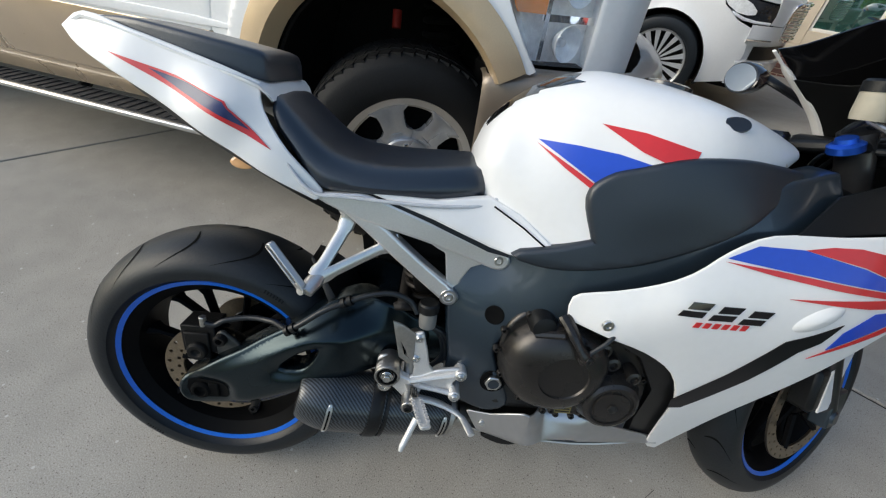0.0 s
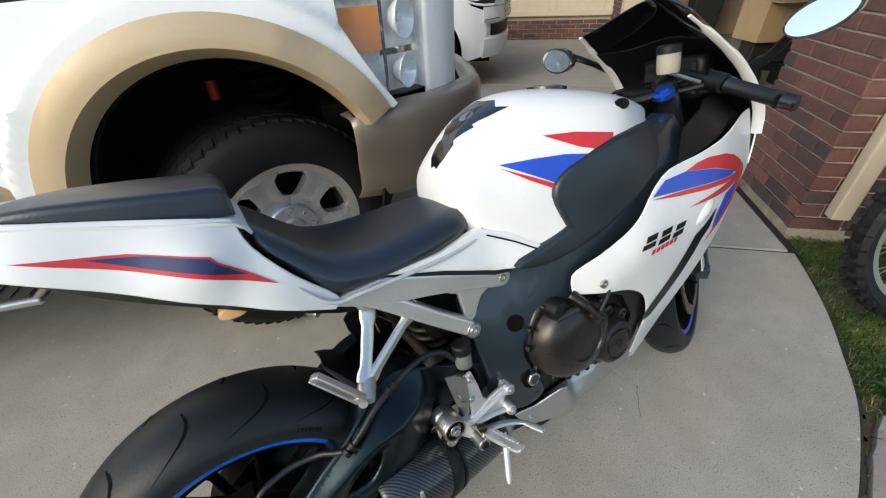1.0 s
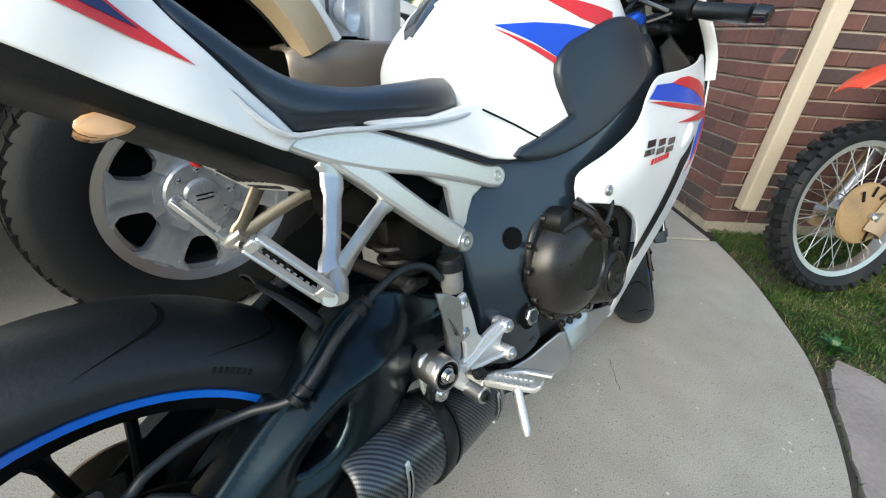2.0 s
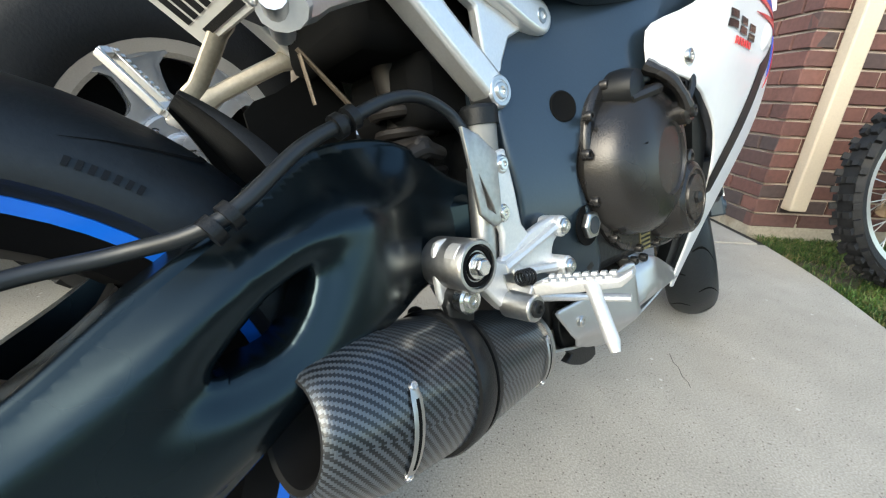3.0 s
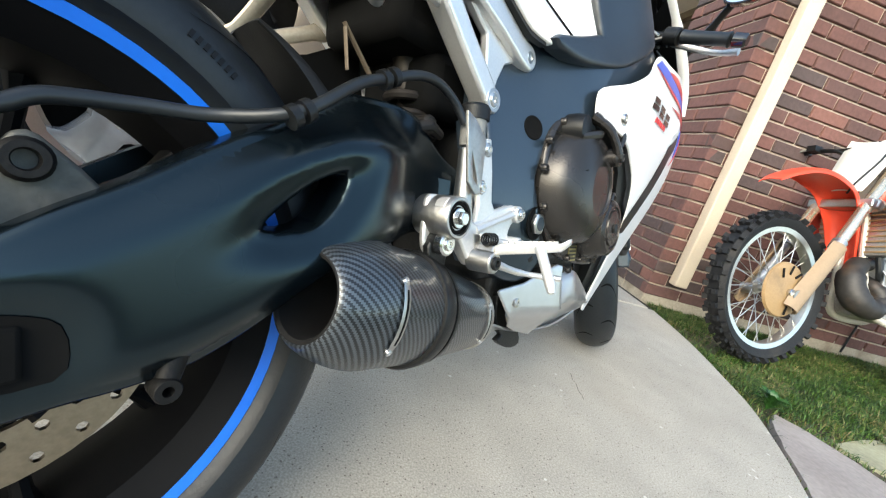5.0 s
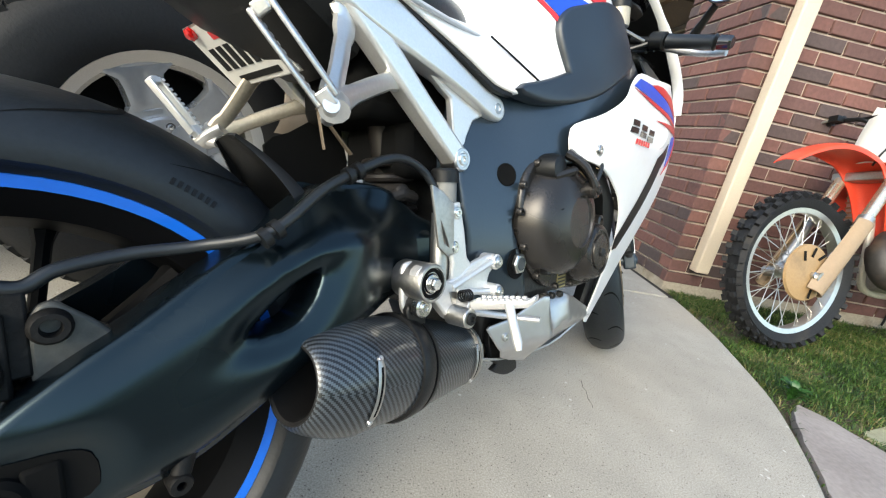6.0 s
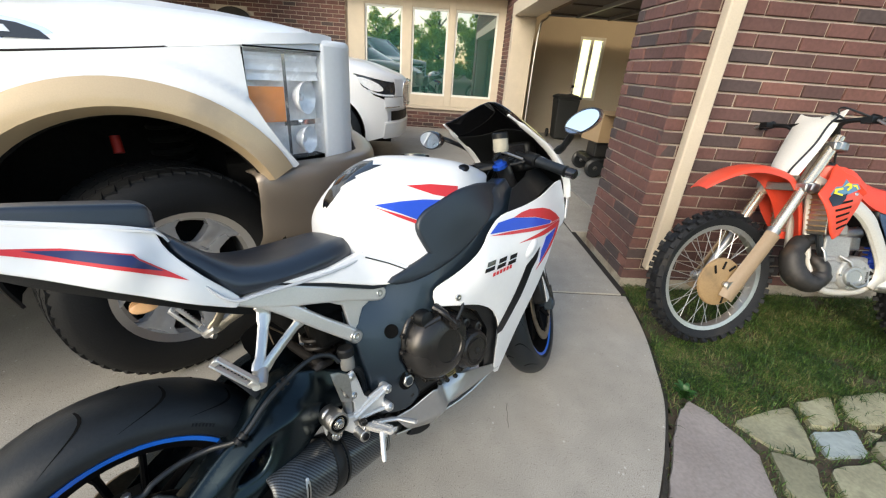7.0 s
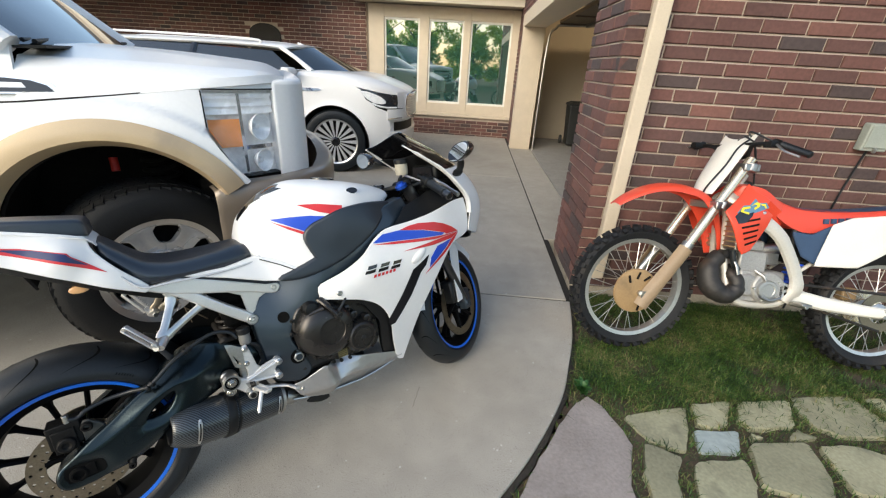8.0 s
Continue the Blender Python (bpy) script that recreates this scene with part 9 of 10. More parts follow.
def belly_y(x, z):
    """Folded side plate: a flat rear face that swings outward, then a swell forward, with an inward-leaning lower face."""
    swell = 0.014 - min(1.0, max(0.0, (x - 0.82) / 0.21)) * 0.045
    fold = 0.250 + (x - 0.564) * 0.06 - max(0.0, x - 0.80) * 0.25
    rear_face = -0.139 - 0.4175 * (x - 0.572)
    fore_face = -0.157 - swell + max(0.12, 0.55 - (x - 0.70) * 4) * max(0.0, z - fold) + 0.6 * max(0.0, z - 0.312)
    k = ss(0.685, 0.745, x)
    return rear_face * (1 - k) + fore_face * k + 0.95 * max(0.0, fold - z)


for mir in (False, True):
    part("belly_pan", shell([(0.568, 0.294), (0.615, 0.306), (0.655, 0.328), (0.679, 0.340), (0.700, 0.337), (0.740, 0.330), (0.785, 0.328), (0.853, 0.305), (1.03, 0.235), (1.035, 0.205), (0.95, 0.190), (0.841, 0.182), (0.72, 0.195), (0.650, 0.214), (0.618, 0.228), (0.590, 0.258)], belly_y, 0.004, 0.010, mir, 0.003), BELLY, bike, "satin silver belly pan")
rows = []
for x, z, hw in ((0.565, 0.236, 0.13), (0.67, 0.205, 0.122), (0.841, 0.182, 0.112), (0.95, 0.192, 0.11), (1.035, 0.21, 0.11)):
    rows.append([(x, -hw, z), (x, -hw * 0.5, z - 0.02), (x, 0, z - 0.026), (x, hw * 0.5, z - 0.02), (x, hw, z)])
part("belly_floor", net(refine(rows, 2, 2), 0.004), BELLY, bike)
part("belly_bolt", bolt((0.601, -0.1505, 0.275), (0, -1, 0), 0.008, 0.004), STEEL, bike)
part("side_stand", join(tube([(0.50, 0.10, 0.27), (0.54, 0.17, 0.17), (0.60, 0.268, 0.072)], [0.014, 0.012, 0.010], 10), box(0.575, 0.635, 0.245, 0.300, 0.064, 0.072)), BLACK_PL, bike, "black side stand")
part("stand_hook", prism(smooth_poly([(0.613, 0.196), (0.640, 0.180), (0.668, 0.171), (0.700, 0.174), (0.690, 0.201), (0.652, 0.217), (0.634, 0.240), (0.636, 0.280), (0.600, 0.280), (0.606, 0.225), (0.630, 0.203)], 2), -0.116, -0.104), BLACK_PL, bike, "black side stand hook", bevel=0.002)

# -- number plate hanger --
ph = part("plate_hanger", join(tube([(0.232, 0.050, 0.752), (0.215, 0.045, 0.775), (0.190, 0.03, 0.84)], 0.004, 8), tube([(0.226, 0.100, 0.752), (0.210, 0.085, 0.775), (0.190, 0.05, 0.84)], 0.004, 8)), ALU_D, bike, "bent metal number plate hanger")
PLM = Matrix.Translation((0.256, 0.078, 0.721)) @ pose(0, 0, 0, 0, -50.7, 7.6) @ Matrix.Diagonal((1, 0.93, 0.93, 1))
bm = box(0.0014, 0.003, -0.092, 0.092, -0.054, 0.054)
bm.transform(PLM)
part("plate_backing", bm, ALU_D, ph, smooth=False)
bm = box(-0.001, 0.001, -0.089, 0.089, -0.051, 0.051)
bm.transform(PLM)
part("number_plate", bm, mat("white_plate_enamel", (0.72, 0.70, 0.66), 0.4, vary=0.06), ph, "white number plate", smooth=False)
for k in range(7):
    bm = box(-0.0022, -0.0012, -0.072 + k * 0.0215, -0.058 + k * 0.0215, -0.022, 0.016)
    bm.transform(PLM)
    part("plate_bar", bm, BLACK_PL, ph, smooth=False)
for y0, y1, z0, z1 in ((-0.03, 0.035, 0.026, 0.038), (-0.055, 0.055, -0.044, -0.034)):
    bm = box(-0.0022, -0.0012, y0, y1, z0, z1)
    bm.transform(PLM)
    part("plate_bar", bm, RED if z0 > 0 else BLACK_PL, ph, smooth=False)
for y in (-0.061, 0.081):
    part("reflector", lathe([(0, 0), (0.010, 0), (0.0095, 0.006), (0.005, 0.009), (0, 0.009)], 16, PLM @ Matrix.Translation((-0.002, y - 0.01, 0.045)) @ pose(0, 0, 0, 0, -90, 0)), REDLENS, ph, "round red plate bolt")


# ---- red and white dirt bike leaning against the wall ----
dirt = thing("dirt_bike", pose(3.42, 1.20, 0, 18, 0, 180), "worn red and white dirt bike leaning against the brick wall", "motorcycle")
DSTEER = Matrix.Translation((1.10, 0, 0.86)) @ Matrix.Rotation(radians(10), 4, Vector((-0.45, 0, 0.89))) @ Matrix.Translation((-1.10, 0, -0.86))
RIMS = mat("scuffed_silver_rim", (0.62, 0.61, 0.58), 0.35, metal=0.9, vary=0.1)
SPK = mat("spoke_steel", (0.58, 0.57, 0.55), 0.35, metal=0.9)
DENG = mat("grey_cast_engine", (0.36, 0.355, 0.34), 0.5, metal=0.5, vary=0.2, bump=0.25, bscale=120)
DFRAME = mat("worn_silver_frame", (0.58, 0.55, 0.49), 0.42, metal=0.35, vary=0.1, bump=0.08, bscale=150)
PIPE = mat("black_expansion_pipe", (0.035, 0.032, 0.03), 0.5, metal=0.4, vary=0.3, dirt=((0.10, 0.07, 0.05), 8.0, 0.55))
SEATBLUE = mat("navy_seat_side", (0.03, 0.06, 0.12), 0.5, vary=0.15, bump=0.2, bscale=300)
YELLOW = mat("yellow_graphic", (0.75, 0.62, 0.03), 0.4, vary=0.05)
KNOB = mat("knobby_rubber", (0.012, 0.0125, 0.014), 0.65, spec=0.3, vary=0.3, bump=0.3, bscale=120, dirt=((0.035, 0.031, 0.026), 6.0, 0.6))


def knobby_wheel(m, r, width, rim_r, hub_r):
    w = part("wheel", lathe([(rim_r - 0.012, -0.022), (rim_r + 0.010, -0.026), (rim_r + 0.010, -0.020), (rim_r - 0.004, -0.012), (rim_r - 0.004, 0.012), (rim_r + 0.010, 0.020), (rim_r + 0.010, 0.026), (rim_r - 0.012, 0.022), (rim_r - 0.016, 0.0), (rim_r - 0.012, -0.022)], 56, pose(0, 0, 0, 90)), RIMS, dirt, "scuffed silver spoked rim")
    w.matrix_basis = m
    h = width / 2
    part("tyre", lathe([(rim_r + 0.004, -0.022), (rim_r + 0.018, -h * 0.8), (rim_r + 0.045, -h), (r - 0.030, -h * 0.92), (r - 0.016, -h * 0.6), (r - 0.012, 0), (r - 0.016, h * 0.6), (r - 0.030, h * 0.92), (rim_r + 0.045, h), (rim_r + 0.018, h * 0.8), (rim_r + 0.004, 0.022)], 56, pose(0, 0, 0, 90)), KNOB, w, "black knobby tyre")
    knob = bmesh.new()
    bmesh.ops.create_cube(knob, size=1.0)
    me = bpy.data.meshes.new("tread_knob")
    knob.to_mesh(me)
    knob.free()
    me.materials.append(KNOB)
    n = 36
    for k in range(n):
        for y, tilt, rr, ph in ((-h * 0.86, -42, r - 0.017, 0.0), (-h * 0.36, -10, r - 0.009, 0.5), (h * 0.36, 10, r - 0.009, 0.5), (h * 0.86, 42, r - 0.017, 0.0)):
            ob = new("tread_knob", me)
            ob.parent = w
            ob.matrix_basis = Matrix.Rotation(-2 * math.pi * (k + ph) / n, 4, 'Y') @ Matrix.Translation((rr, y, 0)) @ Matrix.Rotation(radians(tilt), 4, 'Z') @ Matrix.Diagonal((0.024, 0.019, 0.022, 1))
    part("hub", lathe([(0.0, -0.055), (0.018, -0.055), (hub_r, -0.045), (hub_r, -0.040), (0.022, -0.03), (0.022, 0.03), (hub_r, 0.040), (hub_r, 0.045), (0.018, 0.055), (0, 0.055)], 24, pose(0, 0, 0, 90)), SPK, w)
    for k in range(36):
        s = 1 if k % 2 else -1
        a = 2 * math.pi * k / 36
        b = a + (0.55 if (k // 2) % 2 else -0.55)
        part("spoke", rod((hub_r * math.cos(b), s * 0.042, hub_r * math.sin(b)), ((rim_r - 0.008) * math.cos(a), s * 0.006, (rim_r - 0.008) * math.sin(a)), 0.0019, 5), SPK, w)
    return w


knobby_wheel(DSTEER @ pose(1.445, 0, 0.345), 0.345, 0.082, 0.268, 0.036)
rw = knobby_wheel(pose(0.16, 0, 0.325), 0.325, 0.105, 0.245, 0.045)
part("brake_disc", lathe([(0.06, -0.050), (0.105, -0.050), (0.105, -0.054), (0.06, -0.054), (0.06, -0.050)], 40, pose(0, 0, 0, 90)), DISC, rw, "drilled rear brake disc")
part("sprocket", lathe([(0.05, 0.052), (0.10, 0.052), (0.10, 0.058), (0.05, 0.058), (0.05, 0.052)], 40, pose(0, 0, 0, 90)), GOLDT, rw)


def steered(name, bm, m, parent=dirt, label="", **kw):
    bm.transform(DSTEER)
    return part(name, bm, m, parent, label, **kw)


# forks, guards, disc cover, clamps
for s in (-1, 1):
    y = s * 0.095
    top, mid, low = Vector((0.985, y, 1.075)), Vector((1.235, y, 0.615)), Vector((1.415, y, 0.315))
    steered("fork_tube", tube([top, top.lerp(mid, 0.45), mid], [0.024, 0.024, 0.0235], 16), GOLDT, label="gold upper fork tube")
    steered("fork_slider", tube([mid, low], [0.019, 0.019], 12), SPK)
    steered("fork_seal", tube([mid - (low - mid) * 0.02, mid + (low - mid) * 0.10], [0.029, 0.027], 14), ALU_D)
    g = low - mid
    rows = [[mid + g * t + Vector((dx, s * dy, dx * 0.55)) for dx, dy in ((-0.030, 0.004), (-0.022, 0.028), (0.0, 0.036), (0.022, 0.028), (0.036 + w_, 0.004))] for t, w_ in ((0.06, 0.0), (0.4, 0.0), (0.75, 0.004), (1.0, 0.006), (1.16, 0.0))]
    steered("fork_guard", skin(dense(rows, 2, 2), 0.004), FORK_GREY, label="tan plastic fork guard")
    steered("fork_foot", lathe([(0, -0.028), (0.026, -0.028), (0.026, 0.028), (0, 0.028)], 16, Matrix.Translation((1.43, s * 0.088, 0.33)) @ pose(0, 0, 0, 90)), ALU_D)
cover = lathe([(0.0, 0.0), (0.04, 0.004), (0.09, 0.0), (0.118, -0.008), (0.122, -0.018), (0.118, -0.022), (0.0, -0.016)], 36, Matrix.Translation((1.465, 0.088, 0.345)) @ pose(0, 0, 0, -90))
dc = steered("disc_cover", cover, GOLD, label="worn gold front disc cover")
for k, (a, r) in enumerate(((0.9, 0.085), (1.5, 0.088), (2.1, 0.085), (2.7, 0.08), (3.9, 0.085), (4.5, 0.088))):
    c = Vector((1.465 + r * math.cos(a), 0.0925, 0.345 + r * math.sin(a)))
    d = Vector((-math.sin(a) * 0.4 + math.cos(a), 0, math.cos(a) * 0.4 + math.sin(a))).normalized() * 0.020
    # near-black rods on the disc cover stand for its shaded slots
    steered("cover_slot", tube([c - d, c + d], [0.0065, 0.0065], 8, True, 0.4, up=(0, 1, 0)), WELL, dc)
steered("cover_nut", hexnut((1.45, 0.090, 0.338), (0, 1, 0), 0.018, 0.016), STEEL, dc)
for z, x in ((0.83, 1.10), (1.03, 0.99)):
    steered("fork_clamp", join(box(x - 0.04, x + 0.045, -0.125, 0.125, z - 0.02, z + 0.02), rod((x - 0.02, -0.095, z - 0.02), (x - 0.03, -0.095, z + 0.022), 0.036), rod((x - 0.0, 0.095, z - 0.02), (x - 0.01, 0.095, z + 0.022), 0.036)), ALU_D, label="aluminium fork clamp", bevel=0.006)
# front mudguard: long curved blade with rolled edges
rows = []
for x, z, hw, dr in ((1.62, 0.800, 0.048, 0.010), (1.555, 0.850, 0.066, 0.018), (1.46, 0.898, 0.078, 0.028), (1.36, 0.920, 0.083, 0.036), (1.25, 0.915, 0.083, 0.044), (1.14, 0.880, 0.080, 0.054), (1.06, 0.80, 0.070, 0.058), (1.01, 0.68, 0.062, 0.050), (0.975, 0.56, 0.055, 0.040)):
    nx, nz = (0.0, -1.0) if x > 1.2 else (0.75, -0.66) if x > 1.03 else (0.97, -0.2)
    if x > 1.5:
        nx, nz = -0.3, -0.95
    rows.append([(x + nx * dr, -hw, z + nz * dr), (x + nx * dr * 0.35, -hw * 0.9, z + nz * dr * 0.35), (x, -hw * 0.5, z), (x, 0, z + 0.004), (x, hw * 0.5, z), (x + nx * dr * 0.35, hw * 0.9, z + nz * dr * 0.35), (x + nx * dr, hw, z + nz * dr)])
steered("front_mudguard", skin(dense(rows, 3, 2), 0.004), ORANGE_RED, label="long faded red front mudguard", angle=50)
# number board wrapped round the forks
rows = []
for z, xf, hw, xs in ((1.205, 1.005, 0.108, 0.985), (1.13, 1.052, 0.106, 1.025), (1.03, 1.103, 0.100, 1.075), (0.94, 1.148, 0.088, 1.12), (0.885, 1.165, 0.072, 1.14)):
    dip = 0.03 if z > 1.2 else 0.0
    rows.append([(xs, -hw, z), (xf - 0.010, -hw * 0.62, z - dip * 0.6), (xf, 0, z - dip), (xf - 0.010, hw * 0.62, z - dip * 0.6), (xs, hw, z)])
nb = steered("number_board", skin(dense(rows, 3, 3), 0.004), FORK_WHITE, label="blank white front number board")
steered("brake_cable", tube(smooth_path([(1.02, 0.10, 1.17), (1.085, 0.11, 1.12), (1.125, 0.10, 1.03), (1.17, 0.06, 0.92), (1.16, 0.03, 0.87)], 5), 0.0045, 8), RUBBER)
# bars
bar = smooth_path([(1.02, -0.39, 1.135), (1.03, -0.25, 1.15), (1.02, -0.13, 1.14), (1.00, -0.07, 1.085), (1.00, 0.07, 1.085), (1.02, 0.13, 1.14), (0.985, 0.25, 1.135), (0.955, 0.365, 1.09)], 4)
steered("handlebar", tube(bar, 0.011, 10), BLACK_PL, label="black handlebar")
steered("crossbar", rod((1.02, -0.15, 1.145), (1.02, 0.15, 1.145), 0.008), BLACK_PL)
for s, a, b in ((1, bar[-5], bar[-1]), (-1, bar[4], bar[0])):
    steered("grip", tube([a, a.lerp(b, 0.05), b, b + (b - a) * 0.03], [0.019, 0.0165, 0.0165, 0.012], 12), RUBBER, label="black grip")
    steered("lever", tube(smooth_path([a + Vector((0.03, 0, 0)), a.lerp(b, 0.5) + Vector((0.055, 0, -0.01)), b + Vector((0.05, 0, -0.012))], 4), 0.006, 8), ALU_D, label="brake lever")
    steered("perch", join(tube([a + (a - b) * 0.35, a + (a - b) * 0.12], 0.019, 10), box(a.x, a.x + 0.05, a.y - 0.02 - s * 0.03, a.y + 0.02 - s * 0.03, a.z - 0.012, a.z + 0.016)), BLACK_PL)
for k in range(3):
    steered("control_cable", tube(smooth_path([(1.0, 0.22 - 0.1 * k, 1.15), (1.05 - 0.02 * k, 0.12 - 0.05 * k, 1.20 - 0.015 * k), (0.94, 0.05, 1.14), (0.88, 0.03, 0.95)], 6), 0.0045, 8), RUBBER)
# frame
for s in (-1, 1):
    part("frame_spar", tube(smooth_path([(1.03, s * 0.045, 0.88), (0.95, s * 0.085, 0.81), (0.87, s * 0.115, 0.755), (0.79, s * 0.122, 0.69), (0.73, s * 0.122, 0.60), (0.675, s * 0.12, 0.49), (0.665, s * 0.12, 0.42), (0.70, s * 0.11, 0.35)], 4), [0.030, 0.034, 0.036, 0.035, 0.033, 0.033, 0.036, 0.024], 10, True, 0.55, up=(0, 1, 0)), DFRAME, dirt, "worn silver frame spar")
    part("cradle_tube", tube(smooth_path([(1.02, s * 0.04, 0.80), (1.0, s * 0.05, 0.55), (0.97, s * 0.08, 0.37), (0.90, s * 0.09, 0.32), (0.75, s * 0.09, 0.325), (0.68, s * 0.09, 0.36)], 4), 0.016, 10), DFRAME, dirt, "silver cradle tube")
    part("subframe", tube([(0.73, s * 0.07, 0.78), (0.50, s * 0.085, 0.80), (0.20, s * 0.08, 0.83)], 0.011, 8), DFRAME, dirt)
    part("subframe_strut", tube([(0.655, s * 0.09, 0.50), (0.40, s * 0.09, 0.72)], 0.010, 8), DFRAME, dirt)
part("steering_head", rod((1.03, 0, 0.80), (0.945, 0, 1.0), 0.032), DFRAME, dirt)
# radiators behind the shrouds
for s in (-1, 1):
    rad = part("radiator", box(0.985, 1.02, s * 0.105 - 0.05, s * 0.105 + 0.05, 0.60, 0.84), ALU_D, dirt, "finned radiator", bevel=0.006)
    for k in range(9):
        part("fin", box(1.02, 1.026, s * 0.105 - 0.048, s * 0.105 + 0.048, 0.615 + k * 0.025, 0.622 + k * 0.025), GOLD, rad, smooth=False)
    shr = field([(1.0, 0.93, -0.10), (0.89, 0.87, -0.145), (1.10, 0.79, -0.175), (0.985, 0.60, -0.165), (0.94, 0.61, -0.15), (0.89, 0.69, -0.14), (0.98, 0.78, -0.185)])
    SHR = [(0.965, 0.935), (0.945, 0.90), (0.885, 0.865), (0.915, 0.815), (0.865, 0.79), (0.88, 0.735), (0.90, 0.685), (0.945, 0.61), (0.985, 0.588), (1.01, 0.615), (1.075, 0.745), (1.10, 0.79), (1.06, 0.83), (1.02, 0.87)]
    sh = part("radiator_shroud", shell(SHR, shr, 0.004, 0.025, s > 0, 0.006, 0.01), ORANGE_RED, dirt, "red radiator shroud with yellow graphic")
    teal = mat("steel_blue_graphic", (0.10, 0.22, 0.33), 0.4)
    part("shroud_graphic", decal([(1.055, 0.790), (1.02, 0.828), (0.99, 0.832), (0.955, 0.868), (0.945, 0.846), (0.905, 0.850), (0.890, 0.826), (0.925, 0.812), (0.98, 0.792), (1.02, 0.768)], shr, 0.002, 0.025, s > 0), teal, sh, "blue shroud graphic")
    part("shroud_graphic", decal([(1.065, 0.770), (1.035, 0.806), (1.015, 0.786), (0.975, 0.800), (0.985, 0.775), (1.01, 0.745), (1.045, 0.735)], shr, 0.003, 0.025, s > 0), BLACK_GL, sh, "black shroud graphic")
    for poly in ([(1.040, 0.796), (1.028, 0.818), (0.990, 0.826), (0.992, 0.817), (1.020, 0.810), (1.026, 0.800), (1.000, 0.795), (1.003, 0.786)], [(0.985, 0.830), (0.955, 0.850), (0.938, 0.846), (0.944, 0.828), (0.972, 0.810), (0.974, 0.819), (0.955, 0.832), (0.962, 0.838)], [(0.934, 0.842), (0.912, 0.843), (0.906, 0.824), (0.914, 0.822), (0.920, 0.834), (0.932, 0.833)]):
        part("shroud_graphic", decal(poly, shr, 0.004, 0.025, s > 0), YELLOW, sh, "yellow shroud graphic")
    for k in range(5):
        z = 0.628 + k * 0.028
        # near-black decal paints the shade of a vent slot
        part("shroud_slot", decal([(0.918 + 0.004 * k, z + 0.024), (0.985 + 0.013 * k, z), (0.988 + 0.013 * k, z + 0.010), (0.920 + 0.004 * k, z + 0.034)], shr, 0.002, 0.04, s > 0), WELL, sh)
    part("shroud_bolt", bolt((0.915, -s * shr(0.915, 0.80), 0.80), (0, s, 0), 0.008, 0.004), STEEL, sh)
# tank, seat, side panels, rear mudguard
part("fuel_tank", loft(dense([[(x, -hw, z - 0.05), (x, -hw * 0.9, z - 0.01), (x, -hw * 0.4, z), (x, hw * 0.4, z), (x, hw * 0.9, z - 0.01), (x, hw, z - 0.05), (x, hw * 0.6, z - 0.13), (x, -hw * 0.6, z - 0.13)] for x, hw, z in ((1.0, 0.05, 0.93), (0.96, 0.085, 0.945), (0.88, 0.105, 0.93), (0.80, 0.095, 0.88), (0.74, 0.07, 0.85))], 3, 1)), ORANGE_RED, dirt, "red fuel tank")
part("tank_cap", lathe([(0, 0), (0.032, 0), (0.032, 0.02), (0.02, 0.028), (0, 0.028)], 18, pose(0.92, 0, 0.935)), BLACK_PL, dirt)
rows = []
for x, hw, zt, zb in ((0.84, 0.045, 0.902, 0.86), (0.80, 0.075, 0.888, 0.80), (0.72, 0.088, 0.852, 0.74), (0.62, 0.095, 0.838, 0.715), (0.45, 0.105, 0.845, 0.76), (0.25, 0.105, 0.87, 0.81), (0.05, 0.085, 0.905, 0.86), (0.0, 0.05, 0.905, 0.875)):
    rows.append([(x, -hw, zb), (x, -hw * 1.02, zb + (zt - zb) * 0.4), (x, -hw * 0.85, zt - 0.012), (x, -hw * 0.4, zt), (x, hw * 0.4, zt), (x, hw * 0.85, zt - 0.012), (x, hw * 1.02, zb + (zt - zb) * 0.4), (x, hw, zb)])
seat = part("seat", loft(dense(rows, 3, 2)), mat("red_seat_vinyl", (0.62, 0.06, 0.035), 0.5, vary=0.08, bump=0.2, bscale=350), dirt, "red vinyl seat with dark side lettering")
part("seat_top", loft(dense([[(x, -hw * 0.8, zt - 0.008), (x, -hw * 0.4, zt + 0.004), (x, hw * 0.4, zt + 0.004), (x, hw * 0.8, zt - 0.008), (x, 0, zt - 0.02)] for x, hw, zt in ((0.80, 0.06, 0.885), (0.72, 0.085, 0.852), (0.62, 0.095, 0.838), (0.45, 0.105, 0.845), (0.25, 0.105, 0.87), (0.05, 0.085, 0.905))], 2, 1)), SEATBLUE, seat, "dark seat top")
for k in range(5):
    x = 0.575 - k * 0.034
    part("seat_mark", prism([(x, 0.768 + 0.004 * k), (x - 0.024, 0.770 + 0.004 * k), (x - 0.024, 0.795 + 0.004 * k), (x, 0.793 + 0.004 * k)], 0.098 + 0.002 * k, 0.1085 + 0.002 * k), SEATBLUE, seat, smooth=False)
for s in (-1, 1):
    part("side_panel_blue", shell([(0.725, 0.712), (0.63, 0.705), (0.54, 0.757), (0.60, 0.565), (0.665, 0.60)], lambda x, z: -0.125, 0.004, 0.05, s > 0, 0.006, 0.02), SEATBLUE, dirt, "navy side panel")
    part("side_number_panel", shell([(0.545, 0.760), (0.46, 0.80), (0.22, 0.835), (0.10, 0.84), (0.16, 0.72), (0.40, 0.565), (0.60, 0.556)], lambda x, z: -0.140 + 0.05 * max(0, 0.35 - x), 0.004, 0.05, s > 0, 0.008, 0.02), FORK_WHITE, dirt, "white side number panel")
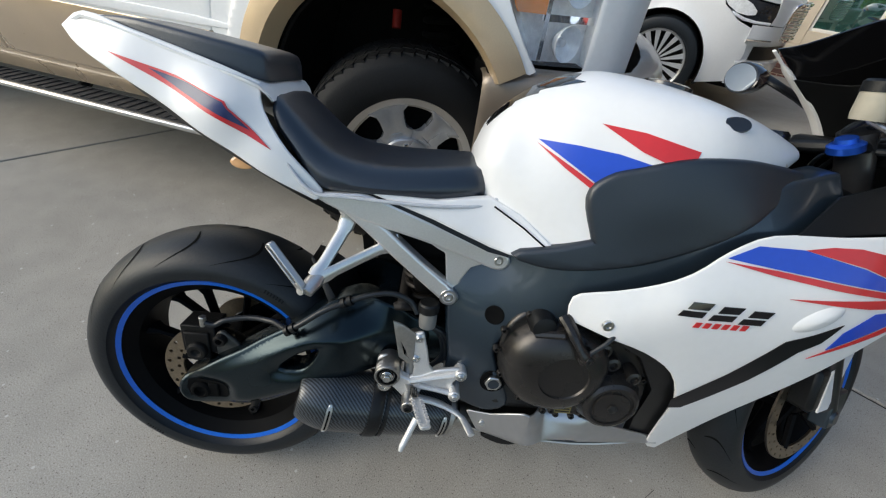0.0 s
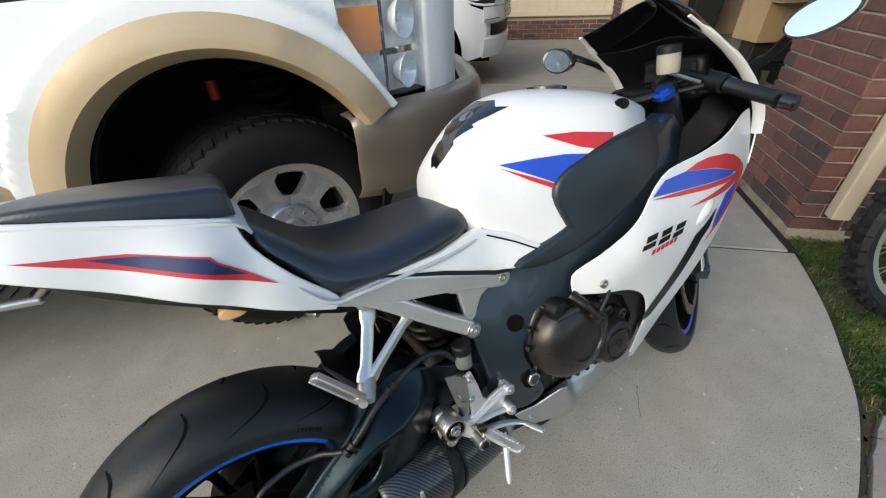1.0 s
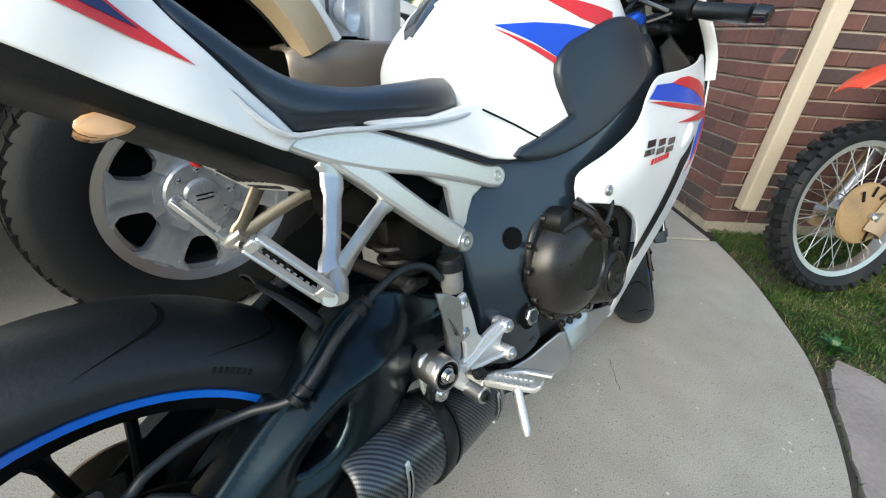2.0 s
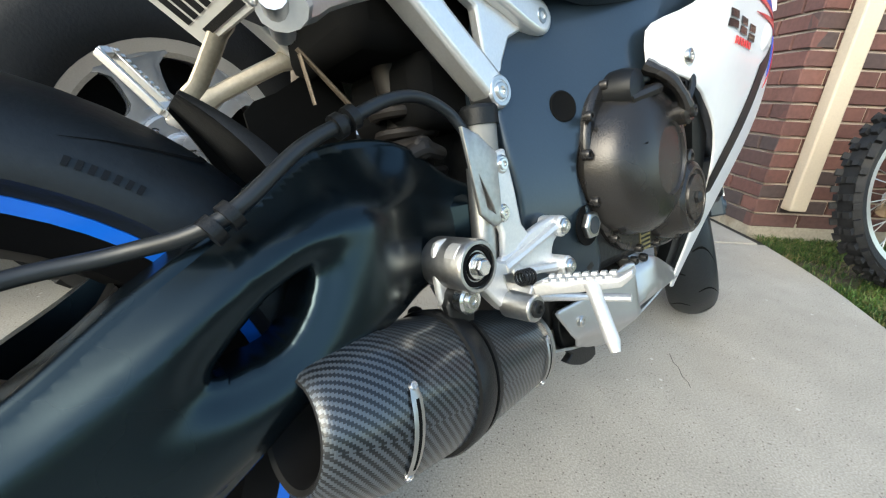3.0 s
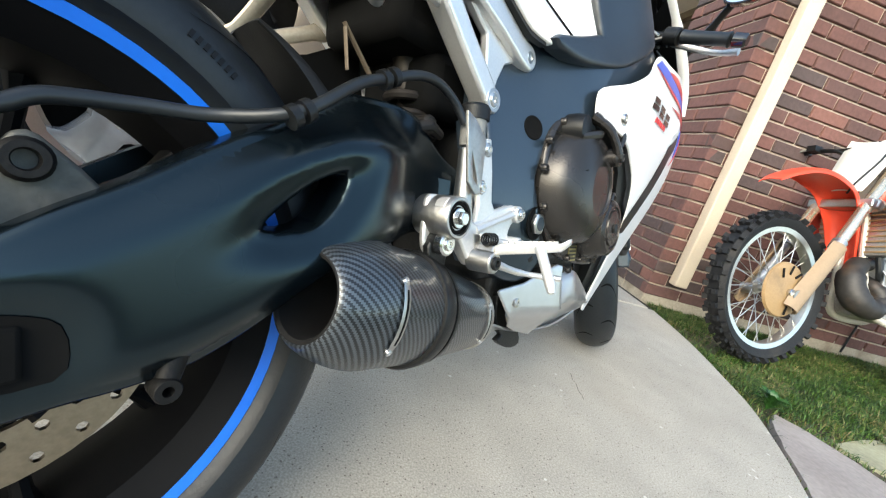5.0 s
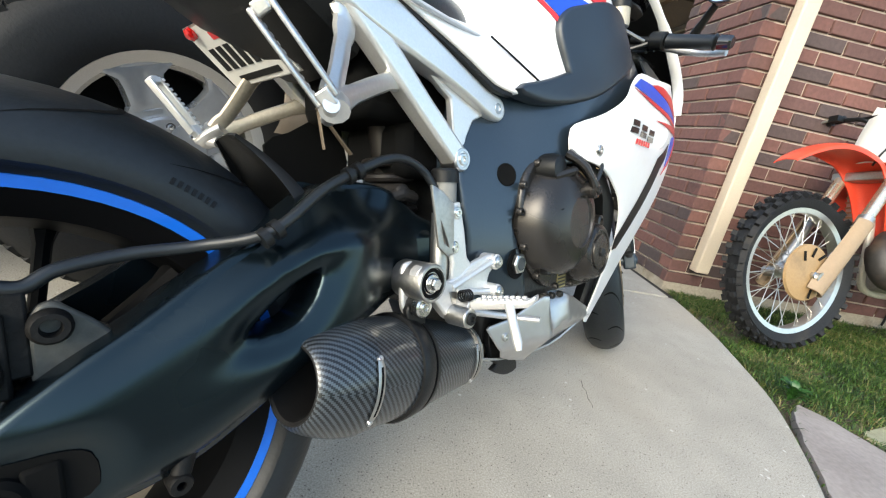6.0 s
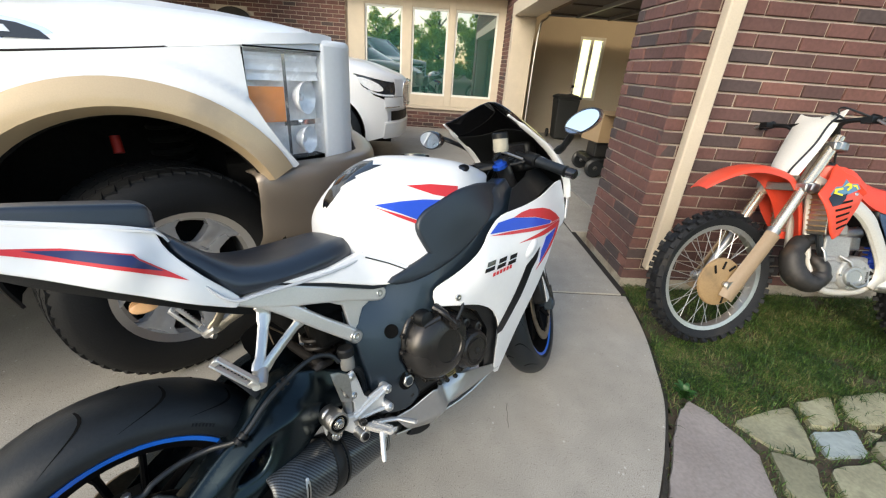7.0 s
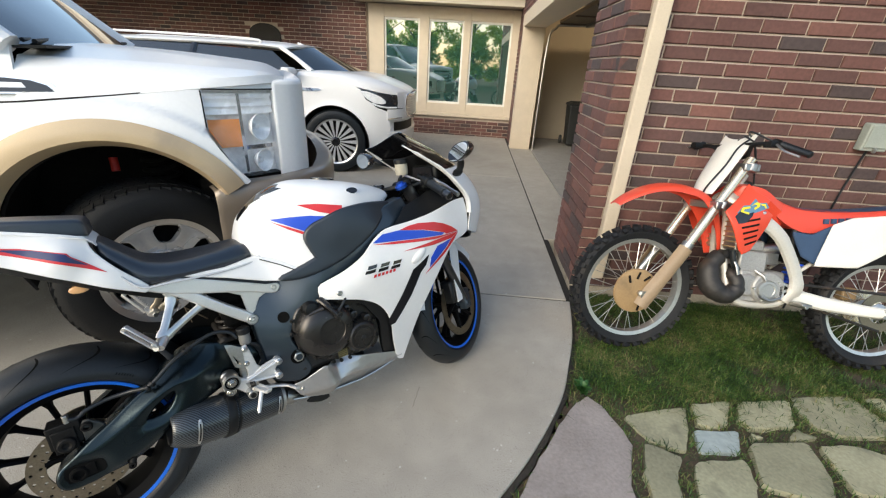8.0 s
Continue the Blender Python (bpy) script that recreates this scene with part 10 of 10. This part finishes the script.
rows = [[(x, -hw, z - 0.02), (x, -hw * 0.8, z), (x, 0, z + 0.006), (x, hw * 0.8, z), (x, hw, z - 0.02)] for x, z, hw in ((0.22, 0.85, 0.085), (0.05, 0.90, 0.085), (-0.15, 0.945, 0.08), (-0.33, 0.955, 0.06))]
part("rear_mudguard", skin(dense(rows, 3, 2), 0.004), ORANGE_RED, dirt, "red rear mudguard")
# engine
part("crankcase", join(box(0.70, 0.93, -0.10, 0.09, 0.33, 0.50), rod((0.79, 0.05, 0.415), (0.79, 0.115, 0.415), 0.085, 24), rod((0.89, 0.05, 0.42), (0.89, 0.105, 0.42), 0.06, 20)), DENG, dirt, "grey cast engine case", bevel=0.012)
part("cylinder", join(box(0.80, 0.94, -0.07, 0.085, 0.49, 0.60), box(0.815, 0.925, -0.06, 0.072, 0.60, 0.655), rod((0.87, 0.0, 0.655), (0.865, 0.0, 0.685), 0.035, 18), rod((0.865, 0.0, 0.685), (0.862, 0.0, 0.715), 0.010, 10)), DENG, dirt, "grey cylinder and head", bevel=0.012)
part("plug_lead", tube(smooth_path([(0.862, 0.0, 0.715), (0.85, 0.03, 0.74), (0.80, 0.04, 0.76), (0.74, 0.03, 0.80)], 4), 0.006, 8), RUBBER, dirt, "black spark plug lead")
part("clutch_cable_arm", tube([(0.86, 0.09, 0.50), (0.83, 0.118, 0.475), (0.815, 0.12, 0.45)], [0.008, 0.009, 0.007], 8), ALU_D, dirt)
part("coolant_hose", tube(smooth_path([(0.93, 0.07, 0.50), (0.975, 0.10, 0.52), (1.0, 0.105, 0.60)], 4), 0.014, 10), RUBBER, dirt, "black coolant hose")
for k in range(4):
    part("cylinder_fin", box(0.805, 0.935, -0.075, 0.08, 0.505 + k * 0.026, 0.513 + k * 0.026), DENG, dirt, smooth=False)
part("ignition_cover", lathe([(0.0, 0.124), (0.030, 0.124), (0.034, 0.127), (0.046, 0.126), (0.052, 0.118), (0.054, 0.09), (0, 0.09)], 28, pose(0.80, 0, 0.405, -90)), mat("scuffed_magnesium", (0.40, 0.40, 0.38), 0.42, metal=0.7, vary=0.15, bump=0.1, bscale=150), dirt, "round grey ignition cover")
for k in range(5):
    a = 2 * math.pi * k / 5
    part("case_bolt", bolt((0.80 + 0.066 * math.cos(a), 0.114, 0.41 + 0.064 * math.sin(a)), (0, 1, 0), 0.006, 0.006), STEEL, dirt)
part("carburettor", join(rod((0.81, 0.0, 0.60), (0.70, 0.02, 0.62), 0.032), box(0.72, 0.79, -0.02, 0.055, 0.53, 0.60)), ALU_D, dirt, bevel=0.008)
part("airbox", box(0.50, 0.70, -0.09, 0.09, 0.55, 0.76), BLACK_PL, dirt, bevel=0.02)
part("rear_shock", join(rod((0.66, 0.05, 0.40), (0.60, 0.05, 0.74), 0.018), *[lathe([(0.034 + 0.006 * math.cos(b), 0.006 * math.sin(b)) for b in (2 * math.pi * q / 8 for q in range(9))], 18, Matrix.Translation((0.652 - 0.004 * k, 0.05, 0.45 + 0.024 * k))) for k in range(9)]), BLUE, dirt, "blue rear shock spring")
part("expansion_pipe", tube(smooth_path([(0.93, 0.03, 0.57), (0.99, 0.045, 0.575), (1.05, 0.055, 0.535), (1.078, 0.065, 0.465), (1.06, 0.08, 0.395), (1.005, 0.095, 0.36), (0.955, 0.10, 0.385), (0.945, 0.095, 0.435), (0.965, 0.075, 0.47), (0.94, 0.03, 0.50)], 5), [0.024, 0.030, 0.042, 0.052, 0.055, 0.050, 0.043, 0.036, 0.030, 0.026], 16), PIPE, dirt, "black two-stroke expansion pipe")
part("pipe_stay", tube([(0.985, 0.10, 0.56), (0.975, 0.125, 0.52), (0.962, 0.125, 0.475)], [0.008, 0.010, 0.009], 8, True, 0.5), ALU_D, dirt, "alloy pipe stay")
part("kick_lever", tube(smooth_path([(0.74, -0.11, 0.43), (0.72, -0.14, 0.52), (0.70, -0.15, 0.64)], 4), 0.010, 8), ALU_D, dirt)
part("foot_peg", join(rod((0.675, 0.12, 0.345), (0.665, 0.21, 0.35), 0.011), box(0.645, 0.695, 0.14, 0.215, 0.352, 0.364)), ALU_D, dirt, "steel foot peg", bevel=0.003)
part("gear_lever", tube(smooth_path([(0.73, 0.12, 0.37), (0.80, 0.14, 0.355), (0.86, 0.155, 0.375)], 4), 0.007, 8), ALU_D, dirt)
part("sprocket_guard", prism(smooth_poly([(0.672, 0.425), (0.715, 0.452), (0.742, 0.438), (0.742, 0.375), (0.722, 0.355), (0.682, 0.375)], 2), 0.104, 0.114), ALU, dirt, bevel=0.004)
# near-black patches on the solid guard stand for its shaded holes
for poly in ([(0.690, 0.422), (0.715, 0.438), (0.715, 0.412)], [(0.690, 0.408), (0.712, 0.398), (0.708, 0.372), (0.692, 0.385)], [(0.724, 0.434), (0.735, 0.428), (0.735, 0.385), (0.722, 0.370)]):
    part("guard_hole", prism(poly, 0.1138, 0.1150), WELL, dirt, smooth=False)
# swingarm
for s in (-1, 1):
    part("swingarm", tube([(0.67, s * 0.085, 0.385), (0.50, s * 0.095, 0.355), (0.30, s * 0.098, 0.335), (0.13, s * 0.098, 0.325)], [0.038, 0.036, 0.031, 0.027], 8, True, 0.55, up=(0, 1, 0)), FORK_WHITE, dirt, "worn white swingarm")
    part("axle_plate", join(box(0.10, 0.20, s * 0.10 - 0.012, s * 0.10 + 0.012, 0.30, 0.352)), ALU_D, dirt, bevel=0.005)
    part("axle_nut", hexnut((0.16, s * 0.112, 0.325), (0, s, 0), 0.016, 0.014), STEEL, dirt)
part("chain", join(tube([(0.72, 0.062, 0.445), (0.16, 0.062, 0.425)], 0.008, 6), tube([(0.72, 0.062, 0.375), (0.16, 0.062, 0.225)], 0.008, 6)), PIPE, dirt, "oily drive chain")
part("rear_caliper", box(0.20, 0.28, -0.09, -0.04, 0.36, 0.43), GOLD, dirt, bevel=0.01)


# ---- garage ceiling bulb ----
bulb = thing("ceiling_bulb", pose(4.2, 6.2, 2.6), "lit bare bulb in a white socket on the garage ceiling", "light bulb")
part("socket", lathe([(0, 0), (0.055, 0), (0.055, -0.02), (0.03, -0.035), (0.02, -0.06), (0, -0.06)], 20), FORK_WHITE, bulb)
part("bulb", lathe([(0.012, -0.06), (0.02, -0.075), (0.03, -0.10), (0.02, -0.125), (0, -0.132)], 18), mat("glowing_bulb", (0.9, 0.8, 0.6), 0.3, emit=(1.0, 0.72, 0.42, 12.0)), bulb)
lamp_data = bpy.data.lights.new("garage_lamp", 'POINT')
lamp_data.energy, lamp_data.color, lamp_data.shadow_soft_size = 40.0, (1.0, 0.78, 0.52), 0.05
lamp_ob = new("garage_lamp", lamp_data)
lamp_ob.location = (4.2, 6.2, 2.40)


# ---- bricks: king-size running bond, each brick its own piece near the camera ----
BL, BH, JT = 0.222, 0.0615, 0.011
PL, PH = BL + JT, BH + JT


def brick_mesh(length, seed):
    rng = random.Random(seed)
    bm = bmesh.new()
    j = [rng.uniform(-0.0015, 0.0015) for _ in range(8)]
    h, l, c = BH / 2, length / 2, 0.004
    front = [(-l, -h), (l, -h), (l, h), (-l, h)]
    a = [bm.verts.new((x, 0.05, z)) for x, z in front]
    b = [bm.verts.new((x + j[i], c, z)) for i, (x, z) in enumerate(front)]
    d = [bm.verts.new((x * (1 - c / l), -0.001 + j[i + 4], z * (1 - c / h))) for i, (x, z) in enumerate(front)]
    for u, w in ((a, b), (b, d)):
        for i in range(4):
            bm.faces.new((u[i], u[(i + 1) % 4], w[(i + 1) % 4], w[i]))
    bm.faces.new(d)
    bmesh.ops.recalc_face_normals(bm, faces=bm.faces)
    me = bpy.data.meshes.new("brick")
    bm.to_mesh(me)
    bm.free()
    me.materials.append(BRICK)
    return me


FULL = [brick_mesh(BL, s) for s in range(5)]
HALF = [brick_mesh((BL - JT) / 2, 30 + s) for s in range(3)]


def lay_bricks(parent, origin, along, out, length, z0, z1, single, skip=None, limit=300):
    """Courses from origin along a wall that faces out; single(u, z) picks the pieces that stay objects of their own."""
    rot = Matrix((along, (-Vector(out)), (0, 0, 1))).transposed().to_4x4()
    rng = random.Random(int(length * 100))
    rest, made, course = bmesh.new(), 0, 0
    z = z0 + BH / 2 + JT
    while z + BH / 2 <= z1:
        off = 0.0 if course % 2 == 0 else PL / 2
        u = -off
        while u < length - 0.02:
            a, b = max(u, 0.0), min(u + BL, length)
            w = b - a
            if w > 0.06 and not (skip and skip((a + b) / 2, z)):
                m = Matrix.Translation(Vector(origin) + Vector(along) * ((a + b) / 2) + Vector(out) * rng.uniform(-0.0015, 0.002) + Vector((0, 0, z))) @ rot
                me = FULL[rng.randrange(5)] if abs(w - BL) < 0.01 else HALF[rng.randrange(3)]
                sx = w / (BL if abs(w - BL) < 0.01 else (BL - JT) / 2)
                if single((a + b) / 2, z) and made < limit:
                    made += 1
                    ob = new("brick", me)
                    ob.matrix_world = m @ Matrix.Diagonal((sx, 1, 1, 1))
                    ob.parent = parent
                else:
                    k = len(rest.verts)
                    tmp = me.copy()
                    tmp.transform(m @ Matrix.Diagonal((sx, 1, 1, 1)))
                    rest.from_mesh(tmp)
                    bpy.data.meshes.remove(tmp)
            u += PL
        z += PH
        course += 1
    if len(rest.verts):
        ob = part("brick_field", rest, BRICK, parent, smooth=False)
        ob["kind"] = "stuff"
    else:
        rest.free()


D = bpy.data.objects
lay_bricks(D["wall_lawn"], (WX, WY, 0), (1, 0, 0), (0, -1, 0), 5.0, 0.03, TOP, lambda u, z: u < 2.45 and z < 2.15, None, 300)
lay_bricks(D["wall_garage_pier"], (WX, WY, 0), (0, 1, 0), (-1, 0, 0), OPEN0 - WY, 0.03, TOP, lambda u, z: z < 2.3, None, 300)
lay_bricks(D["wall_garage_header"], (WX, OPEN0, 0), (0, 1, 0), (-1, 0, 0), OPEN1 - OPEN0, OPENZ + 0.2, TOP, lambda u, z: False)
lay_bricks(D["wall_garage_return"], (WX, OPEN1, 0), (0, 1, 0), (-1, 0, 0), 8.4 - OPEN1, -0.05, TOP, lambda u, z: False)
lay_bricks(D["wall_house"], (-14, 8.39, 0), (1, 0, 0), (0, -1, 0), 12.7, -0.05, 2.9, lambda u, z: False, lambda u, z: 10.2 < u < 10.9 and 1.3 < z < 2.0)
lay_bricks(D["window_1"], (-1.22, 0.008, 0), (1, 0, 0), (0, -1, 0), 3.03, -0.05, ZB - 0.02, lambda u, z: False)
lay_bricks(D["porch_column"], (-7.9, 6.29, 0), (1, 0, 0), (0, -1, 0), 0.6, -0.05, 2.4, lambda u, z: False)
